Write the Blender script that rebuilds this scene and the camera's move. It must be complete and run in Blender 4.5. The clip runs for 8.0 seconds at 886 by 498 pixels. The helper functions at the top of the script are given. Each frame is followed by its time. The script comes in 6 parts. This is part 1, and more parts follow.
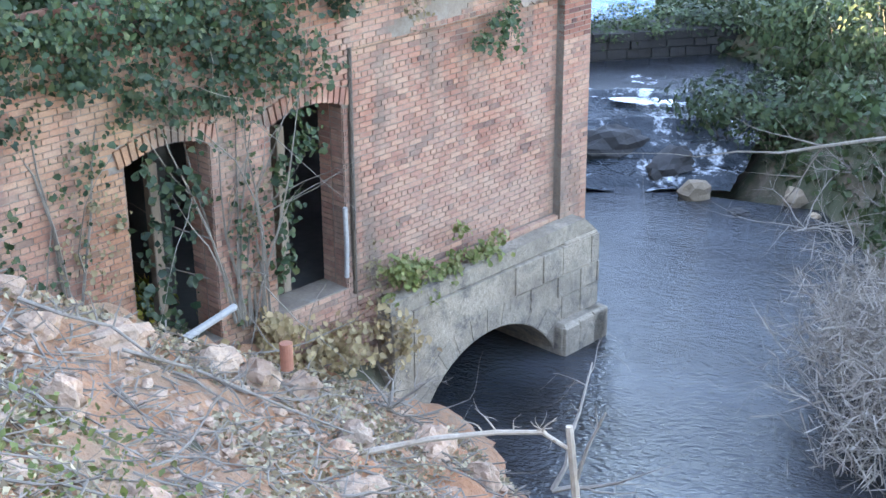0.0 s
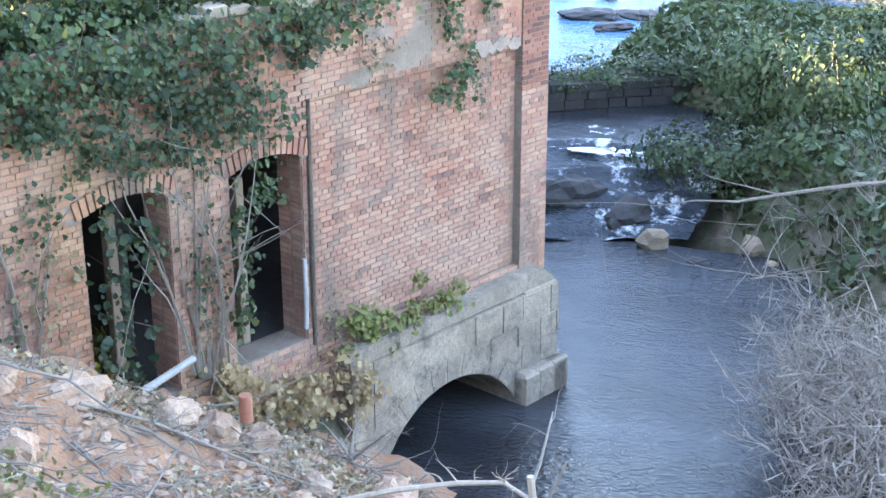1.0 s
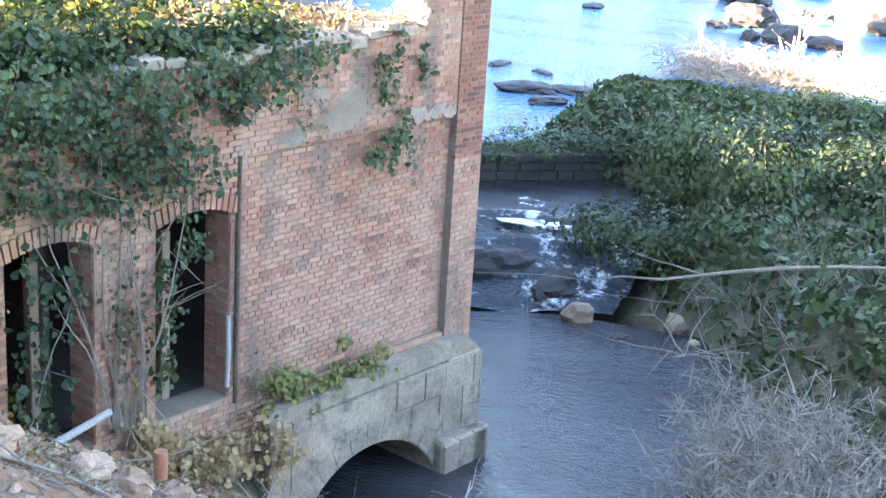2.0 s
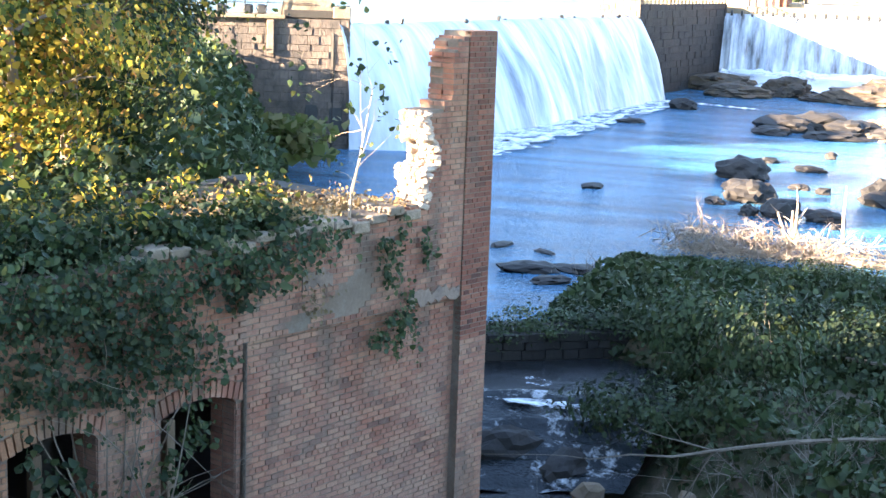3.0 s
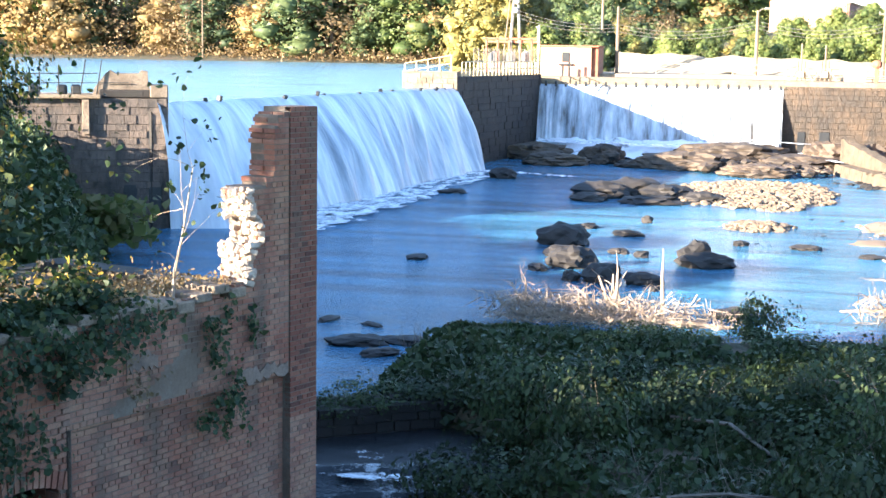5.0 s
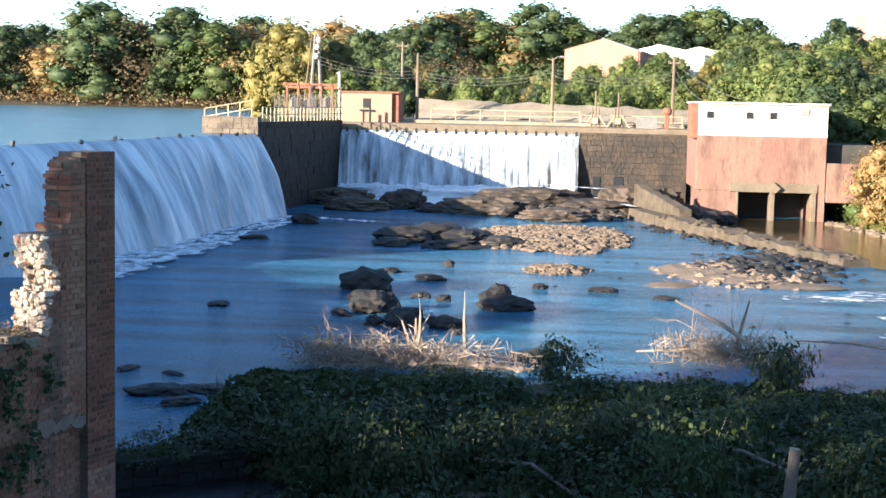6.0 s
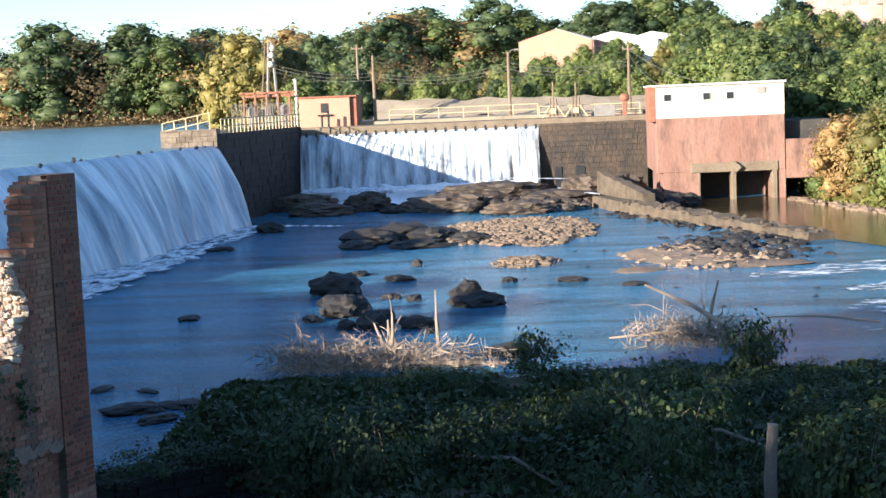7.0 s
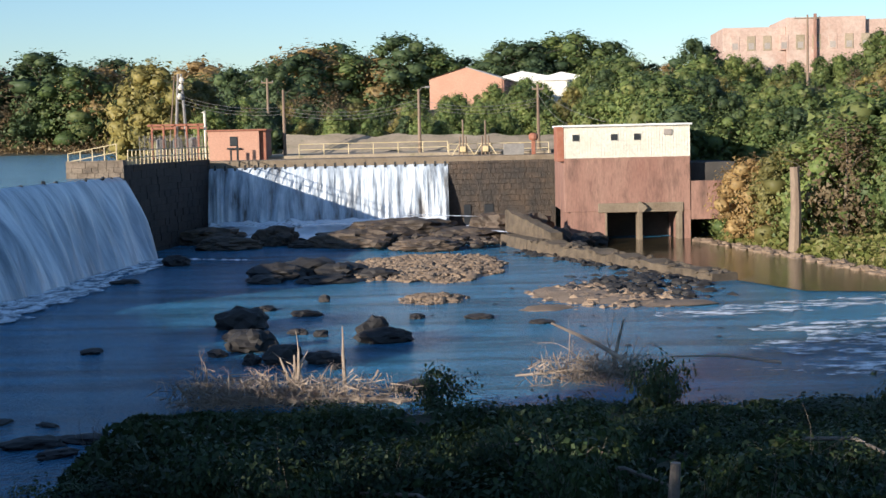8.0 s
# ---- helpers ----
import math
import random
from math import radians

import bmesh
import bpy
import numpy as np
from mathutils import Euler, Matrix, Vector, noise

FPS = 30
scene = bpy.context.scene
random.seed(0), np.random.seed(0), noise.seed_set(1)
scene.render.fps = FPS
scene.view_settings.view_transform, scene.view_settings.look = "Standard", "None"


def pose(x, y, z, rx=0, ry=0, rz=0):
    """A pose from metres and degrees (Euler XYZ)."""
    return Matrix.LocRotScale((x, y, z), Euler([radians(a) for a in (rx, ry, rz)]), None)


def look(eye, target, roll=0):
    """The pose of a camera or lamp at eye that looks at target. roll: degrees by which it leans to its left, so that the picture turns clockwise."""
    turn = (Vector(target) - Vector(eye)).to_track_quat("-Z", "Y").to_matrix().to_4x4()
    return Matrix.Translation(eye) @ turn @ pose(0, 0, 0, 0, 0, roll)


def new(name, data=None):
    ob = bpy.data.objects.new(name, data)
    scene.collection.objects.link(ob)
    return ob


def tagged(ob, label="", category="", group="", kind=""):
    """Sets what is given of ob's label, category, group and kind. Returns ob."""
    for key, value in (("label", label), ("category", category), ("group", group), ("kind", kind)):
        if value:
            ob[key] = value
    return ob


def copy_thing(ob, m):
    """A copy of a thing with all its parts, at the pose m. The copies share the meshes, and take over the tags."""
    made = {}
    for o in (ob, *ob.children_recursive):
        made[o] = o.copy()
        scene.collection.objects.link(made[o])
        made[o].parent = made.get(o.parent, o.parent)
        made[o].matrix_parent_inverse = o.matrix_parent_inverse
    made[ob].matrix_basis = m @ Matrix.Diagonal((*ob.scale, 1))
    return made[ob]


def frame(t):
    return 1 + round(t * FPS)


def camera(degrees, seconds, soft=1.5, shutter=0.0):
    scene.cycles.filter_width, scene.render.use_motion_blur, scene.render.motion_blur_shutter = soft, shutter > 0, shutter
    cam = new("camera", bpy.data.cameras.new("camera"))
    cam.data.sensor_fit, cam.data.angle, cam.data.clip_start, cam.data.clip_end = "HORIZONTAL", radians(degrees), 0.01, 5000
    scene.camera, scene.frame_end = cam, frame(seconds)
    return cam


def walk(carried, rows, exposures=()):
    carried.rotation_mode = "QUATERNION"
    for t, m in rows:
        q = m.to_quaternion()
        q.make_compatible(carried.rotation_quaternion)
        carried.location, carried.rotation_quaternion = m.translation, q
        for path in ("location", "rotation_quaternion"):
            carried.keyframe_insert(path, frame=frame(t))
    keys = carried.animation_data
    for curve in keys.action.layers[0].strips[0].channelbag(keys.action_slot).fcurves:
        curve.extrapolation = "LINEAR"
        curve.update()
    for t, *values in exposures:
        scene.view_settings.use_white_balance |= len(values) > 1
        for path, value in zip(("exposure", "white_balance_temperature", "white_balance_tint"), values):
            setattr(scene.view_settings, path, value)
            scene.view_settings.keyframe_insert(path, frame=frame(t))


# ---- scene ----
EYE = (0.0, 0.0, 9.2)
cam = camera(33.64, 8.0, soft=1.5)
TURNS = (
    (0.0, 67.653, 0.388, 23.382),
    (0.5, 67.987, 1.466, 21.467),
    (1.0, 69.606, 0.137, 21.786),
    (1.2, 69.988, -1.913, 20.935),
    (2.3, 73.745, -3.570, 19.765),
    (2.5, 75.379, -2.682, 18.723),
    (3.0, 79.317, -1.938, 19.816),
    (3.5, 81.078, -0.327, 23.029),
    (3.7, 82.143, -0.126, 23.692),
    (4.0, 83.868, 0.084, 21.347),
    (4.2, 83.438, 0.164, 17.710),
    (5.3, 82.313, -0.850, 11.754),
    (5.5, 82.842, -0.811, 10.220),
    (6.0, 84.256, -1.191, 5.051),
    (6.5, 83.552, 0.925, 5.137),
    (7.0, 84.194, 2.433, 3.400),
    (7.5, 84.980, 1.393, 1.952),
    (8.0, 85.500, 1.286, -0.101),
)
walk(cam, [(t, pose(*EYE, rx, ry, rz)) for t, rx, ry, rz in TURNS],
     exposures=((0.0, 5.25, 8600, 25), (0.5, 5.35, 8500, 26), (1.2, 5.35, 8300, 23), (2.5, 4.6, 7900, 20), (3.0, 3.85, 7500, 17), (3.5, 3.5, 7200, 16), (4.2, 3.2, 6800, 15),
                (5.5, 2.6, 6300, 12), (6.0, 1.85, 6150, 11), (6.5, 1.7, 6100, 12), (7.0, 1.65, 6050, 12), (7.5, 1.15, 6000, 12), (8.0, 0.82, 5950, 12)))

# ---- world and sun ----
SUN_AZ, SUN_EL = radians(-132), radians(13)
world = bpy.data.worlds.new("sky")
scene.world = world
world.use_nodes = True
wn = world.node_tree.nodes
sky = wn.new("ShaderNodeTexSky")
sky.sky_type = "NISHITA"
sky.sun_disc = False
sky.sun_elevation, sky.sun_rotation = SUN_EL, SUN_AZ
sky.ozone_density, sky.dust_density, sky.air_density = 3.2, 0.25, 1.0
wn["Background"].inputs["Strength"].default_value = 0.10
world.node_tree.links.new(sky.outputs[0], wn["Background"].inputs["Color"])
to_sun = Vector((math.sin(SUN_AZ) * math.cos(SUN_EL), math.cos(SUN_AZ) * math.cos(SUN_EL), math.sin(SUN_EL)))
sun = new("sun", bpy.data.lights.new("sun", "SUN"))
sun.data.energy, sun.data.angle, sun.data.color = 4.8, radians(0.53), (1.0, 0.88, 0.70)
sun.matrix_world = look(tuple(to_sun * 100), (0, 0, 0))

# ---- materials ----


def shader(name):
    m = bpy.data.materials.new(name)
    m.use_nodes = True
    nt = m.node_tree
    return m, nt, nt.nodes["Principled BSDF"], nt.nodes["Material Output"]


def node(nt, kind, **values):
    n = nt.nodes.new(kind)
    for k, v in values.items():
        n.inputs[k].default_value = v
    return n


def coords(nt, scale=(1, 1, 1), world_space=True):
    n = nt.nodes.new("ShaderNodeNewGeometry" if world_space else "ShaderNodeTexCoord")
    mp = nt.nodes.new("ShaderNodeMapping")
    mp.inputs["Scale"].default_value = scale
    nt.links.new(n.outputs["Position" if world_space else "Object"], mp.inputs["Vector"])
    return mp.outputs[0]


def noise_tex(nt, vec, scale, detail=4, rough=0.6):
    n = node(nt, "ShaderNodeTexNoise", Scale=scale, Detail=detail, Roughness=rough)
    nt.links.new(vec, n.inputs["Vector"])
    return n.outputs["Fac"]


def ramp(nt, fac, stops):
    r = nt.nodes.new("ShaderNodeValToRGB")
    els = r.color_ramp.elements
    while len(els) < len(stops):
        els.new(0.5)
    for e, (p, c) in zip(els, stops):
        e.position, e.color = p, (*c, 1)
    nt.links.new(fac, r.inputs[0])
    return r.outputs[0]


def mixed(nt, fac, a, b, mode="MIX"):
    m = nt.nodes.new("ShaderNodeMix")
    m.data_type, m.blend_type = "RGBA", mode
    for sock, v in ((m.inputs[0], fac), (m.inputs[6], a), (m.inputs[7], b)):
        if isinstance(v, (int, float)):
            sock.default_value = v
        elif isinstance(v, tuple):
            sock.default_value = (*v, 1)
        else:
            nt.links.new(v, sock)
    return m.outputs[2]


def bumped(nt, bsdf, height, strength=0.4, dist=0.02):
    b = node(nt, "ShaderNodeBump", Strength=strength, Distance=dist)
    nt.links.new(height, b.inputs["Height"])
    nt.links.new(b.outputs[0], bsdf.inputs["Normal"])


def surface(name, a, b, rough=0.85, big=0.6, fine=14.0, bump=0.4, dist=0.02, stain=None, stretch=(1, 1, 1), metal=0.0, per_piece=0.0):
    """A weathered surface: two tones at a large scale, fine grain and, where given, a third tone in stains."""
    m, nt, p, out = shader(name)
    v = coords(nt, stretch)
    n1, n2 = noise_tex(nt, v, big, 5), noise_tex(nt, v, fine, 5, 0.7)
    c = ramp(nt, n1, ((0.32, a), (0.68, b)))
    c = mixed(nt, 0.55, c, ramp(nt, n2, ((0.25, (0.45, 0.45, 0.45)), (0.75, (1.25, 1.25, 1.25)))), "MULTIPLY")
    if stain:
        n3 = noise_tex(nt, v, big * 2.3, 6, 0.75)
        c = mixed(nt, ramp(nt, n3, ((0.5, (0, 0, 0)), (0.68, (1, 1, 1)))), c, stain)
    if per_piece:
        oi = nt.nodes.new("ShaderNodeObjectInfo")
        c = mixed(nt, per_piece, c, ramp(nt, oi.outputs["Random"], ((0, (0.35, 0.33, 0.33)), (0.5, (0.9, 0.9, 0.9)), (1, (1.5, 1.4, 1.3)))), "MULTIPLY")
    nt.links.new(c, p.inputs["Base Color"])
    p.inputs["Roughness"].default_value, p.inputs["Metallic"].default_value = rough, metal
    bumped(nt, p, n2, bump, dist)
    return m


def brick_surface(name, joined):
    m, nt, p, out = shader(name)
    v = coords(nt)
    if joined:
        g = nt.nodes.new("ShaderNodeNewGeometry")
        rnd = g.outputs["Random Per Island"]
    else:
        rnd = nt.nodes.new("ShaderNodeObjectInfo").outputs["Random"]
    pale = 0.42 if joined else 0.12
    c = ramp(nt, rnd, ((0.0, (0.10, 0.045, 0.035)), (0.12, (0.215, 0.08, 0.052)), (0.6, (0.285, 0.11, 0.07)), (1.0, (0.35, 0.165, 0.105))))
    big = noise_tex(nt, v, 0.55, 6, 0.65)
    c = mixed(nt, ramp(nt, big, ((0.45, (0, 0, 0)), (0.62, (pale, pale, pale)))), c, (0.34, 0.235, 0.175))
    if not joined:
        c = mixed(nt, 1.0, c, (0.74, 0.62, 0.6), "MULTIPLY")
    if joined:
        wash = noise_tex(nt, v, 2.3, 7, 0.75)
        c = mixed(nt, ramp(nt, wash, ((0.47, (0, 0, 0)), (0.66, (0.5, 0.5, 0.5)))), c, (0.38, 0.25, 0.175))
    warm = noise_tex(nt, coords(nt, (1, 1, 0.8)), 0.38, 4, 0.6)
    c = mixed(nt, ramp(nt, warm, ((0.50, (0, 0, 0)), (0.66, (pale, pale, pale)))), c, (0.34, 0.165, 0.065))
    streak = noise_tex(nt, coords(nt, (1.6, 1.6, 0.25)), 1.1, 5, 0.6)
    c = mixed(nt, ramp(nt, streak, ((0.53, (0, 0, 0)), (0.68, (0.8, 0.8, 0.8)))), c, (0.10, 0.078, 0.06))
    fine = noise_tex(nt, v, 40, 4, 0.7)
    c = mixed(nt, 0.6, c, ramp(nt, fine, ((0.25, (0.5, 0.5, 0.5)), (0.75, (1.25, 1.25, 1.25)))), "MULTIPLY")
    nt.links.new(c, p.inputs["Base Color"])
    p.inputs["Roughness"].default_value = 0.92
    bumped(nt, p, fine, 0.5, 0.01)
    return m


def leaf_surface(name, tones, glow=0.35):
    m, nt, p, out = shader(name)
    g = nt.nodes.new("ShaderNodeNewGeometry")
    oi = nt.nodes.new("ShaderNodeObjectInfo")
    c = ramp(nt, g.outputs["Random Per Island"], tuple((i / max(1, len(tones) - 1), t) for i, t in enumerate(tones)))
    big = noise_tex(nt, coords(nt), 0.5, 3)
    c = mixed(nt, 0.7, c, ramp(nt, big, ((0.3, (0.55, 0.55, 0.5)), (0.7, (1.3, 1.25, 1.1)))), "MULTIPLY")
    c = mixed(nt, 0.6, c, ramp(nt, oi.outputs["Random"], ((0, (0.5, 0.56, 0.55)), (1, (1.5, 1.38, 1.15)))), "MULTIPLY")
    nt.links.new(c, p.inputs["Base Color"])
    p.inputs["Roughness"].default_value = 0.55
    p.inputs["Specular IOR Level"].default_value = 0.3
    tr = nt.nodes.new("ShaderNodeBsdfTranslucent")
    nt.links.new(c, tr.inputs[0])
    mx = node(nt, "ShaderNodeMixShader", Fac=glow)
    nt.links.new(p.outputs[0], mx.inputs[1])
    nt.links.new(tr.outputs[0], mx.inputs[2])
    nt.links.new(mx.outputs[0], out.inputs[0])
    return m


def water_surface(name, base_tint, scale, strength, stretch=(1, 1, 1), foam=None, rough=0.08):
    m, nt, p, out = shader(name)
    v = coords(nt, stretch)
    n1, n2 = noise_tex(nt, v, scale, 3, 0.55), noise_tex(nt, v, scale * 4.7, 3, 0.6)
    h = nt.nodes.new("ShaderNodeMath")
    h.operation = "ADD"
    nt.links.new(n1, h.inputs[0])
    nt.links.new(n2, h.inputs[1])
    bumped(nt, p, h.outputs[0], strength, 0.25)
    # Lighter and darker colour lanes imitate the streaky shine of ripples.
    shine_lanes = noise_tex(nt, coords(nt, (0.12, 0.9, 1)), 0.6, 5, 0.65)
    nt.links.new(mixed(nt, ramp(nt, shine_lanes, ((0.35, (0, 0, 0)), (0.65, (1, 1, 1)))), tuple(0.6 * k for k in base_tint), tuple(1.7 * k for k in base_tint)), p.inputs["Base Color"])
    p.inputs["Roughness"].default_value = rough
    p.inputs["IOR"].default_value = 1.33
    if foam:
        f = noise_tex(nt, coords(nt, (1, 1, 1)), foam, 6, 0.7)
        fac = ramp(nt, f, ((0.54, (0, 0, 0)), (0.68, (1, 1, 1))))
        nt.links.new(mixed(nt, fac, base_tint, (0.75, 0.78, 0.8)), p.inputs["Base Color"])
    return m


def fall_surface(name, along, gap, dark=(0.05, 0.07, 0.09)):
    """White falling water in vertical strands with clear gaps between them."""
    m, nt, p, out = shader(name)
    v = coords(nt, along)
    n1, n2 = noise_tex(nt, v, 0.8, 6, 0.62), noise_tex(nt, v, 3.4, 4, 0.6)
    # Darker tones are thin clear water plus painted shading of the folds.
    c = ramp(nt, n1, ((gap, dark), (gap + 0.16, (0.42, 0.47, 0.53)), (gap + 0.34, (0.76, 0.79, 0.82))))
    c = mixed(nt, 0.45, c, ramp(nt, n2, ((0.3, (0.5, 0.55, 0.6)), (0.7, (1.1, 1.1, 1.1)))), "MULTIPLY")
    nt.links.new(c, p.inputs["Base Color"])
    p.inputs["Roughness"].default_value = 0.35
    bumped(nt, p, n2, 0.5, 0.2)
    return m


def foam_surface(name, scale, edge, stretch=(1, 1, 1)):
    m, nt, p, out = shader(name)
    f = noise_tex(nt, coords(nt, stretch), scale, 6, 0.72)
    fac = ramp(nt, f, ((edge, (0, 0, 0)), (edge + 0.14, (1, 1, 1))))
    p.inputs["Base Color"].default_value = (0.8, 0.83, 0.86, 1)
    p.inputs["Roughness"].default_value = 0.6
    bumped(nt, p, f, 0.6, 0.1)
    tr = nt.nodes.new("ShaderNodeBsdfTransparent")
    mx = nt.nodes.new("ShaderNodeMixShader")
    nt.links.new(fac, mx.inputs[0])
    nt.links.new(tr.outputs[0], mx.inputs[1])
    nt.links.new(p.outputs[0], mx.inputs[2])
    nt.links.new(mx.outputs[0], out.inputs[0])
    return m


def ground_surface(name):
    m, nt, p, out = shader(name)
    v = coords(nt)
    n1, n2, n3 = noise_tex(nt, v, 0.22, 6), noise_tex(nt, v, 5.0, 6, 0.7), noise_tex(nt, v, 1.1, 5, 0.65)
    c = ramp(nt, n1, ((0.3, (0.06, 0.05, 0.032)), (0.5, (0.05, 0.058, 0.026)), (0.7, (0.10, 0.075, 0.048))))
    c = mixed(nt, ramp(nt, n3, ((0.48, (0, 0, 0)), (0.62, (1, 1, 1)))), c, (0.13, 0.095, 0.065))
    c = mixed(nt, 0.7, c, ramp(nt, n2, ((0.25, (0.4, 0.4, 0.4)), (0.75, (1.35, 1.3, 1.25)))), "MULTIPLY")
    nt.links.new(c, p.inputs["Base Color"])
    p.inputs["Roughness"].default_value = 0.95
    bumped(nt, p, n2, 0.8, 0.08)
    return m


M_GROUND = ground_surface("ground")
M_CLAY = surface("red_clay", (0.40, 0.145, 0.06), (0.33, 0.19, 0.115), 0.95, 0.8, 11, 1.0, 0.1, stain=(0.22, 0.17, 0.125))
M_BRICK = brick_surface("old_brick", False)
M_BRICKS = brick_surface("old_brick_mass", True)
# Mortar colour is lowered to include the shadow in the brick joints.
M_MORTAR = surface("lime_mortar", (0.13, 0.095, 0.07), (0.21, 0.155, 0.115), 0.95, 1.2, 25, 0.4, 0.01, stain=(0.20, 0.17, 0.14))
M_RENDER = surface("lime_render", (0.18, 0.125, 0.095), (0.26, 0.19, 0.15), 0.95, 0.9, 18, 0.6, 0.02, stain=(0.11, 0.085, 0.07))
M_STONE = surface("grey_stone", (0.17, 0.128, 0.092), (0.30, 0.235, 0.172), 0.92, 1.3, 14, 0.9, 0.04, stain=(0.09, 0.072, 0.056), per_piece=0.2)
# Wet stone whose near-black tone also carries the shade of the walls.
M_DARKSTONE = surface("wet_shaded_masonry", (0.014, 0.012, 0.011), (0.034, 0.027, 0.022), 0.8, 0.5, 6, 0.8, 0.05, stain=(0.03, 0.028, 0.024), per_piece=0.25)
M_WETWALL = surface("brown_wet_masonry", (0.03, 0.022, 0.016), (0.085, 0.055, 0.033), 0.6, 0.9, 7, 1.0, 0.08, stain=(0.03, 0.024, 0.018), stretch=(1, 1, 0.6), per_piece=0.4)
M_PALEBRICK = surface("bleached_brick", (0.42, 0.27, 0.21), (0.52, 0.38, 0.31), 0.9, 0.15, 3, 0.2, 0.02, stain=(0.5, 0.4, 0.33))
M_CLAYROCK = surface("orange_clay_stone", (0.33, 0.185, 0.12), (0.40, 0.27, 0.19), 0.95, 1.6, 10, 1.0, 0.05, stain=(0.24, 0.17, 0.125), per_piece=0.4)
M_ABUT = surface("abutment_stone", (0.07, 0.058, 0.05), (0.17, 0.13, 0.105), 0.85, 0.9, 8, 0.9, 0.06, stain=(0.045, 0.04, 0.036), stretch=(1, 1, 0.6), per_piece=0.3)
M_CONCRETE = surface("aged_concrete", (0.17, 0.125, 0.08), (0.27, 0.21, 0.145), 0.9, 0.7, 9, 0.9, 0.06, stain=(0.22, 0.17, 0.12))
# Dark base colour stands in for the shade inside rooms and bays.
M_DARK = surface("shade_dark_plaster", (0.05, 0.045, 0.04), (0.08, 0.07, 0.06), 0.95, 0.8, 8)
# Rock tones are near black to hold the hill's shadow over the river.
M_ROCK = surface("shaded_river_rock", (0.016, 0.0145, 0.014), (0.036, 0.031, 0.028), 0.75, 0.7, 4, 0.6, 0.05, stain=(0.04, 0.034, 0.03), per_piece=0.4)
M_LEDGE = surface("brown_ledge_rock", (0.05, 0.038, 0.028), (0.13, 0.092, 0.062), 0.7, 0.5, 4, 0.8, 0.06, stain=(0.035, 0.03, 0.026), per_piece=0.4)
M_LIME = surface("pale_lime_plaster", (0.42, 0.33, 0.26), (0.62, 0.52, 0.42), 0.95, 2.5, 22, 0.9, 0.03, stain=(0.3, 0.2, 0.15))
M_PALEROCK = surface("pale_rubble_stone", (0.24, 0.165, 0.105), (0.34, 0.245, 0.165), 0.9, 0.9, 5, 0.8, 0.05, per_piece=0.6)
M_BARK = surface("grey_bark", (0.13, 0.10, 0.075), (0.22, 0.18, 0.14), 0.95, 2.0, 22, 0.9, 0.02, stretch=(1, 1, 0.3))
M_DRIFT = surface("bleached_driftwood", (0.30, 0.22, 0.155), (0.42, 0.33, 0.25), 0.9, 2.0, 20, 0.6, 0.02)
M_TWIG = surface("grey_dead_twigs", (0.15, 0.12, 0.095), (0.25, 0.205, 0.165), 0.95, 2.0, 20, 0.4, 0.01)
M_STEEL = surface("white_corrugated_steel", (0.68, 0.63, 0.52), (0.74, 0.69, 0.58), 0.5, 0.6, 6, 0.1, 0.005, stain=(0.62, 0.55, 0.44))
M_PHBRICK = surface("red_brick_powerhouse", (0.235, 0.112, 0.082), (0.33, 0.19, 0.14), 0.9, 0.35, 7, 0.4, 0.02, stain=(0.12, 0.07, 0.052), stretch=(1.2, 1, 0.3))
M_ORANGE = surface("orange_painted_block", (0.47, 0.25, 0.17), (0.52, 0.29, 0.20), 0.9, 0.5, 8, 0.2, 0.01)
M_ROOF = surface("grey_metal_roof", (0.30, 0.26, 0.23), (0.38, 0.33, 0.29), 0.6, 0.4, 6, 0.2, 0.01)
M_WHITEROOF = surface("white_metal_roof", (0.72, 0.70, 0.66), (0.8, 0.78, 0.75), 0.6, 0.4, 6, 0.2, 0.01)
M_RAIL = surface("yellow_painted_rail", (0.58, 0.44, 0.22), (0.64, 0.52, 0.32), 0.6, 2, 20, 0.2, 0.005)
M_RUST = surface("rusted_red_iron", (0.28, 0.09, 0.05), (0.34, 0.15, 0.09), 0.8, 2, 20, 0.4, 0.005)
M_POLE = surface("weathered_pole_wood", (0.19, 0.13, 0.09), (0.27, 0.20, 0.14), 0.95, 1, 14, 0.5, 0.01, stretch=(1, 1, 0.2))
# Serves glass, iron and timber, and as painted shade in culvert mouths.
M_BLACK = surface("dark_glass_iron_and_hollows", (0.02, 0.022, 0.025), (0.04, 0.04, 0.04), 0.35, 1, 8, 0.1, 0.005)
M_PIPE = surface("grey_painted_pipe", (0.20, 0.185, 0.17), (0.28, 0.26, 0.24), 0.85, 2, 20, 0.3, 0.005)
M_SAND = surface("sandy_road", (0.30, 0.235, 0.16), (0.40, 0.32, 0.23), 0.95, 0.3, 6, 0.4, 0.03, stain=(0.2, 0.17, 0.1))
M_SPIT = surface("weathered_spit_stone", (0.075, 0.055, 0.036), (0.2, 0.15, 0.1), 1.4, 1.0, 11, 0.9, 0.12, stain=(0.1, 0.08, 0.06))
# Ivy tones are lowered to include tree shadow over the wall top.
M_IVY = leaf_surface("ivy_leaves", ((0.012, 0.030, 0.015), (0.018, 0.042, 0.019), (0.03, 0.058, 0.024), (0.055, 0.066, 0.026)))
M_AUTUMN = leaf_surface("autumn_leaves", ((0.02, 0.045, 0.016), (0.035, 0.07, 0.02), (0.09, 0.13, 0.03), (0.22, 0.22, 0.045), (0.40, 0.33, 0.06), (0.42, 0.29, 0.06), (0.24, 0.12, 0.05)), 0.55)
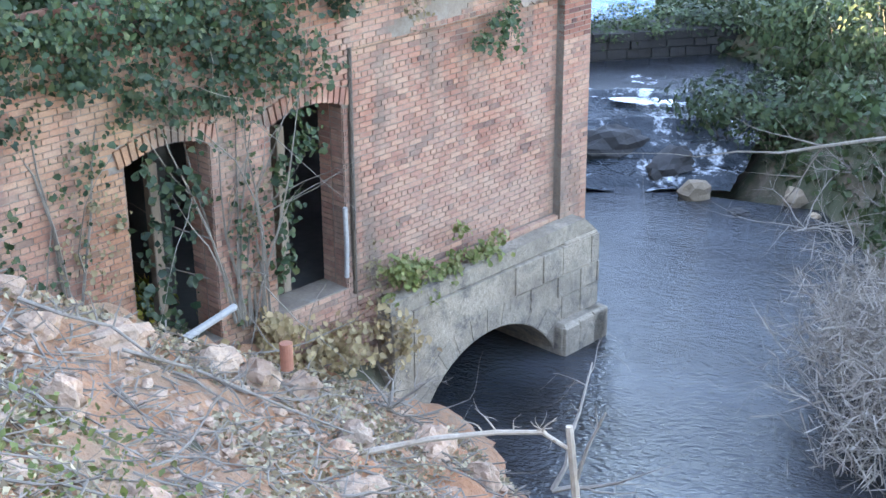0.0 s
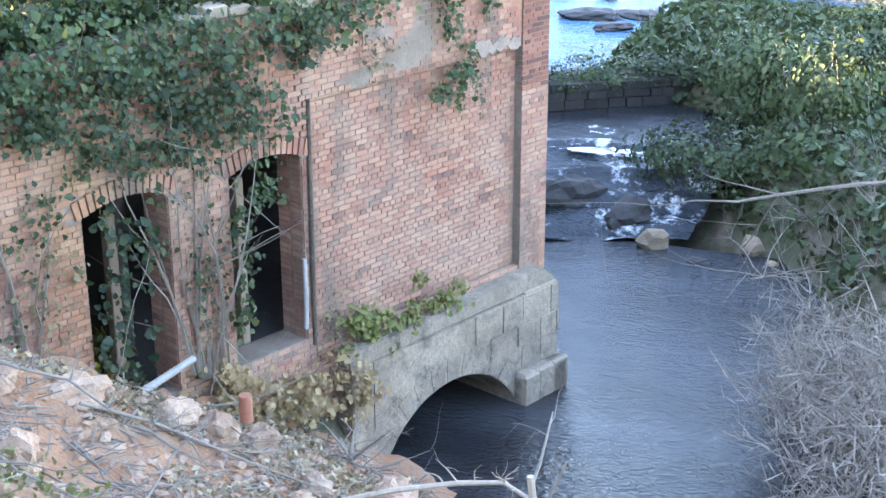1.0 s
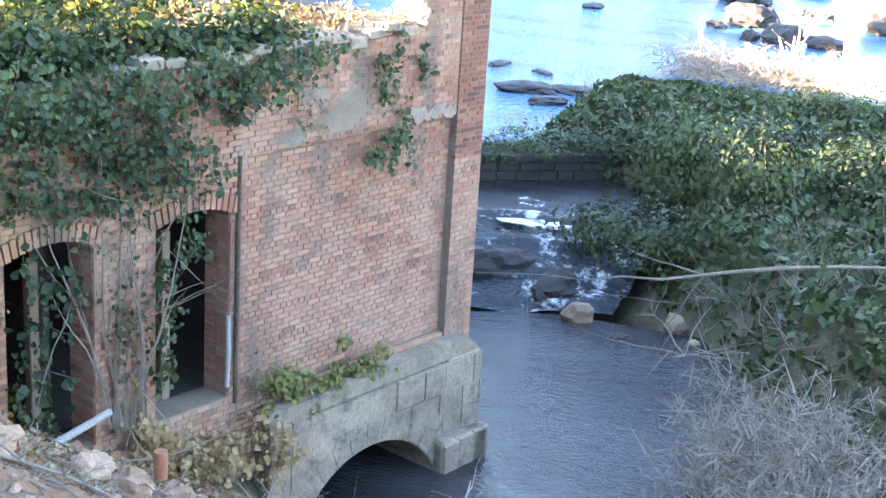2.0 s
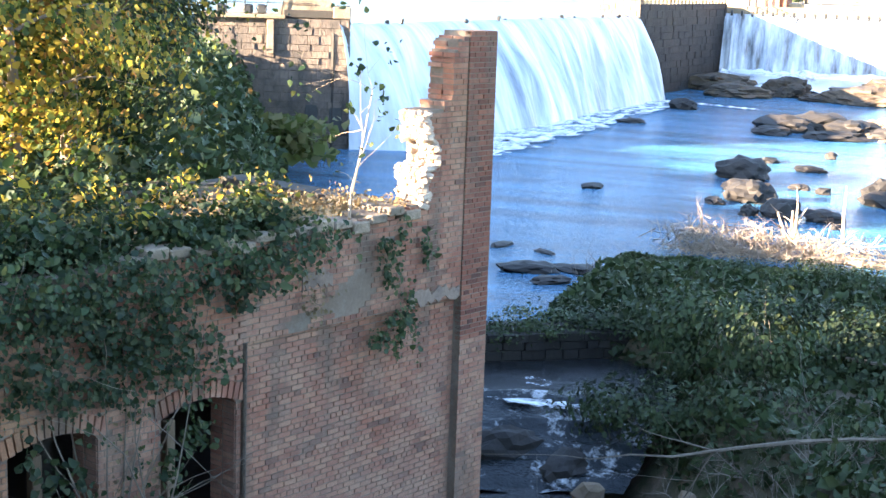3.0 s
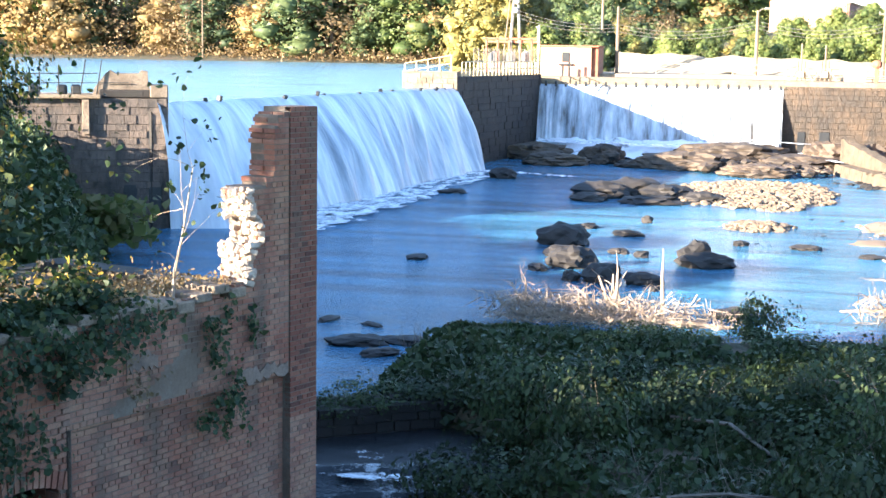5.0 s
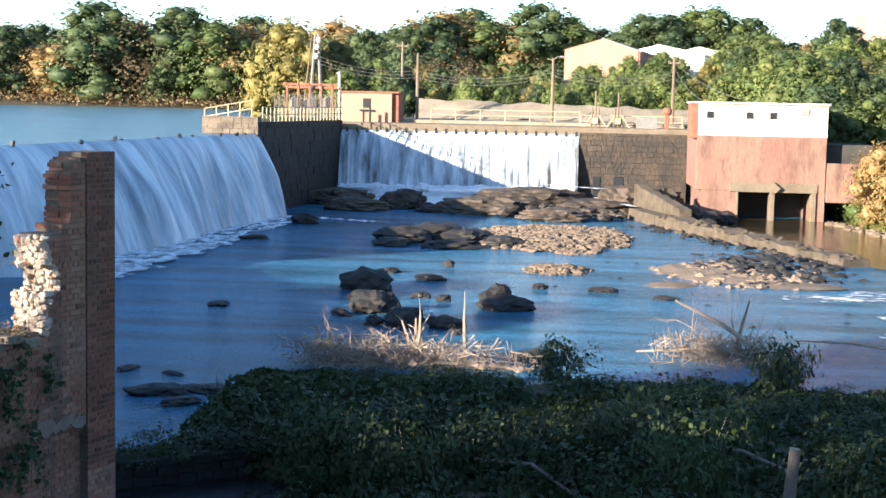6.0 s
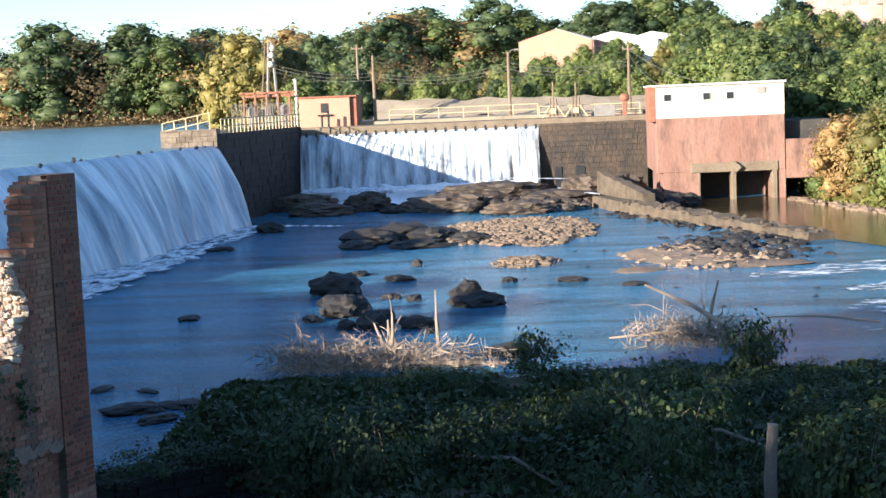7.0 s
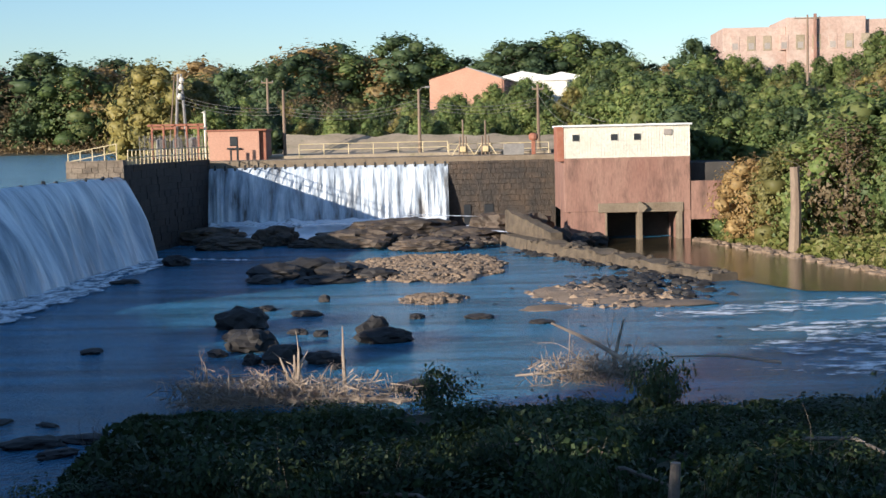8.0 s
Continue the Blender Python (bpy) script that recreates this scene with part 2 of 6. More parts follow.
M_GREEN = leaf_surface("green_leaves", ((0.09, 0.135, 0.05), (0.13, 0.185, 0.065), (0.18, 0.23, 0.08), (0.23, 0.255, 0.10)))
# Darker copy of the leaf greens; shade on island and slope is in the tones.
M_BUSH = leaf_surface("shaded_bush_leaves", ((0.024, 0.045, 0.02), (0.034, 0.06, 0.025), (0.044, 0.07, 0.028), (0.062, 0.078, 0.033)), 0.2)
M_DEEP = leaf_surface("dark_green_leaves", ((0.06, 0.095, 0.05), (0.08, 0.12, 0.06), (0.105, 0.145, 0.07)))
M_YELLOW = leaf_surface("yellow_green_leaves", ((0.16, 0.155, 0.058), (0.215, 0.195, 0.072), (0.27, 0.235, 0.09)))
M_BROWN = leaf_surface("russet_leaves", ((0.24, 0.17, 0.08), (0.32, 0.22, 0.105), (0.36, 0.27, 0.14)))
M_TAN = leaf_surface("dry_tan_leaves", ((0.22, 0.16, 0.09), (0.30, 0.22, 0.13), (0.16, 0.10, 0.06)))
M_STRAW = leaf_surface("straw_litter", ((0.26, 0.20, 0.135), (0.36, 0.29, 0.205), (0.19, 0.125, 0.075), (0.42, 0.35, 0.26)), 0.15)
M_GRASS = leaf_surface("bank_grass", ((0.11, 0.14, 0.04), (0.17, 0.19, 0.06), (0.24, 0.21, 0.10)))
# The blue base colour paints in the sky's reflection on the river.
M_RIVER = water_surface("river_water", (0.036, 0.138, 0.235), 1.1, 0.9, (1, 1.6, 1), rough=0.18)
# Brown base colour strengthens the mirrored bank on this smooth water.
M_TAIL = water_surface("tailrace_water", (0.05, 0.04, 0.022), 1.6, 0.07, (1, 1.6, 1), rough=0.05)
# Pale base colour adds bright sky reflection to the pond.
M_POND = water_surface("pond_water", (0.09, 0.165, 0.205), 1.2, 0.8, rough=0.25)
M_STREAM = water_surface("stream_water", (0.02, 0.022, 0.024), 1.9, 0.24, (1, 1.6, 1), rough=0.06)
M_FALL = fall_surface("falling_water", (0.2, 0.8, 0.10), 0.27, (0.16, 0.20, 0.24))
M_VEIL = fall_surface("thin_falling_water", (1.5, 0.4, 0.30), 0.33, (0.10, 0.095, 0.09))
M_FOAM = foam_surface("foam", 1.5, 0.42, (1, 0.55, 1))
M_RAPID = foam_surface("rapid_foam", 1.3, 0.475, (0.6, 1.0, 1))
M_MIST = foam_surface("soft_foam", 0.8, 0.30, (1, 0.6, 1))

# ---- mesh building ----


class Shape:
    """Collects vertices and faces for one mesh."""

    def __init__(self):
        self.v, self.f = [], []

    def add(self, verts, faces):
        o = len(self.v)
        self.v.extend([tuple(map(float, p)) for p in verts])
        self.f.extend([tuple(int(i) + o for i in q) for q in faces])
        return self

    def box(self, x0, x1, y0, y1, z0, z1, c=0.0, m=None):
        """A box with chamfered edges of width c."""
        lo, hi = (x0, y0, z0), (x1, y1, z1)
        if c <= 0:
            p = [Vector((hi[0] if i & 1 else lo[0], hi[1] if i & 2 else lo[1], hi[2] if i & 4 else lo[2])) for i in range(8)]
            q = [(0, 2, 3, 1), (4, 5, 7, 6), (0, 1, 5, 4), (2, 6, 7, 3), (0, 4, 6, 2), (1, 3, 7, 5)]
        else:
            p, q = [], []
            for i in range(8):
                for a in range(3):
                    r = []
                    for k in range(3):
                        up = bool(i >> k & 1)
                        e = hi[k] if up else lo[k]
                        r.append(e if k == a else e + (-c if up else c))
                    p.append(Vector(r))
            for a in range(3):
                b, d = (a + 1) % 3, (a + 2) % 3
                for s in (0, 1):
                    ring = [(s << a) | (u << b) | (w << d) for u, w in ((0, 0), (1, 0), (1, 1), (0, 1))]
                    f = [i * 3 + a for i in ring]
                    q.append(tuple(f if s else f[::-1]))
            for a in range(3):
                b, d = (a + 1) % 3, (a + 2) % 3
                for u in (0, 1):
                    for w in (0, 1):
                        i, j = (u << b) | (w << d), (u << b) | (w << d) | (1 << a)
                        f = (i * 3 + b, j * 3 + b, j * 3 + d, i * 3 + d)
                        q.append(f if u == w else f[::-1])
            for i in range(8):
                f = (i * 3, i * 3 + 1, i * 3 + 2)
                q.append(f if bin(i).count("1") % 2 else f[::-1])
        return self.add([m @ w for w in p] if m else p, q)

    def tube(self, pts, radii, seg=6, cap=True):
        pts = [Vector(p) for p in pts]
        verts, faces, n = [], [], len(pts)
        side = None
        for i, p in enumerate(pts):
            d = (pts[min(i + 1, n - 1)] - pts[max(i - 1, 0)]).normalized()
            if side is None:
                side = d.cross(Vector((0.3, 0.2, 1) if abs(d.z) < 0.9 else (1, 0, 0))).normalized()
            side = (side - d * side.dot(d)).normalized()
            up = d.cross(side)
            for k in range(seg):
                a = 2 * math.pi * k / seg
                verts.append(p + (side * math.cos(a) + up * math.sin(a)) * radii[i])
        for i in range(n - 1):
            for k in range(seg):
                a, b = i * seg + k, i * seg + (k + 1) % seg
                faces.append((a, b, b + seg, a + seg))
        if cap:
            faces.append(tuple(range(seg - 1, -1, -1)))
            faces.append(tuple(range((n - 1) * seg, n * seg)))
        return self.add(verts, faces)

    def prism(self, outline, y0, y1):
        """An outline of (x, z) points, pushed from y0 to y1."""
        n = len(outline)
        v = [(x, y0, z) for x, z in outline] + [(x, y1, z) for x, z in outline]
        f = [tuple(range(n)), tuple(range(2 * n - 1, n - 1, -1))]
        f += [((i + 1) % n, i, n + i, n + (i + 1) % n) for i in range(n)]
        return self.add(v, f)

    def mesh(self, name, material, smooth=False):
        me = bpy.data.meshes.new(name)
        me.from_pydata(self.v, [], self.f)
        me.materials.append(material)
        if smooth:
            me.polygons.foreach_set("use_smooth", [True] * len(me.polygons))
        me.update()
        return me


def part(name, shape, material, parent=None, label="", smooth=False, m=None):
    ob = new(name, shape if isinstance(shape, bpy.types.Mesh) else shape.mesh(name, material, smooth))
    if parent:
        ob.parent = parent
    if m:
        ob.matrix_basis = m
    return tagged(ob, label)


def thing(name, m=None, label="", category="", group="", kind=""):
    ob = new(name)
    ob.matrix_basis = m or Matrix()
    return tagged(ob, label, category, group, kind)


def structure(name, shape, material, label, category, smooth=False, m=None):
    return tagged(part(name, shape, material, None, label, smooth, m), "", category, "", "structure")


def rock_shape(seed, rough=0.35, flat=0.6, level=2, base=0.12):
    """A cracked boulder about 1 m across, its foot a little under z = 0."""
    bm = bmesh.new()
    bmesh.ops.create_icosphere(bm, subdivisions=level + 1, radius=0.5)
    off = Vector((seed * 7.13, seed * 3.7, seed * 1.9))
    for v in bm.verts:
        d = v.co.normalized()
        k = 1 + rough * (noise.noise(d * 1.6 + off) + 0.5 * noise.noise(d * 3.7 + off) + 0.25 * noise.noise(d * 8 + off))
        cell = noise.cell(d * 2.1 + off) * 0.1
        v.co = d * 0.5 * (k + cell)
        v.co.z = max(v.co.z * flat + 0.5 * flat * 0.55, -base)
    s = Shape()
    s.add([v.co for v in bm.verts], [[w.index for w in f.verts] for f in bm.faces])
    bm.free()
    return s


def leaf_mesh(name, centres, size, material, seed, droop=0.3, spread=0.35, aim=None, lobed=False, single=False, narrow=0.42, mass=None):
    """Many small folded leaves, one island each. aim: a direction towards which they face."""
    rng = np.random.default_rng(seed)
    c = np.asarray(centres, float)
    n = len(c)
    nrm = rng.normal(size=(n, 3))
    nrm[:, 2] += droop * 2
    if aim is not None:
        nrm += np.asarray(aim) * (2.2 if np.ndim(aim) == 1 else 2.6)
    nrm /= np.linalg.norm(nrm, axis=1)[:, None]
    t = rng.normal(size=(n, 3))
    t -= nrm * (t * nrm).sum(1)[:, None]
    t /= np.linalg.norm(t, axis=1)[:, None]
    b = np.cross(nrm, t)
    s = size * (1 + spread * rng.normal(size=(n, 1))).clip(0.35, 2.2)
    if lobed:
        lift = nrm * s * 0.1
        v = np.stack([c - t * s * 0.5, c - t * s * 0.22 + b * s * 0.42 + lift, c + t * s * 0.22 + b * s * 0.3 + lift, c + t * s * 0.6,
                      c + t * s * 0.22 - b * s * 0.3 + lift, c - t * s * 0.22 - b * s * 0.42 + lift], 1).reshape(-1, 3)
        k = np.arange(n)[:, None] * 6
        f = np.concatenate([k + [[0, 3, 2]], k + [[0, 2, 1]], k + [[0, 4, 3]], k + [[0, 5, 4]]], 1).reshape(-1, 3)
    elif single:
        v = np.stack([c - t * s * 0.55, c + b * s * narrow + t * s * 0.3, c - b * s * narrow + t * s * 0.4], 1).reshape(-1, 3)
        f = np.arange(n * 3).reshape(-1, 3)
    else:
        v = np.stack([c - t * s * 0.55, c + b * s * 0.38 + nrm * s * 0.12, c + t * s * 0.6, c - b * s * 0.38 + nrm * s * 0.12], 1).reshape(-1, 3)
        k = np.arange(n)[:, None] * 4
        f = np.concatenate([k + [[0, 3, 2]], k + [[0, 2, 1]]], 1).reshape(-1, 3)
    if mass:
        f = np.concatenate([f, np.asarray(mass.f) + len(v)])
        v = np.concatenate([v, np.asarray(mass.v)])
    me = bpy.data.meshes.new(name)
    me.vertices.add(len(v))
    me.vertices.foreach_set("co", v.ravel())
    me.loops.add(f.size)
    me.loops.foreach_set("vertex_index", f.ravel())
    me.polygons.add(len(f))
    me.polygons.foreach_set("loop_start", np.arange(len(f)) * 3)
    me.polygons.foreach_set("loop_total", np.full(len(f), 3))
    me.materials.append(material)
    me.update(calc_edges=True)
    me.validate()
    return me


def outward(pts, low=0.35):
    """Directions from the lower middle of a crown out to its leaves."""
    p = np.asarray(pts, float)
    c = p.mean(0)
    c[2] = p[:, 2].min() + low * (p[:, 2].max() - p[:, 2].min())
    d = p - c
    return d / (np.linalg.norm(d, axis=1)[:, None] + 1e-6)


def crown_points(seed, clumps, leaves, rx, ry, z0, z1, clump=0.22, hollow=0.55):
    """Leaf places of an uneven crown: clumps in the outer part of an egg."""
    rng = np.random.default_rng(seed)
    d = rng.normal(size=(clumps, 3))
    d /= np.linalg.norm(d, axis=1)[:, None]
    r = (hollow + (1 - hollow) * rng.random((clumps, 1))) * (0.8 + 0.35 * rng.random((clumps, 1)))
    zc, rz = (z0 + z1) / 2, (z1 - z0) / 2
    cc = d * r * np.array([rx, ry, rz]) + np.array([0, 0, zc])
    sz = clump * (0.6 + 0.8 * rng.random((clumps, 1, 1))) * (rx + ry + rz) / 3
    p = cc[:, None, :] + rng.normal(size=(clumps, leaves, 3)) * sz * np.array([1, 1, 0.65])
    return p.reshape(-1, 3)


def bough(shape, start, way, length, radius, rng, depth, seg=5, bend=0.35, kids=3, tips=None):
    """A crooked, tapering branch with smaller ones on it."""
    p, d = Vector(start), Vector(way).normalized()
    pts, n = [p.copy()], 5
    for i in range(n):
        d = (d + Vector(rng.normal(size=3)) * bend * 0.5).normalized()
        p = p + d * length / n
        pts.append(p.copy())
    shape.tube(pts, [radius * (1 - 0.75 * i / n) for i in range(n + 1)], seg)
    if tips is not None:
        tips.append(pts[-1])
    if depth > 0:
        for k in range(kids):
            i = int(rng.integers(1, n + 1))
            w = (d + Vector(rng.normal(size=3)) * 0.75).normalized()
            bough(shape, pts[i], w, length * rng.uniform(0.4, 0.7), radius * (1 - 0.7 * i / n) * 0.65, rng, depth - 1, max(3, seg - 1), bend, kids, tips)

# ---- ground and water ----
POND, RIVER, POOL, STREAM = 6.72, 1.2, 1.0, 0.0
RUIN = pose(-5.91, 18.48, 0, 0, 0, 69)  # x along the brick front, y into the building
RUIN_BACK = RUIN.inverted()


def ease(a, b, v):
    u = min(1.0, max(0.0, (v - a) / (b - a)))
    return u * u * (3 - 2 * u)


def height(x, y):
    """The ground's height in metres."""
    q = Vector((x, y, 0.0))
    wob = noise.noise(q * 0.35) * 0.5 + noise.noise(q * 1.1 + Vector((5, 3, 1))) * 0.22
    z = -0.7
    # wooded terrace of the near shore, behind the ruin
    dl = (x + 7.8) * -0.899 + (y - 20) * -0.438
    left = 6.0 * ease(-0.3, 5.0, dl + wob) + 2.2 * ease(8, 30, dl)
    left *= ease(60.5, 57.0, y) if x > -40 else 1.0
    lx, ly, _ = RUIN_BACK @ q
    if ly < 0:
        left = 0.0
    if -16 < lx < 0.6 and 0 <= ly < 5.4:
        left = min(left, 1.75)
    z = max(z, -0.7 + left)
    # debris bank in front of the ruin
    if ly < 0.5:
        near = 4.1 - 0.451 * x - 0.464 * y + 0.22 * wob
        near = min(near, 7.0) if y > 2 else 7.0
        z = max(z, near)
    far = math.hypot(x, y)
    z = max(z, 7.5 - 0.95 * max(0.0, far - 2.2), -0.7 + 8.2 * ease(3, -8, y))
    # brushy island
    edge = -0.9 - 2.0 * ease(20, 23, y) - 2.6 * ease(23, 27, y) - 4.6 * ease(28.5, 33, y)
    isl = ease(edge - 0.3, edge + 1.6, x + 0.5 * wob) * ease(17.0, 19.5, y + 0.4 * wob - 0.15 * max(0, x)) * ease(42.8 + wob, 40.0, y)
    z = max(z, -0.7 + 2.2 * isl + 0.2 * wob * isl)
    # pond bed, far shore, hill
    if x < -26 and y > 62:
        z = max(z, 5.0)
    if y > 119.5:
        z = max(z, 5.0)
        shore = -31 - 0.12 * max(0, y - 150)
        land = ease(shore - 2, shore + 3, x + wob * 2) * ease(121, 124, y)
        hill = 7.55 + 5.5 * ease(145, 205, y) * ease(-30, 5, x) + 4.5 * ease(150, 200, y) * ease(20, 45, x)
        z = max(z, 5.0 + (hill - 5.0) * land)
        z = max(z, 5.0 + (3.0 + 6 * ease(300, 420, y)) * ease(285 + 12 * noise.noise(q * 0.02), 300, y))
    # right shore
    line = 20.0 + (100 - y) * 0.2 if y < 104 else 19.2
    rb = x - line + wob
    if y > 20:
        z = max(z, -0.7 + 2.3 * ease(-1.5, 2.0, rb) + 10 * ease(2, 45, rb) + (4.5 * ease(2, 12, rb) if y > 108 else 0))
    return z + 0.05 * wob


def spread(lo, hi, dense_lo, dense_hi, step, grow):
    """Grid lines, evenly spaced in the middle and wider apart outwards."""
    out = list(np.arange(dense_lo, dense_hi, step))
    for sign, limit in ((1, hi), (-1, lo)):
        v, d = (out[-1] if sign > 0 else out[0]), step
        while (limit - v) * sign > 0:
            d *= grow
            v += sign * d
            out.append(v)
        out.sort()
    return out


gx, gy = spread(-1500, 1500, -16, 12, 0.5, 1.09), spread(-300, 2500, 4, 46, 0.5, 1.06)
s = Shape()
nx = len(gx)
s.add([(x, y, height(x, y)) for y in gy for x in gx],
      [(j * nx + i, j * nx + i + 1, j * nx + nx + i + 1, j * nx + nx + i) for j in range(len(gy) - 1) for i in range(nx - 1)])
structure("ground", s, M_GROUND, "brown and green earth with leaf litter on the banks", "ground", True)


def sheet(name, corners, z, material, label):
    s = Shape()
    s.add([(x, y, z) for x, y in corners], [tuple(range(len(corners)))])
    return structure(name, s, material, label, "water")


sheet("water_river", ((-27, 30.2), (-9.6, 29.6), (-4.3, 33.0), (60, 36), (60, 121), (-19, 121), (-27, 61)), RIVER, M_RIVER, "rippled river below the dam, sky blue in its base colour")
sheet("water_tailrace", ((6.6, 105.5), (7.6, 99.0), (15.4, 76.0), (17.5, 70.5), (34, 66), (34, 108), (6.6, 108)), RIVER + 0.03, M_TAIL, "calm tailrace water mirroring the bank, its reflected brown also in the colour")
sheet("water_pond", ((-600, 62), (-26.3, 62), (-21.8, 100), (-18.9, 119.4), (80, 119.4), (80, 420), (-600, 420)), POND, M_POND, "calm mill pond above the dam, pale sky in its colour")
sheet("water_stream", ((-30, -20), (40, -20), (40, 25.4), (-7.5, 24.6), (-30, 16)), STREAM, M_STREAM, "dark clear stream flowing past the ruin")
sheet("water_pool", ((-24, 26), (-7.2, 27.2), (-5.3, 27.9), (-4.4, 32.6), (-9.3, 29.3), (-24, 29.5)), POOL, M_STREAM, "dark pool under the low stone wall")


def ribbon(path_a, path_b, nu, nv, bow):
    """A sheet between two lines, shaped by bow(u, v) -> offset vector."""
    s = Shape()
    v = []
    for j in range(nv + 1):
        for i in range(nu + 1):
            u, w = i / nu, j / nv
            a = Vector(path_a[0]).lerp(Vector(path_a[1]), u)
            b = Vector(path_b[0]).lerp(Vector(path_b[1]), u)
            v.append(bow(a, b, u, w))
    s.add(v, [(j * (nu + 1) + i, j * (nu + 1) + i + 1, (j + 1) * (nu + 1) + i + 1, (j + 1) * (nu + 1) + i) for j in range(nv) for i in range(nu)])
    return s


# ---- dam and falls ----
DAM_A, DAM_B = (-26.6, 60.5, POND + 0.05), (-21.8, 99.8, POND + 0.05)
FOOT_A, FOOT_B = (-23.2, 60.0, RIVER - 0.1), (-19.5, 98.6, RIVER - 0.1)


def fall_bow(a, b, u, w):
    out = w ** 0.72
    dropz = w ** 1.15
    k = noise.noise(Vector((u * 13, w * 0.7, 0))) * 0.75 + noise.noise(Vector((u * 40, w * 1.0, 7))) * 0.4 + noise.noise(Vector((u * 110, w * 2.0, 4))) * 0.16
    q = a.lerp(b, out * (0.22 + 0.78 * ease(0.0, 0.07, u)))
    q.z = a.z + (b.z - a.z) * dropz
    return q + Vector((1, -0.1, 0)) * k * ease(0.05, 0.6, w)


structure("water_fall_dam", ribbon((DAM_A, DAM_B), (FOOT_A, FOOT_B), 240, 26, fall_bow), M_FALL, "white water pouring down the long sloping dam", "waterfall", True)
s = Shape()
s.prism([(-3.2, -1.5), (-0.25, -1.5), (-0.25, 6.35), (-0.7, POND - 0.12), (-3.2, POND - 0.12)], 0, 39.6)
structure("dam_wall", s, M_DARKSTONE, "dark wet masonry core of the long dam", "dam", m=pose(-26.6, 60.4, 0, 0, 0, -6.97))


def veil_bow(a, b, u, w):
    k = noise.noise(Vector((u * 40, w * 1.2, 9))) * 0.22 + noise.noise(Vector((u * 120, w * 2, 2))) * 0.1
    q = a.lerp(b, w ** 0.8)
    q.z = a.z + (b.z - a.z) * w ** 1.2
    return q + Vector((0, -1, 0)) * k * ease(0, 0.4, w)


structure("water_fall_weir", ribbon(((-18.8, 118.9, POND + 0.06), (0.55, 118.9, POND + 0.06)), ((-18.8, 117.4, 1.6), (0.55, 117.4, 1.9)), 260, 18, veil_bow), M_VEIL, "thin white water veil over the far weir", "waterfall", True)
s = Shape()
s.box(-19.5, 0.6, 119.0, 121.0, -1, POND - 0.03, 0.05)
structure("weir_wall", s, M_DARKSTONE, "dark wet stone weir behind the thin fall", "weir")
pin = thing("weir_pin", pose(-18.3, 118.85, POND - 0.1), "short dark iron pin on the weir crest", "post", "pins on the weir crest")
part("pin", Shape().box(-0.09, 0.09, -0.12, 0.12, 0, 0.42, 0.02), M_BLACK, pin)
for i in range(1, 24):
    copy_thing(pin, pose(-18.3 + i * 0.81, 118.85, POND - 0.1 - 0.03 * (i % 3)))

for i, u in enumerate((0.04, 0.1, 0.13, 0.24, 0.31, 0.42, 0.45, 0.58, 0.66, 0.71, 0.83, 0.9, 0.96)):
    ob = copy_thing(pin, pose(-26.5 + 4.7 * u, 61 + 38.4 * u, POND - 0.28 + 0.07 * (i % 3), 0, 30 * (i % 4) - 40, i * 37))
    tagged(ob, "dark driftwood stub caught on the dam crest", "", "stubs on the dam crest")


def foam_patch(name, label, a, b, wide, z, seed, material):
    """Broken foam lying on the water along the line from a to b."""
    rng = random.Random(seed)
    a, b = Vector((*a, z)), Vector((*b, z))
    s = Shape()
    n = 40
    side = (b - a).normalized().cross(Vector((0, 0, 1)))
    v = []
    for i in range(n + 1):
        q = a.lerp(b, i / n)
        w = wide * (0.55 + 0.6 * noise.noise(Vector((i * 0.35, seed, 0))) + 0.3 * rng.random()) * min(1, 6 * i / n + 0.2, 6 * (1 - i / n) + 0.2)
        for k in range(5):
            v.append(q + side * w * (k / 2 - 1) + Vector((0, 0, 0.012 * math.sin(k * 1.5 + i))))
    s.add(v, [(i * 5 + k, i * 5 + k + 1, i * 5 + k + 6, i * 5 + k + 5) for i in range(n) for k in range(4)])
    structure(name, s, material, label, "foam", True)


foam_patch("water_foam_dam", "white foam along the foot of the dam", (-21.9, 58.8), (-18.9, 98), 2.4, RIVER + 0.08, 1, M_FOAM)
foam_patch("water_foam_near", "churned white water below the dam", (-21.2, 58.5), (-19.6, 82), 2.0, RIVER + 0.12, 8, M_FOAM)
foam_patch("water_foam_cascade", "white foam on the rock cascade", (-8.9, 27.0), (-6.3, 26.7), 0.4, 0.98, 9, M_RAPID)
foam_patch("water_foam_pool", "white foam at the head of the cascade", (-8.3, 28.2), (-7.4, 27.7), 0.3, 1.08, 10, M_RAPID)
foam_patch("water_foam_dam_end", "white foam drifting from the end of the dam", (-19.0, 98.0), (-12.5, 95.2), 0.7, RIVER + 0.07, 2, M_FOAM)
foam_patch("water_foam_weir", "white foam under the far weir", (-18.6, 115.6), (-1, 113.6), 2.2, 2.35, 3, M_FOAM)
def spill_bow(a, b, u, w):
    q = a.lerp(b, w)
    q.z = a.z + (b.z - a.z) * w ** 0.6 + 0.25 * noise.noise(Vector((u * 16, w * 4, 11)))
    return q + Vector((0, -2.2 * noise.noise(Vector((u * 7, 0, 3))) * w, 0))


structure("water_spill_weir", ribbon(((-18.6, 117.6, 2.5), (0.4, 117.6, 2.6)), ((-18.4, 109.5, 1.24), (-0.4, 112.5, 1.9)), 90, 12, spill_bow), M_MIST, "soft white water spreading under the far weir", "foam", True)
foam_patch("water_foam_slab", "white water running over the rock slab", (-2.6, 114.6), (2.6, 110.2), 0.5, 2.95, 31, M_MIST)
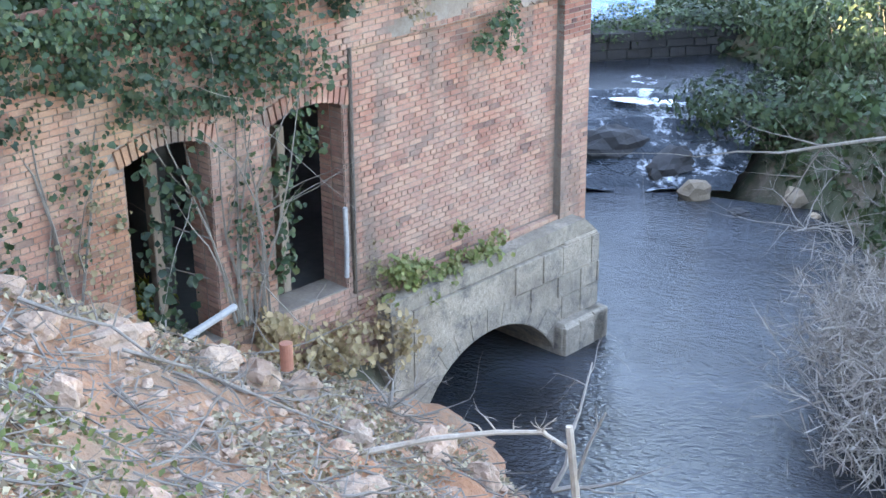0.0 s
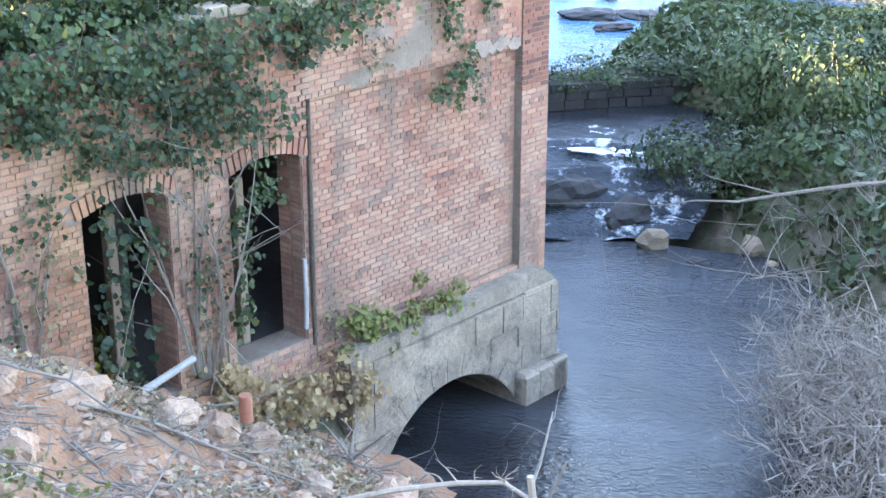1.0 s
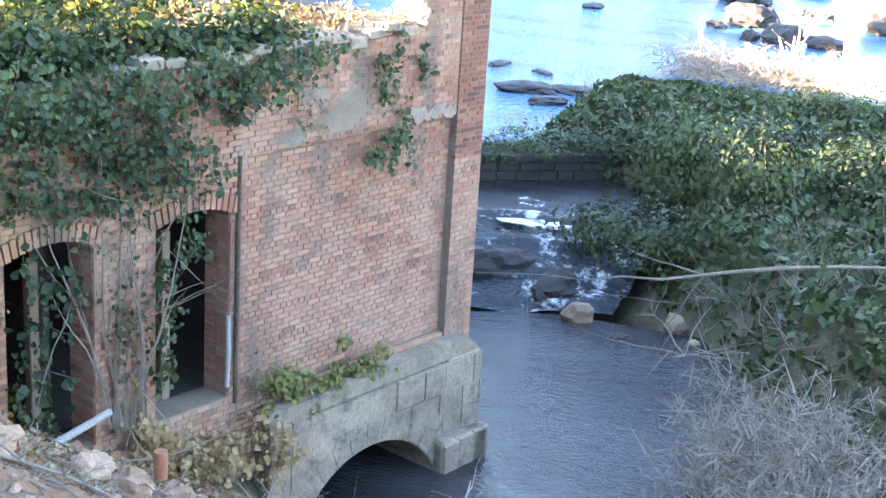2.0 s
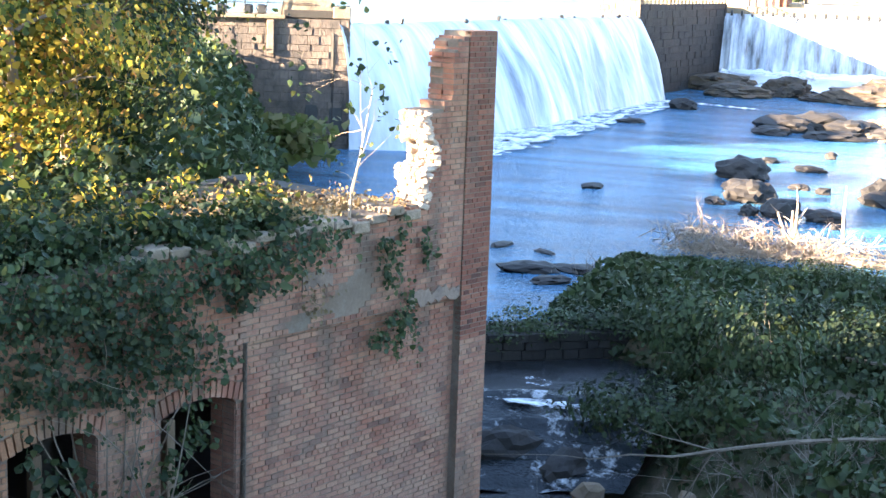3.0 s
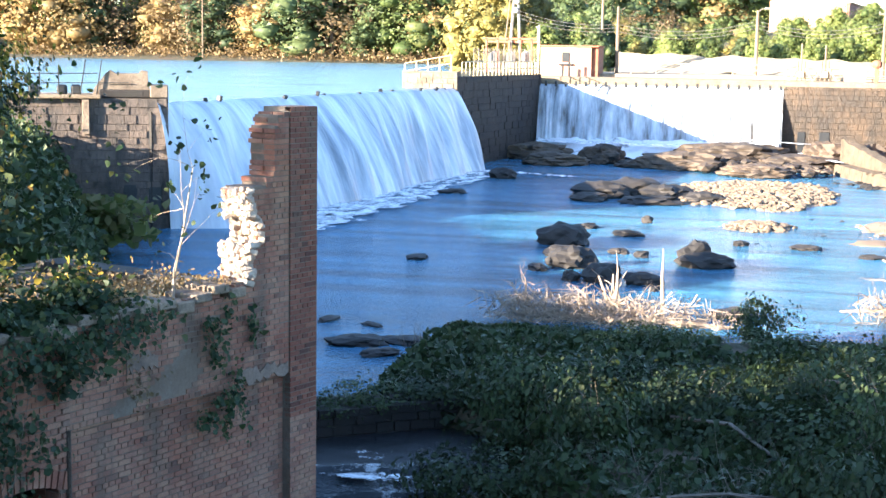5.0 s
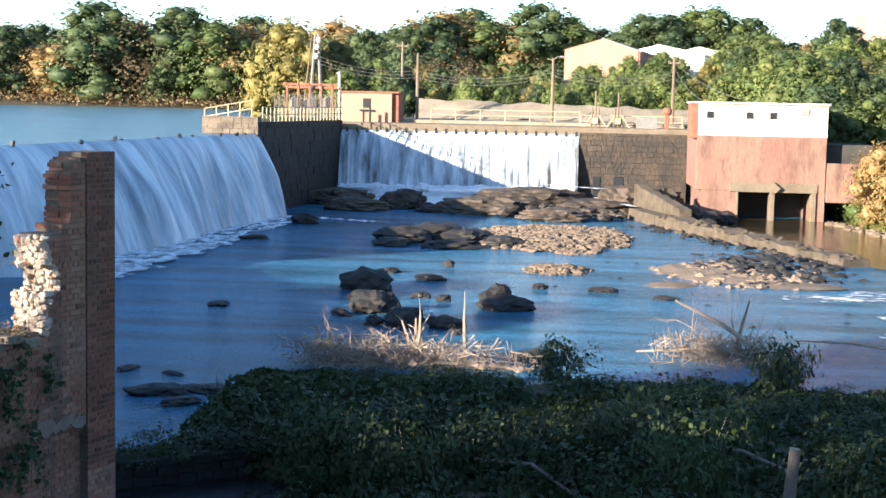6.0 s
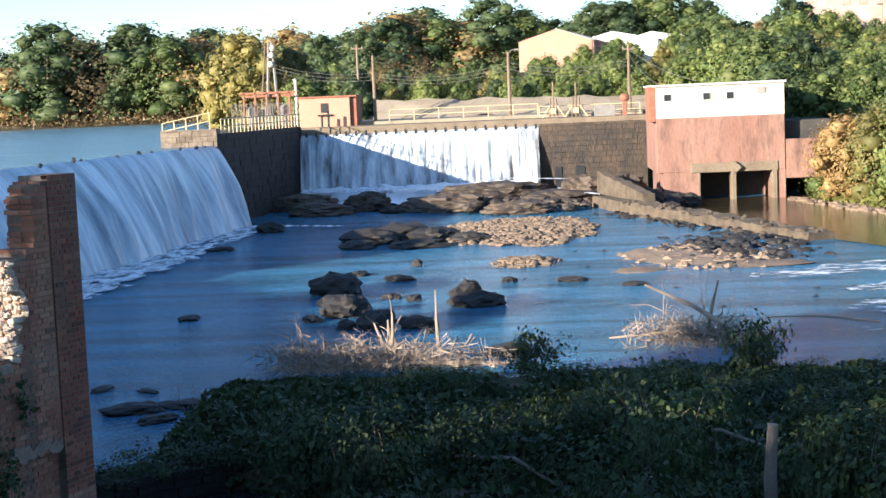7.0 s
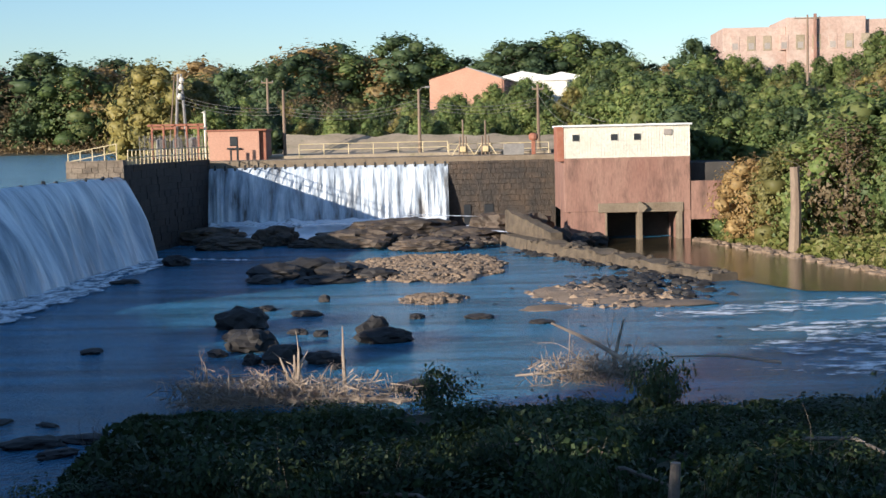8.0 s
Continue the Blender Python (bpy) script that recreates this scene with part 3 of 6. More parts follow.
foam_patch("water_foam_slab_low", "white water running between the rocks", (1.8, 113.5), (4.6, 104.0), 0.45, 2.1, 32, M_MIST)
foam_patch("water_rapids", "white rapids in the shallow river", (11, 52), (36, 56), 5.0, RIVER + 0.06, 4, M_RAPID)
foam_patch("water_rapids_far", "white rapids further down the shallow river", (9, 62), (30, 70), 2.4, RIVER + 0.06, 5, M_RAPID)
foam_patch("water_rapids_near", "white broken water over river stones", (9.5, 47.5), (30, 50), 2.2, RIVER + 0.07, 6, M_RAPID)
foam_patch("water_rapids_mid", "white broken water over river stones", (12, 57), (34, 62), 2.6, RIVER + 0.07, 7, M_RAPID)
foam_patch("water_sluice_run", "white water running from the culverts", (3.0, 116), (6.2, 101), 0.8, RIVER + 0.35, 12, M_RAPID)


def cascade_bow(a, b, u, w):
    q = a.lerp(b, w)
    k = noise.noise(Vector((u * 5, w * 6, 3)))
    q.z = a.z + (b.z - a.z) * (ease(0, 1, w) * 0.6 + 0.4 * (round(w * 4) / 4)) + 0.14 * k
    return q


structure("water_cascade", ribbon(((-10.2, 26.6, 1.06), (-4.9, 28.2, 1.06)), ((-8.6, 23.6, 0.02), (-5.2, 25.0, 0.02)), 40, 30, cascade_bow), water_surface("cascade_water", (0.02, 0.026, 0.03), 1.2, 0.4, foam=1.3), "dark water with white foam sliding down a rock cascade", "cascade", True)

# ---- masonry of the dam ends ----


def masonry(name, label, category, m, length, z0, z1, depth, course, block, material, seed, group=""):
    """A wall of separate stone blocks over a core; its front looks along -y."""
    rng = random.Random(seed)
    t = thing(name, m, label, category, group, "structure")
    core = part("core", Shape().box(0.03, length - 0.03, 0.06, depth, z0, z1 - 0.03), M_MORTAR if material is M_STONE else material, t)
    pool = [Shape().box(0, 1, -0.02, 0.2, 0, 1, 0.014).mesh("stone", material)]
    z = z0
    while z < z1 - 0.05:
        h = min(course * rng.uniform(0.8, 1.2), z1 - z)
        x = 0.0
        while x < length - 0.05:
            w = min(block * rng.uniform(0.6, 1.5), length - x)
            st = part("stone", pool[0], material, t)
            st.location = (x + 0.005, rng.uniform(-0.035, 0.03), z + rng.uniform(0, 0.01))
            st.scale = (w - 0.014, 1, h - 0.014)
            x += w
        z += h
    return t


# The corner wall's shaded side is darkened through its stone colour.
masonry("corner_wall", "wet stone wall between dam and weir, darkened for its shaded side", "retaining wall", pose(-21.5, 99.6, 0, 0, 0, 82), 19.6, 0.6, 7.55, 1.6, 0.5, 0.95, M_DARKSTONE, 3)
masonry("corner_pier", "sunlit rough stone pier at the end of the dam", "pier", pose(-25.4, 99.4, 0, 0, 0, 0), 3.9, 5.0, 7.9, 1.2, 0.4, 0.6, M_STONE, 4)
sluice = masonry("sluice_wall", "dark stone sluice wall with dripping water", "retaining wall", pose(0.6, 118.6, 0), 8.6, 1.0, 6.95, 1.8, 0.42, 0.6, M_WETWALL, 5)
# Solid black boxes replace the shaded hollows of the two culverts.
for x0, x1 in ((1.15, 1.75), (2.8, 3.6)):
    part("culvert", Shape().box(x0, x1, -0.08, 0.3, 1.7, 3.45, 0.03), M_BLACK, sluice, "dark box for the shade in a square culvert mouth")

# ---- road deck and rails of the far side ----
s = Shape().box(-21.6, 10, 119.9, 126, 5, 7.35, 0.05)
structure("deck", s, M_CONCRETE, "concrete walkway on top of the far weir", "walkway")
s = Shape().box(-16, 9.5, 126.01, 139, 5, 7.62, 0.05)
structure("road", s, M_SAND, "pale sandy track behind the far weir", "road")


def railing(name, a, b, tall, step, label):
    a, b = Vector(a), Vector(b)
    t = thing(name, Matrix.Translation(a), label, "railing")
    d = b - a
    n = max(2, round(d.length / step))
    for i in range(n + 1):
        q = d * i / n
        part("post", Shape().tube((q, q + Vector((0, 0, tall))), (0.045, 0.045), 6), M_RAIL, t)
    for k in (1.0, 0.5):
        part("rail", Shape().tube((Vector((0, 0, tall * k)), d + Vector((0, 0, tall * k))), (0.035, 0.035), 6), M_RAIL, t)


railing("railing", (-12.2, 126.6, 7.6), (0.6, 126.6, 7.6), 0.95, 2.1, "yellow painted pipe railing along the sandy track")
railing("railing", (0.7, 125.2, 7.3), (9.2, 125.2, 7.3), 1.0, 1.3, "yellow painted pipe railing by the sluice gates")
railing("railing", (-21.3, 100.0, 7.55), (-18.7, 118.6, 7.55), 1.0, 0.8, "yellow painted railing on the corner wall")
railing("railing", (-25.3, 99.7, 7.3), (-22.0, 99.7, 7.9), 1.1, 0.8, "white painted railing on the stone pier")


def bank_bow(a, b, u, w):
    q = a.lerp(b, w)
    return q + Vector((0, 0.8, 0.3)) * noise.noise(Vector((u * 14, w * 3, 1))) + Vector((0, 0, 0.35 * noise.noise(Vector((u * 5, 0, 8)))) if w > 0.7 else (0, 0, 0))


structure("ground_cut_bank", ribbon(((-15, 139.0, 7.6), (12, 139.0, 7.6)), ((-15, 142.5, 9.5), (12, 143.0, 8.8)), 60, 6, bank_bow), M_SAND, "pale sandy cut bank behind the track", "bank", True)

# ---- the ruined brick mill ----
ruin = thing("mill_ruin", RUIN, "ruined brick mill front with two arched doorways, overgrown", "ruin", "", "structure")
THICK = 0.46
DOORS = ((-7.38, -6.30), (-5.48, -4.40))
SILL, SPRING, CROWN = 2.05, 4.34, 4.46
WALL_L = -13.0


def top_at(x):
    """The broken top of the brick front."""
    if x > -0.48:
        return 8.5
    for edge, z in ((-0.62, 8.42), (-0.8, 8.3), (-1.02, 7.85), (-1.22, 7.5), (-1.42, 7.35), (-1.5, 6.5)):
        if x > edge:
            return z
    return 6.25 - 0.02 * abs(x) + 0.12 * noise.noise(Vector((x * 1.7, 3, 0)))


def arch_z(x, a, b, spring, crown):
    u = (x - a) / (b - a) * 2 - 1
    return spring + (crown - spring) * max(0, 1 - u * u)


def front_depth(x, z):
    """How far the face stands behind the pilaster plane."""
    if x > -0.48 or -4.42 < x < -4.28 and z > 4.4:
        return 0.0
    if -4.25 < x <= -0.48 and 1.9 < z < 4.98:
        return 0.12
    return 0.02


core = Shape()
cells = [WALL_L, -7.38, -6.30, -5.48, -4.40, -4.26, -2.4, -1.5, -1.42, -1.22, -1.02, -0.8, -0.62, -0.48, 0.08]
for a, b in zip(cells, cells[1:]):
    mid = (a + b) / 2
    y0 = front_depth(mid, 3) + 0.012
    hi = min(top_at(a + 0.01), top_at(b - 0.01)) - 0.03
    if a >= -1.6 and b <= -0.48:
        hi = 6.3
    door = any(a == p and b == q for p, q in DOORS)
    if door:
        n = 10
        for i in range(n):
            xa, xb = a + (b - a) * i / n, a + (b - a) * (i + 1) / n
            core.prism([(xa, arch_z(xa, a, b, SPRING, CROWN)), (xb, arch_z(xb, a, b, SPRING, CROWN)), (xb, hi), (xa, hi)], y0, THICK)
        core.box(a, b, y0, THICK, 0.8, SILL)
    elif -4.26 <= a and b <= -0.48:
        core.box(a, b, y0, THICK, 0.8, 4.98)
        core.box(a, b, 0.03, THICK, 4.98, hi)
    else:
        core.box(a, b, y0, THICK, 0.8, hi)
wall = part("wall", core, M_MORTAR, ruin, "orange-red brick front with mortar darkened for joint shadow and grey stains")

BL, BH, JOINT = 0.205, 0.0685, 0.013
one = Shape().box(0, BL - JOINT, 0, 0.1, 0, BH - JOINT, 0.004).mesh("brick", M_BRICK)
half = Shape().box(0, BL / 2 - JOINT, 0, 0.1, 0, BH - JOINT, 0.004).mesh("brick", M_BRICK)
rest = Shape()
rng = random.Random(11)
loose = 0
row = 0
z = 0.95

def broken_edge(z):
    """Where the broken wall beside the pillar ends at that height."""
    for zz, x in ((8.36, -0.6), (8.2, -0.7), (7.58, -0.79), (7.48, -0.95), (7.1, -1.27), (6.75, -1.13)):
        if z > zz:
            return x
    return -1.32


def lay_brick(x, w, z, rng):
    """One brick of the front, left out where the wall is open or broken."""
    global loose
    mid, zc = x + w / 2, z + BH / 2
    if zc > 6.3 and mid < -0.48:
        if x + w > broken_edge(zc) + 0.03 and zc < 8.42:
            rest.box(max(x, broken_edge(zc)) + rng.uniform(-0.015, 0.015), x + w - JOINT, 0.022 + rng.uniform(-0.004, 0.004), 0.2, z, z + BH - JOINT)
            rest.box(max(x, broken_edge(zc)) + rng.uniform(-0.03, 0.03), x + w - JOINT, 0.21, 0.44, z, z + BH - JOINT)
        return
    if zc > top_at(mid) - 0.02 or mid > -3.7 and zc < 1.72:
        return
    for a, b in DOORS:
        crown = arch_z(min(max(mid, a), b), a, b, SPRING, CROWN)
        if a - 0.1 < mid < b + 0.1 and SPRING - 0.05 < zc < crown + 0.22:
            return
        if SILL - 0.02 < zc < crown + 0.02 and x < b and x + w > a:
            if x < a:
                w = a - x
            elif x + w > b:
                x, w = b, x + w - b
            else:
                return
            mid = x + w / 2
    if w < 0.03:
        return
    if 4.98 < zc < 6.3 and -3.6 < mid < -0.55 and noise.noise(Vector((mid * 0.9, 7.7, zc * 1.3))) > 0.42:
        return
    y = front_depth(mid, zc) + 0.002 + rng.uniform(-0.004, 0.004)
    if rng.random() < 0.03:
        y += 0.006
    if (mid > -0.48 and zc > 4.4 or zc > 6.4) and loose < 298:
        short = w < BL * 0.75
        ob = part("brick", half if short else one, M_BRICK, wall)
        ob.location = (x, y, z)
        ob.scale = ((w - JOINT) / ((BL / 2 if short else BL) - JOINT), 1, 1)
        loose += 1
    else:
        d = rng.uniform(-0.003, 0.003)
        rest.box(x, x + w - JOINT, y, y + 0.08, z + d, z + BH - JOINT + d)


while z < 8.5:
    header = row % 6 == 5
    step = BL / 2 if header else BL
    for lo, hi in ((-9.7, -4.26), (-4.26, -0.48), (-0.48, 0.08)):
        x = lo
        first = step / 2 if row % 2 else step
        while x < hi - 0.02:
            w = min(first, hi - x)
            first = step
            if hi - x - w < 0.05:
                w = hi - x
            lay_brick(x, w, z, rng)
            x += w
    z += BH
    row += 1
# side faces of the broken end and arch rings over the doorways
for a, b in DOORS:
    n = 15
    for i in range(n):
        u = (i + 0.5) / n
        x = a - 0.08 + (b - a + 0.16) * u
        zz = arch_z(min(max(x, a), b), a, b, SPRING, CROWN)
        lean = (u - 0.5) * 0.5
        m = Matrix.Translation((x, 0.0, zz)) @ Matrix.Rotation(lean, 4, "Y")
        rest.box(-0.033, 0.033, -0.006, 0.1, 0.005, 0.205, 0, m)
for zz in np.arange(SILL, SPRING, BH):
    for a, b in DOORS:
        for y in (0.03, 0.25):
            rest.box(a - 0.02, a + 0.012, y + 0.012, y + 0.205, zz, zz + BH - JOINT)
            rest.box(b - 0.012, b + 0.02, y + 0.012, y + 0.205, zz, zz + BH - JOINT)
tagged(part("bricks", rest, M_BRICKS, wall), "", "", "", "stuff")

# smooth render left on the upper band
s = Shape()
rng = random.Random(5)
for x0, x1, z0, z1 in ((-1.5, -0.52, 5.0, 5.14), (-3.4, -2.9, 5.5, 5.66)):
    n = 14
    top = [(x0 + (x1 - x0) * i / n, z1 + rng.uniform(-0.06, 0.06)) for i in range(n + 1)]
    bot = [(x0 + (x1 - x0) * i / n, z0 + rng.uniform(-0.05, 0.05)) for i in range(n, -1, -1)]
    s.prism(top[::-1] + bot[::-1], 0.006, 0.05)
part("render_patch", s, M_RENDER, ruin, "pale lime render flaking off the band")
s = Shape()
for x in np.arange(-6.0, -0.6, 0.31):
    s.box(x, x + 0.29, -0.03, 0.5, top_at(x) - 0.06 + rng.uniform(-0.03, 0.03), top_at(x) + rng.uniform(0, 0.06), 0.015) if x < -1.55 else None
part("coping", s, M_STONE, ruin, "broken mossy coping along the wall top")

# rubble core exposed at the broken pillar
s = Shape()
rng = random.Random(8)
for i in range(62):
    zz = 6.26 + i * 0.034
    s.box(broken_edge(zz) + 0.03 + 0.05 * noise.noise(Vector((zz * 5, 2, 0))), -0.47, 0.034, 0.43, zz, zz + 0.036)
part("broken_core", s, M_MORTAR, ruin, "rough mortar core of the broken wall end")
s = Shape()
for i in range(420):
    zz = rng.uniform(6.25, 7.45)
    edge = broken_edge(zz) + 0.02
    x = edge + rng.uniform(-0.03, 0.05)
    y = rng.uniform(-0.01, 0.44)
    r = rng.uniform(0.035, 0.085)
    m = Matrix.Translation((x, y, zz)) @ Euler((rng.uniform(-0.4, 0.4), rng.uniform(-0.4, 0.4), rng.uniform(-1, 1))).to_matrix().to_4x4()
    s.box(-r, r, -r * 0.6, r * 0.6, -r * 0.45, r * 0.45, 0.012, m)
tagged(part("rubble_core", s, M_LIME, ruin, "pale sunlit lime plaster and rubble of the wall core"), "", "", "", "stuff")

# stone plinth with the tailrace arch
PL_L, PL_R, PF = -3.95, 0.06, -0.28
AC, AR, AZ = -2.12, 1.46, -0.66
s = Shape()
n = 22
for i in range(n):
    a0, a1 = AC - AR + 2 * AR * i / n, AC - AR + 2 * AR * (i + 1) / n
    z0 = AZ + math.sqrt(max(0, AR * AR - (a0 - AC) ** 2))
    z1 = AZ + math.sqrt(max(0, AR * AR - (a1 - AC) ** 2))
    s.prism([(a0, z0), (a1, z1), (a1, 1.55), (a0, 1.55)], PF + 0.02, 1.6)
s.box(PL_L, AC - AR, PF + 0.02, 1.6, -1.2, 1.55, 0.02)
s.box(AC + AR, PL_R, PF + 0.02, 1.6, -1.2, 1.6, 0.02)
plinth = part("plinth", s, M_STONE, ruin, "grey stone plinth with a low round arch")
s = Shape()
s.prism([(PL_L, 1.55), (PL_R, 1.6), (PL_R - 0.28, 1.84), (PL_L, 1.75)], PF + 0.06, 0.1)
part("weathering", s, M_STONE, plinth, "sloping stone weathering course")
s = Shape().box(AC + AR - 0.2, PL_R + 0.05, PF - 0.16, 1.6, -1.2, 0.46, 0.05)
part("cutwater", s, M_STONE, plinth, "pale water-stained pier foot")
rng = random.Random(21)
stone = Shape().box(0, 1, 0, 0.2, 0, 1, 0.02).mesh("stone", M_STONE)
for j, (z0, z1) in enumerate(((0.48, 0.82), (0.83, 1.14), (1.15, 1.56))):
    x = -1.9 + j * 0.1 if z0 > 0.8 else -0.72
    while x < PL_R - 0.02:
        w = min(rng.uniform(0.36, 0.62), PL_R + 0.02 - x)
        st = part("stone", stone, M_STONE, plinth)
        st.location, st.scale = (x, PF + 0.004 + rng.uniform(-0.01, 0.01), z0), (w - 0.012, 1, z1 - z0 + 0.003)
        x += w
for j in range(3):
    st = part("stone", stone, M_STONE, plinth)
    st.location, st.scale = (-0.84 + j * 0.32, PF - 0.18 + 0.01 * j, -0.3), (0.312, 1, 0.72 + 0.02 * j)
for i in range(17):
    a = math.pi * (i + 0.5) / 17
    m = Matrix.Translation((AC + math.cos(a) * AR, PF, AZ + math.sin(a) * AR)) @ Matrix.Rotation(math.pi / 2 - a, 4, "Y")
    if AZ + math.sin(a) * AR < -0.25:
        continue
    v = part("voussoir", Shape().box(-0.13, 0.13, 0.012, 0.3, 0.0, 0.34, 0.012), M_STONE, plinth, m=m)

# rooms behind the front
# Inner walls and floor get their gloom from the dark colour.
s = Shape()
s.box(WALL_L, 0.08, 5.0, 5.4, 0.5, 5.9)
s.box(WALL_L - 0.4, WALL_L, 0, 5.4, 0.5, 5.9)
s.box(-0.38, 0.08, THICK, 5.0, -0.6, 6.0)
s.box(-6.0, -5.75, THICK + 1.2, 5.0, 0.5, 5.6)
part("inner_wall", s, M_DARK, ruin, "inner walls darkened for shade in the rooms")
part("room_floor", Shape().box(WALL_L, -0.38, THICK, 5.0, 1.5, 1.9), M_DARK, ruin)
s = Shape()
s.box(WALL_L, -1.0, 0.1, 5.4, 5.5, 5.98, 0.05)
part("fill", s, M_GROUND, ruin, "earth and leaf mould on top of the ruin")
# grey pipe in the doorway and plank across the other sill
s = Shape().tube(((-4.30, 0.02, 1.95), (-4.31, 0.0, 3.2), (-4.30, 0.0, 5.0)), (0.03, 0.032, 0.03), 8)
tagged(part("down_pipe", s, M_WETWALL, None, "dark iron down pipe beside the doorway", m=RUIN), "", "pipe")
s = Shape().tube(((-4.43, 0.02, 2.2), (-4.43, 0.0, 2.6), (-4.44, 0.0, 3.1)), (0.03, 0.03, 0.03), 8)
pipe = tagged(part("drain_pipe", s, M_PIPE, None, "grey iron drain pipe beside the doorway", m=RUIN), "", "pipe")
s = Shape().tube(((-7.75, -0.5, 2.38), (-7.3, -0.42, 2.43), (-6.35, -0.3, 2.55)), (0.045, 0.045, 0.042), 8)
tagged(part("fallen_pipe", s, M_PIPE, None, "pale grey pipe lying across the doorway", m=RUIN), "", "pipe")
s = Shape().box(0, 0.4, 0.05, 0.3, 0, 2.2, 0.02)
for i in range(2):
    tagged(part("door_post", Shape().box(-0.06, 0.06, 0, 0.12, 0, 2.2, 0.01), M_POLE, None, "old dark timber post inside the doorway", m=RUIN @ pose((-6.72, -4.95)[i], 0.5, 1.9)), "", "post")

# ---- powerhouse, booth and poles on the far side ----
ph = thing("powerhouse", pose(8.9, 106, 0), "red brick powerhouse with a white metal upper storey", "powerhouse", "", "structure")
s = Shape()
s.box(0, 9.1, 0.02, 9, 3.3, 7.2, 0.03)
s.box(0.4, 3.0, 0.05, 9, 0.6, 3.32)
s.box(8.2, 9.1, 0.05, 9, 0.6, 3.32)
part("brick_storey", s, M_PHBRICK, ph, "faded red brick lower storey")
s = Shape().box(0.02, 9.08, 0.06, 9, 7.2, 9.45)
upper = part("upper_storey", s, M_STEEL, ph, "white ribbed metal upper storey")
s = Shape()
for i in range(46):
    s.box(0.05 + i * 0.2, 0.09 + i * 0.2, 0.03, 0.08, 7.2, 9.44)
part("ribs", s, M_STEEL, upper)
part("roof", Shape().box(-0.15, 9.25, -0.15, 9.2, 9.45, 9.6, 0.03), M_WHITEROOF, ph)
for x in (0.85, 3.62, 5.28):
    w = part("window", Shape().box(x - 0.28, x + 0.28, 0.0, 0.1, 8.4, 8.94, 0.02), M_STEEL, ph, "white window frame")
    part("pane", Shape().box(x - 0.24, x + 0.24, -0.012, 0.05, 8.44, 8.9), M_BLACK, w, "dark window pane")
lv = part("louvre", Shape().box(7.2, 7.8, -0.02, 0.1, 8.75, 9.2, 0.02), M_ROOF, ph, "grey louvre vent")
for i in range(5):
    part("slat", Shape().box(7.24, 7.76, -0.06, -0.02, 8.8 + i * 0.075, 8.84 + i * 0.075), M_ROOF, lv)
s = Shape()
for a, b in ((2.9, 3.05), (5.25, 5.6), (8.15, 8.5)):
    s.box(a, b, -0.1, 1.0, 0.3, 3.25, 0.03)
s.box(2.4, 8.6, -0.06, 1.0, 3.22, 3.9, 0.04)
part("bay_frame", s, M_CONCRETE, ph, "pale concrete frame of the two outlet bays")
part("bay_fin", Shape().prism([(5.28, 3.2), (5.28, 3.95), (5.42, 4.0), (5.95, 3.55), (5.6, 3.2)], -0.4, 0.0), M_CONCRETE, ph, "concrete fin between the bays")
# The back of the outlet bays is coloured dark as shade.
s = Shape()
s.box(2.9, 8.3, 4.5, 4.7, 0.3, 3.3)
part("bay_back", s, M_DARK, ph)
s = Shape()
s.box(9.1, 11.9, 0.1, 0.6, 2.6, 5.4, 0.03)
part("side_wall", s, M_PHBRICK, ph, "low red brick side wall")
# A dark box takes the place of the shadowed bay.
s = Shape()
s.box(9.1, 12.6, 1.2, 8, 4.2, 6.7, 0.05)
part("side_bay", s, M_DARK, ph, "lower bay as a box coloured dark for its shade")
part("red_edge", Shape().box(-0.5, 0.0, 0.1, 3, 7.0, 9.5, 0.02), M_RUST, ph, "red painted corner")

booth = thing("gate_house", pose(-19.7, 124.5, 7.35), "small orange painted gate house with a flat roof", "booth")
part("wall_shell", Shape().box(0, 4.35, 0, 4, -1, 2.45, 0.03), M_ORANGE, booth)
part("side", Shape().box(4.352, 4.9, 0.3, 4, -1, 2.45, 0.03), M_RUST, booth, "dark brown side lean-to")
part("roof", Shape().box(-0.12, 5.0, -0.12, 4.2, 2.45, 2.6, 0.03), M_RUST, booth, "rusty roof edge")
part("hatch", Shape().box(1.85, 2.5, -0.06, 0.05, 1.2, 2.0, 0.02), M_BLACK, booth, "dark hatch")
part("lintel", Shape().box(1.6, 2.8, -0.2, 0.05, 0.9, 1.05, 0.02), M_BLACK, booth)
part("post", Shape().box(2.0, 2.16, -1.2, -1.05, -0.9, 1.0, 0.02), M_BLACK, booth, "dark timber post")
part("post", Shape().box(2.55, 2.72, -1.2, -1.05, -0.9, 1.2, 0.02), M_BLACK, booth, "dark timber post")


def pole(x, y, z0, z1, arm, label, lean=0.0):
    t = thing("utility_pole", pose(x, y, z0, 0, lean, 0), label, "utility pole")
    part("shaft", Shape().tube(((0, 0, -0.5), (0, 0, (z1 - z0) * 0.5), (0, 0, z1 - z0)), (0.16, 0.14, 0.11), 8), M_POLE, t)
    if arm:
        arm_ob = part("cross_arm", Shape().box(-arm, arm, -0.07, 0.07, z1 - z0 - 0.5, z1 - z0 - 0.36, 0.01), M_POLE, t)
        for k in (-0.9, 0.0, 0.9):
            part("insulator", Shape().tube(((arm * k, 0, z1 - z0 - 0.36), (arm * k, 0, z1 - z0 - 0.18)), (0.06, 0.04), 6), M_PIPE, arm_ob)
    return t


pole(-13.5, 127.3, 7.6, 13.3, 0, "plain wooden utility pole by the track")
lamp_pole = pole(-1.8, 127.3, 7.6, 13.1, 0, "wooden utility pole with a street lamp")
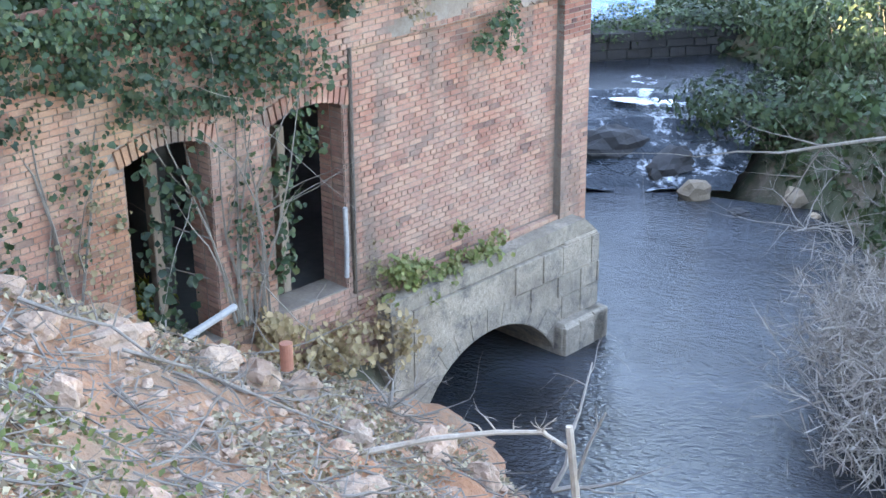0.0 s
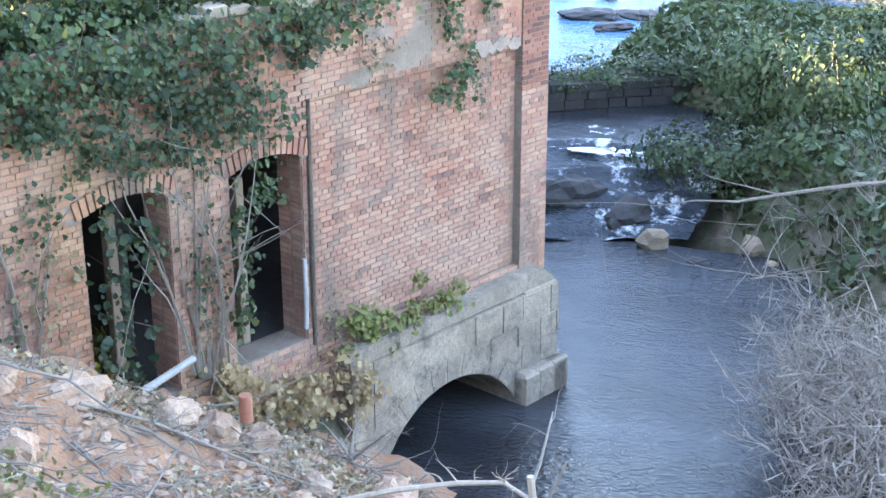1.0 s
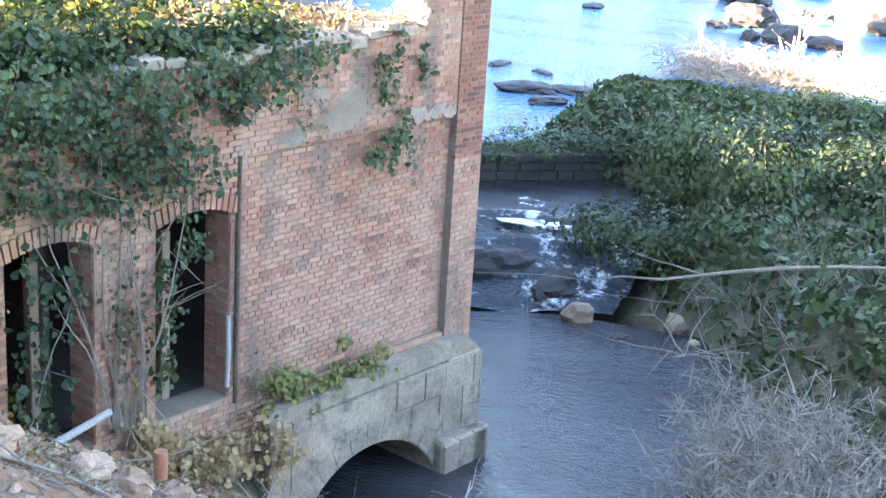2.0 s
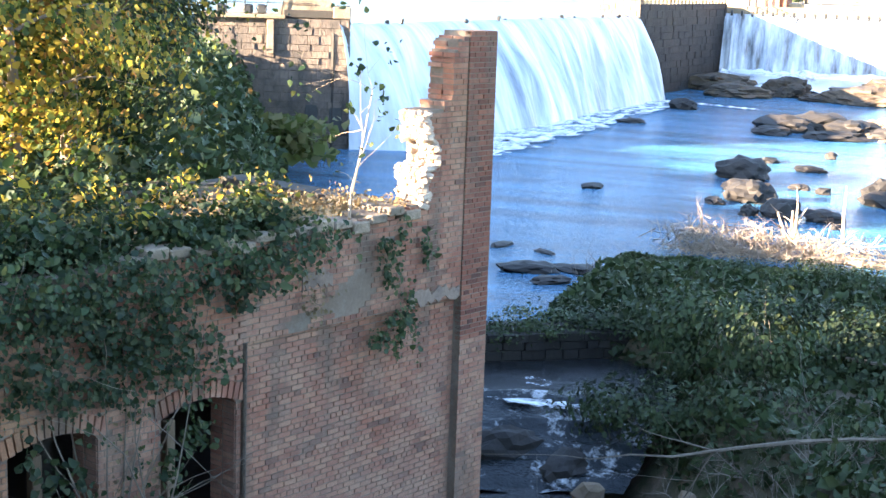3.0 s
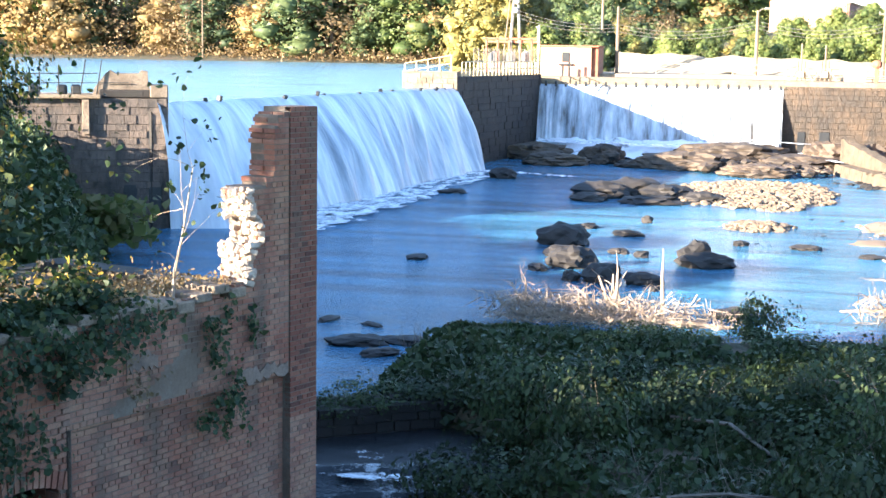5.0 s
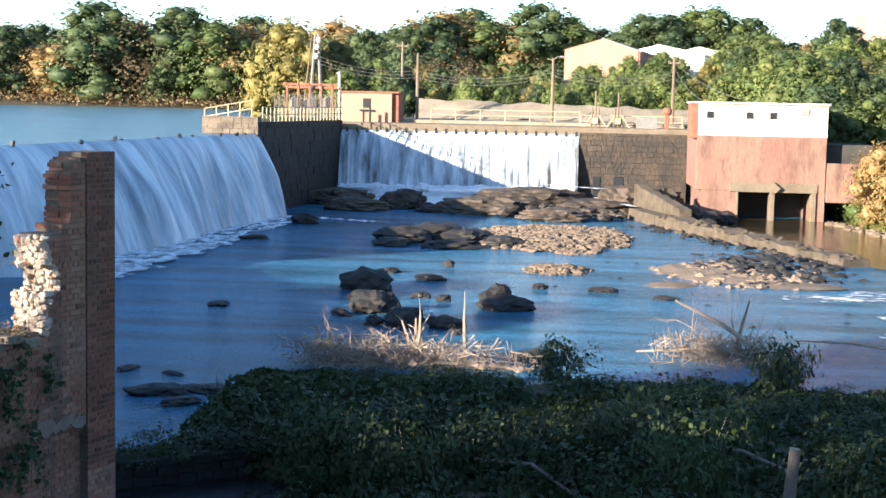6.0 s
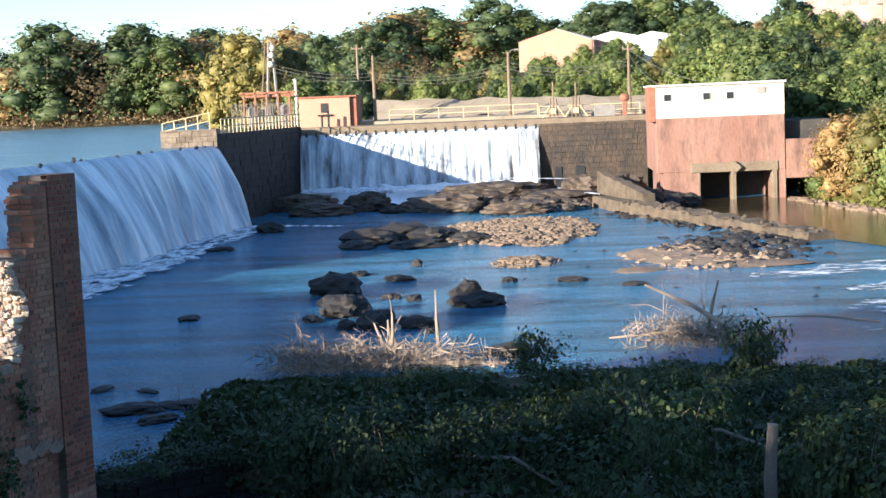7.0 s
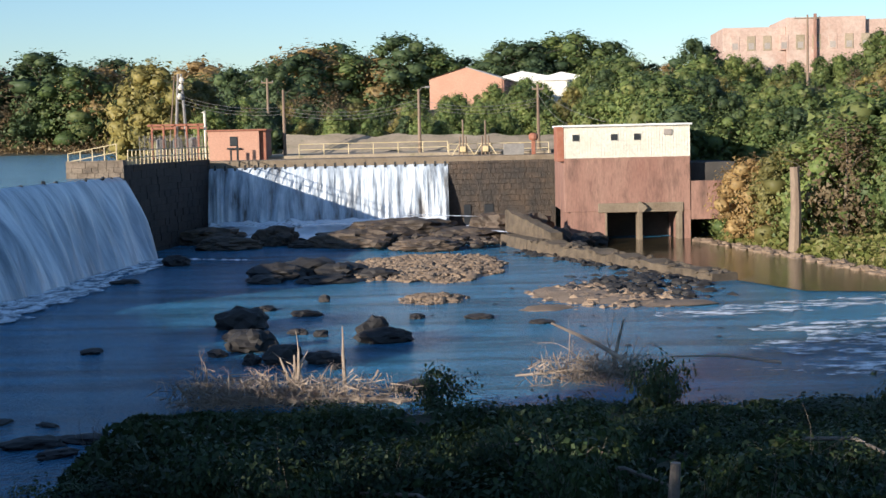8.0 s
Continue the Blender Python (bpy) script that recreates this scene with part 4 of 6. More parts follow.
part("lamp_arm", Shape().tube(((0, 0, 5.3), (0.3, -0.2, 5.6), (0.7, -0.4, 5.65)), (0.03, 0.03, 0.03), 5), M_PIPE, lamp_pole)
part("lamp_head", Shape().box(0.55, 1.0, -0.5, -0.3, 5.55, 5.72, 0.04), M_PIPE, lamp_pole, "grey lamp head")
pole(8.5, 127.3, 7.6, 13.3, 0.5, "wooden utility pole beside the powerhouse")
pole(-17.5, 150, 7.6, 15.2, 0.6, "wooden utility pole behind the gate house")
pole(44.5, 178, 14, 22.5, 1.6, "wooden utility pole with cross arms on the hill")
pole(-118, 292, 7.8, 24, 1.5, "tall pole among the far shore trees")


def wire(a, b, sag):
    a, b = Vector(a), Vector(b)
    pts = [a.lerp(b, i / 12) - Vector((0, 0, sag * 4 * (i / 12) * (1 - i / 12))) for i in range(13)]
    tagged(part("overhead_wire", Shape().tube(pts, [0.013] * 13, 4), M_PIPE, None, "thin grey overhead wire sagging between poles"), "", "wire", "overhead wires")


for k in range(3):
    wire((-13.5, 127.3, 11.2 + 0.3 * k), (-1.8, 127.3, 11.6 + 0.3 * k), 0.75)
    wire((-1.8, 127.3, 11.6 + 0.3 * k), (8.5, 127.3, 11.5 + 0.3 * k), 0.7)
    wire((-22.5, 127, 12.4 + 0.3 * k), (-13.5, 127.3, 11.2 + 0.3 * k), 0.5)
wire((8.5, 127.3, 12.5), (9.2, 107, 9.7), 0.4)
wire((8.5, 127.3, 12.9), (12.0, 107, 9.8), 0.4)

for x, h in ((1.9, 3.0), (3.8, 2.9)):
    g = thing("sluice_gate_hoist", pose(x, 124.4, 7.35), "rusty gate hoist with a tall screw stem and yellow legs", "gate hoist", "sluice hoists")
    part("stem", Shape().tube(((0, 0, 0), (0, 0, h)), (0.09, 0.08), 6), M_POLE, g)
    part("gearbox", Shape().box(-0.25, 0.25, -0.25, 0.25, 0.25, 0.75, 0.05), M_RAIL, g)
    for k in (-1, 1):
        part("leg", Shape().tube(((k * 0.25, 0, 1.6), (k * 0.3, 0, 0.4), (k * 0.35, 0, 0)), (0.07, 0.07, 0.07), 5), M_POLE, g)
        part("brace", Shape().tube(((k * 1.0, -0.3, -0.1), (k * 0.3, 0, 0.95)), (0.05, 0.05), 5), M_RAIL, g)
sign = thing("notice_board", pose(6.0, 120.6, 6.9), "large grey notice board on posts above the sluice", "sign")
part("board", Shape().box(-0.85, 0.85, -0.05, 0.05, 0.45, 1.35, 0.02), M_PIPE, sign)
for k in (-0.6, 0.6):
    part("post", Shape().box(k - 0.06, k + 0.06, 0.06, 0.16, -0.1, 1.3, 0.01), M_POLE, sign)
hy = thing("hoist_post", pose(7.6, 120.3, 6.9), "rusty red hoist post with a valve wheel", "hoist")
part("post", Shape().box(-0.16, 0.16, -0.16, 0.16, -0.4, 1.6, 0.03), M_RUST, hy)
part("valve_head", Shape().tube(((0, 0, 1.6), (0, 0, 1.75), (0, 0, 2.05), (0, 0, 2.2)), (0.3, 0.4, 0.4, 0.2), 10), M_RUST, hy)

sub = thing("substation", pose(-25.9, 127, 7.5), "small fenced substation with rusty red frames", "substation")
for i in range(5):
    part("column", Shape().box(0.9 + i * 1.0, 1.08 + i * 1.0, 0, 0.18, 0, 3.0, 0.02), M_RUST, sub)
part("beam", Shape().box(0.6, 5.5, 0, 0.18, 2.85, 3.05, 0.02), M_RUST, sub)
part("beam", Shape().box(0.6, 5.5, 1.6, 1.78, 2.6, 2.8, 0.02), M_RUST, sub)
for i in range(3):
    part("transformer", Shape().tube(((1.6 + i * 1.4, 0.9, 0), (1.6 + i * 1.4, 0.9, 0.3), (1.6 + i * 1.4, 0.9, 1.7), (1.6 + i * 1.4, 0.9, 1.9)), (0.4, 0.45, 0.45, 0.15), 12), M_PIPE, sub, "grey transformer tank")
for i in range(13):
    part("fence_post", Shape().tube(((i * 0.45, -0.6, 0), (i * 0.45, -0.6, 2.1)), (0.03, 0.03), 5), M_PIPE, sub)
mesh_wire = Shape()
for i in range(60):
    mesh_wire.box(i * 0.09, i * 0.09 + 0.012, -0.61, -0.6, 0.1, 2.1)
tagged(part("fence_wire", mesh_wire, M_PIPE, sub), "", "", "", "stuff")
tower = thing("line_tower", pose(-22.6, 128.5, 7.5), "tall two-legged power line tower with white insulators", "power tower")
for k in (-0.35, 0.3):
    part("leg", Shape().tube(((k * 1.6, 0, 0), (k, 0, 4), (k * 0.4, 0, 7.4)), (0.16, 0.14, 0.1), 6), M_PIPE, tower)
part("leg", Shape().tube(((-1.3, 0.5, 0), (-0.5, 0.2, 7.2)), (0.08, 0.06), 5), M_POLE, tower)
for i, z in enumerate((5.2, 6.0, 6.6)):
    part("insulator", Shape().tube(((0.1 * i, -0.25, z), (0.1 * i, -0.25, z + 0.2), (0.1 * i, -0.25, z + 0.5)), (0.14, 0.26, 0.12), 8), M_STEEL, tower)
part("vent_pipe", Shape().tube(((2.1, -0.3, 0), (2.1, -0.3, 3.9), (2.0, -0.3, 4.1)), (0.12, 0.12, 0.2), 8), M_STEEL, tower, "white vent pipe")

# ---- buildings on the hill ----
wh = thing("warehouse", pose(-1.4, 210, 0, 0, 0, -10), "tan gabled warehouse with brown and white roofs", "warehouse")
s = Shape().prism([(0, 9), (10.4, 9), (10.4, 16.9), (5.3, 18.5), (0, 17.0)], 0, 0.3)
part("gable", s, M_ORANGE, wh, "tan rendered gable wall")
part("side", Shape().box(10.41, 10.7, 0.1, 26, 9, 16.6), M_PHBRICK, wh)
s = Shape()
s.add([(10.9, -0.3, 16.75), (5.3, -0.3, 18.6), (5.3, 26, 18.6), (10.9, 26, 16.75), (10.9, -0.3, 16.6), (5.3, -0.3, 18.45), (-0.3, -0.3, 16.95), (-0.3, 26, 16.95)], [(0, 1, 2, 3), (0, 4, 5, 1), (1, 6, 7, 2)])
part("roof", s, M_ROOF, wh, "brown sheet roof")
for k in (0, 1, 2):
    w2 = thing("long_shed", pose(9.5 + k * 6.5, 222 + 8 * k, 0, 0, 0, -10), "long white-roofed shed behind trees", "shed", "white sheds")
    part("wall_shell", Shape().box(0.3, 9.7, 0.3, 20, 8, 16.9), M_STEEL, w2)
    part("roof", Shape().prism([(0, 16.8), (10, 16.8), (10, 16.9), (3, 18.3 + 0.1 * k), (0, 17.6)], 0, 20.5), M_WHITEROOF, w2, "white sheet roof")
mill = thing("brick_mill", pose(36.6, 190, 0, 0, 0, -4), "long pale red brick mill on the hill", "factory")
s = Shape()
s.box(0, 8, 0, 14, 10, 21.9, 0.05)
s.box(8.01, 18, -0.4, 14, 10, 23.0, 0.05)
s.box(18.01, 30, 0.2, 14, 10, 22.6, 0.05)
part("wall_shell", s, M_PALEBRICK, mill, "sun-bleached red brick walls")
for i in range(9):
    for z in (14.5, 18.9):
        x = 1.0 + i * 2.05
        w = part("window", Shape().box(x, x + 1.1, -0.45 if x > 7 else -0.05, 0.3, z, z + 1.9, 0.03), M_SAND if (i + int(z)) % 3 else M_PALEBRICK, mill, "boarded window")
        part("pane", Shape().box(x + 0.2, x + 0.9, -0.47 if x > 7 else -0.07, 0.2, z + 0.2, z + 1.0), M_ROOF, w, "grey window pane")
part("chimney", Shape().box(11.4, 11.75, -0.9, -0.5, 10, 23.4, 0.02), M_PHBRICK, mill, "dark brick stack")

# ---- abutment at the near end of the dam ----
ab = masonry("dam_abutment", "dark stone abutment with an iron-railed top", "abutment", pose(-32.5, 58.0, 0, 0, 0, 24), 6.9, 0.4, 7.0, 3.0, 0.34, 0.6, M_ABUT, 7)
s = Shape()
s.box(3.9, 6.9, 0.0, 2.9, 7.0, 7.35, 0.04)
part("cap", s, M_DARKSTONE, ab)
s = Shape()
s.prism([(3.6, 7.0), (6.1, 7.0), (6.0, 8.15), (5.75, 8.2), (5.6, 8.05), (4.6, 8.05), (4.4, 8.2), (4.2, 8.05), (3.7, 7.4)], 0.2, 1.6)
s.box(6.1, 6.9, -0.08, 2.4, 7.0, 7.55, 0.05)
part("parapet", s, M_STONE, ab, "stepped grey stone parapet")
part("slab", Shape().box(0, 4.0, -0.35, 2.6, 6.95, 7.12, 0.03), M_CONCRETE, ab, "concrete slab edge")
for x in (0.4, 1.4, 2.2, 3.1, 3.8):
    part("rail_post", Shape().tube(((x, 0.1, 7.1), (x + (0.25 if x > 3 else 0), 0.1, 8.6 + 0.2 * math.sin(x * 5))), (0.03, 0.03), 5), M_BLACK, ab)
part("rail", Shape().tube(((0.2, 0.1, 8.0), (3.9, 0.1, 8.05)), (0.025, 0.025), 5), M_BLACK, ab)
part("rail", Shape().tube(((0.2, 0.1, 7.6), (5.2, 0.1, 7.65)), (0.02, 0.02), 5), M_BLACK, ab)
for x in (0.9, 2.1, 2.7):
    part("gate_gear", Shape().box(x, x + 0.45, 0.2, 0.6, 7.1, 7.55, 0.08), M_BLACK, ab, "rusted gate gear")
# Culvert openings are black boxes that give only their inner shade.
for x, z in ((4.9, 2.0), (6.0, 1.9)):
    part("culvert", Shape().box(x, x + 0.6, -0.06, 0.3, z, z + 1.2, 0.05), M_BLACK, ab, "dark box for the shade in a culvert mouth")
part("pilaster", Shape().box(3.2, 3.5, -0.25, 0.1, 5.4, 6.95, 0.02), M_STONE, ab)

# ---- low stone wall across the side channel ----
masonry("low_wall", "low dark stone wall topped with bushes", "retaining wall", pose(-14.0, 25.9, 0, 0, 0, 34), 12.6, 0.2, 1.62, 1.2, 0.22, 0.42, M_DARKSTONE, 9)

# ---- spit and stone bars ----


def training_wall(pts, half, label):
    s = Shape()
    for (xa, ya, za), (xb, yb, zb) in zip(pts, pts[1:]):
        d = Vector((xb - xa, yb - ya, 0)).normalized()
        n = Vector((-d.y, d.x, 0)) * half
        v = []
        for q, zt in ((Vector((xa, ya, 0)), za), (Vector((xb, yb, 0)), zb)):
            for k in (-1, 1):
                v += [q + n * k * 1.2 + Vector((0, 0, 0.5)), q + n * k + Vector((0, 0, zt))]
        s.add(v, [(1, 3, 7, 5), (0, 1, 5, 4), (2, 6, 7, 3), (0, 2, 3, 1), (4, 5, 7, 6)])
    structure("wall_training", s, M_SPIT, label, "wall")


training_wall([(5.0 + 2.6 * u, 107 - 9.5 * u, 3.55 - 1.1 * u + 0.16 * noise.noise(Vector((u * 9, 1, 4)))) for u in [i / 30 for i in range(31)]], 0.4, "pale concrete training wall stepping down to the river")
training_wall([(4.9, 105, 1.95)] + [(6.4 + 8.3 * u, 98.5 - 22.3 * u, 1.95 - 0.35 * u + 0.26 * noise.noise(Vector((u * 14, 2, 7)))) for u in [i / 44 for i in range(45)]], 0.75, "low crumbling concrete spit reaching into the river")
# These boulders bring their shade along in the rock colour.
ROCKS = [rock_shape(i, 0.33, 0.55, 2).mesh("boulder", M_ROCK) for i in range(6)]
LEDGE = [rock_shape(i + 40, 0.3, 0.5, 3).mesh("ledge_rock", M_LEDGE) for i in range(3)]
PALE = [rock_shape(i + 20, 0.35, 0.6, 1).mesh("stone", M_PALEROCK) for i in range(4)]


def boulder(x, y, z, w, d, h, k, label="dark wet river boulder", material=None, turn=0):
    ob = new("boulder", (ROCKS if material is None else PALE)[k % (6 if material is None else 4)])
    ob.matrix_basis = pose(x, y, z, 0, 0, turn) @ Matrix.Diagonal((w, d, h / 0.45, 1))
    return tagged(ob, label, "rock", "river boulders")


for i, (x, y, w, d, h) in enumerate((
        (-8.4, 61.2, 2.1, 1.6, 0.95), (-7.3, 54.8, 1.6, 1.3, 0.85), (-5.75, 51.6, 1.2, 1.0, 0.7), (-8.4, 53.6, 0.85, 0.6, 0.3), (-4.3, 51.4, 1.25, 0.7, 0.45), (-2.35, 56.4, 2.0, 1.2, 0.6), (-2.7, 57.0, 1.2, 0.9, 0.95),
        (-6.0, 59.2, 0.75, 0.6, 0.28), (-4.97, 58.4, 0.55, 0.5, 0.3), (-8.3, 67.6, 1.1, 0.8, 0.28), (-6.2, 65.2, 1.3, 0.7, 0.3), (-5.8, 70.6, 0.5, 0.4, 0.4), (-6.9, 51.5, 0.6, 0.5, 0.4), (-3.75, 50.2, 0.65, 0.4, 0.2),
        (-8.0, 57.6, 1.3, 1.0, 0.5), (-3.0, 63.0, 0.6, 0.5, 0.25), (-1.2, 63.5, 0.7, 0.5, 0.25),
        (-13.4, 55.2, 1.1, 0.7, 0.22), (-10.9, 38.3, 1.5, 1.1, 0.28), (-9.7, 38.8, 1.5, 0.9, 0.22), (-10.0, 37.0, 1.0, 0.7, 0.22), (-12.8, 41.5, 1.0, 0.5, 0.15), (-11.3, 41.0, 0.8, 0.4, 0.12),
        (-9.5, 83, 3.0, 2.4, 0.9), (-7.8, 85, 3.6, 3.0, 1.0), (-6.0, 84, 2.8, 2.5, 0.8), (-9.8, 80.5, 1.8, 1.4, 0.5), (-6.4, 80, 3.0, 1.8, 0.5), (-3.6, 82, 2.0, 1.6, 0.6),
        (-17.0, 93.0, 1.6, 1.2, 0.7), (-17.8, 82.0, 1.5, 1.0, 0.3), (-12.5, 109, 3.0, 2.6, 1.6), (-9.5, 106, 2.6, 2.0, 0.7), (-15.5, 106, 4.0, 3.0, 1.0), (-18, 112, 5.0, 4.0, 1.4),
        (-3.0, 112, 7.5, 5.5, 1.9), (2.2, 108, 5.5, 5.0, 1.2), (-6.5, 106, 6.0, 4.0, 1.4), (-1.0, 101, 4.0, 3.0, 1.0), (4.0, 111, 4.0, 3.5, 2.0), (6.5, 108, 3, 3, 2.2), (1.5, 63.0, 1.2, 0.8, 0.25), (4.0, 61.0, 1.0, 0.6, 0.2), (-1.0, 45.6, 1.3, 0.9, 0.35))):
    ob = boulder(x, y, RIVER - 0.04, w * 1.12, d * 1.1, h * 1.05, i, turn=i * 47 if w < 1.2 else i * 13 % 40 - 20)
    if y > 98:
        ob.data = LEDGE[i % 3]
for i, (x, y, w, h) in enumerate(((8.2, 103, 2.2, 1.3), (9.6, 101, 1.8, 1.0), (7.6, 100.5, 1.6, 1.1), (10.8, 102.5, 1.5, 0.9), (9.0, 97.5, 1.4, 0.7))):
    boulder(x, y, RIVER, w, w, h, i, "dark tumbled rock behind the training wall", turn=i * 70)
for x, y, w, d, turn in ((7.4, 71, 6.5, 8, 20), (-0.6, 88, 8.0, 16, 10), (10.5, 67, 5, 3, 0), (4.6, 66, 3, 2, 30)):
    ob = boulder(x, y, RIVER - 0.14, w, d, 0.26, int(x + 20), "low tan sand and gravel bar in the river", 1, turn)
    tagged(ob, "", "gravel bar", "gravel bars")
boulder(-5.7, 24.5, -0.03, 0.6, 0.45, 0.36, 2, "rounded tan boulder at the stream edge", 1, 30)
boulder(-4.0, 24.75, -0.02, 0.42, 0.36, 0.34, 1, "pale angular stone at the stream edge", 1, 10)
boulder(-4.8, 24.0, -0.02, 0.4, 0.25, 0.1, 3, "dark flat stone in the stream")
boulder(-3.55, 24.3, -0.02, 0.2, 0.16, 0.1, 0, "small pale stone in the stream", 1)
boulder(-7.6, 25.6, 0.1, 1.5, 0.8, 0.7, 4, "dark rock ledge at the cascade", None, 30)
boulder(-6.4, 25.4, 0.0, 1.2, 0.7, 0.6, 1, "dark rock ledge at the cascade", None, 60)


def rubble(name, label, n, seed, place, size, material, level=0):
    """Loose stones too many to count, in one mesh."""
    rng = random.Random(seed)
    forms = [rock_shape(90 + i, 0.45, 0.55, level) for i in range(5)]
    s = Shape()
    for i in range(n):
        x, y, z = place(rng)
        r = size * rng.uniform(0.45, 1.5)
        m = Matrix.Translation((x, y, z)) @ Matrix.Rotation(rng.uniform(0, 6.3), 4, "Z") @ Matrix.Diagonal((r, r * rng.uniform(0.5, 1), r * rng.uniform(0.6, 1.1), 1))
        f = rng.choice(forms)
        s.add([m @ Vector(v) for v in f.v], f.f)
    return tagged(part(name, s, material, None, label), "", "stones", "", "stuff")


def bar_place(x0, x1, y0, y1, z):
    def at(r):
        while True:
            u, v = r.uniform(-1, 1), r.uniform(-1, 1)
            lump = noise.noise(Vector((x0 + u * 3.1, y0 + v * 2.3, 5))) * 0.55
            if u * u + v * v < 0.75 + lump:
                return x0 + (x1 - x0) * (u + 1) / 2, y0 + (y1 - y0) * (v + 1) / 2, z + 0.3 * max(0.0, 1 - u * u - v * v)
    return at


rubble("stone_bar", "bar of pale broken stones in the river", 2300, 1, bar_place(-6.2, 4.6, 77, 98, RIVER - 0.12), 0.40, M_PALEROCK)
rubble("stone_bar", "small bar of pale stones in the river", 300, 2, bar_place(-2.6, 1.6, 68, 73.5, RIVER - 0.2), 0.34, M_PALEROCK)
rubble("stone_bar", "flat ledge of pale and dark stones", 700, 3, bar_place(3.0, 13.0, 63, 79, RIVER - 0.34), 0.5, M_PALEROCK)
rubble("stone_bar", "dark stones along the training wall", 300, 4, bar_place(5.0, 15.0, 64, 84, RIVER - 0.3), 0.6, M_ROCK)
rubble("shore_stones", "pale stones along the far shore", 260, 5, lambda r: (lambda y: (20.0 + (100 - y) * 0.2 - 0.9 + r.uniform(-0.6, 0.8), y, RIVER - 0.05))(r.uniform(70, 105)), 0.6, M_PALEROCK)
rubble("ledge_stones", "tumbled rocks below the far weir", 170, 6, bar_place(-7, 6, 99, 113, RIVER + 0.05), 0.9, M_LEDGE)
rubble("shallow_stones", "scattered stones in the shallow river", 200, 7, lambda r: (r.uniform(-1, 34), r.uniform(50, 76), RIVER - 0.12), 0.3, M_ROCK)

def spit_place(r):
    u, k = r.random(), r.uniform(-1.5, 1.5)
    top = 1.85 - 0.35 * u if abs(k) < 0.8 else RIVER - 0.05
    return 6.4 + 8.3 * u + k * 0.9, 98.5 - 22.3 * u + k * 0.34, top


rubble("spit_stones", "tan and grey stones along the crumbling spit", 330, 17, spit_place, 0.42, M_SPIT)
rubble("spit_stones", "dark wet stones at the foot of the spit", 160, 18, lambda r: (lambda q: (q[0] - 1.2, q[1] - 0.6, RIVER - 0.05))(spit_place(r)), 0.5, M_ROCK)

# ---- trees ----


def tree(name, label, m, tall, wide, seed, leaf_material, clumps=60, leaves=45, size=0.5, group="", low=0.25, category="tree"):
    rng = np.random.default_rng(seed)
    t = thing(name, m, label, category, group)
    s = Shape()
    s.tube([(0, 0, -0.6), (0.1, 0, tall * 0.3), (-0.1, 0.1, tall * 0.6), (0, 0, tall * 0.9)], [tall * 0.022, tall * 0.018, tall * 0.011, tall * 0.003], 7)
    for i in range(7):
        a = i * 2.4
        bough(s, (0, 0, tall * (0.3 + 0.07 * i)), (math.cos(a), math.sin(a), 0.7), wide * 0.9, tall * 0.008, rng, 1, 4, 0.3, 2)
    part("trunk", s, M_BARK, t)
    pts = crown_points(seed, clumps, leaves, wide, wide, tall * low, tall, 0.15 if size < 0.2 else 0.2)
    part("crown", leaf_mesh("crown", pts, size, leaf_material, seed, 0.15, 0.35, outward(pts), size < 0.1), leaf_material, t)
    return t


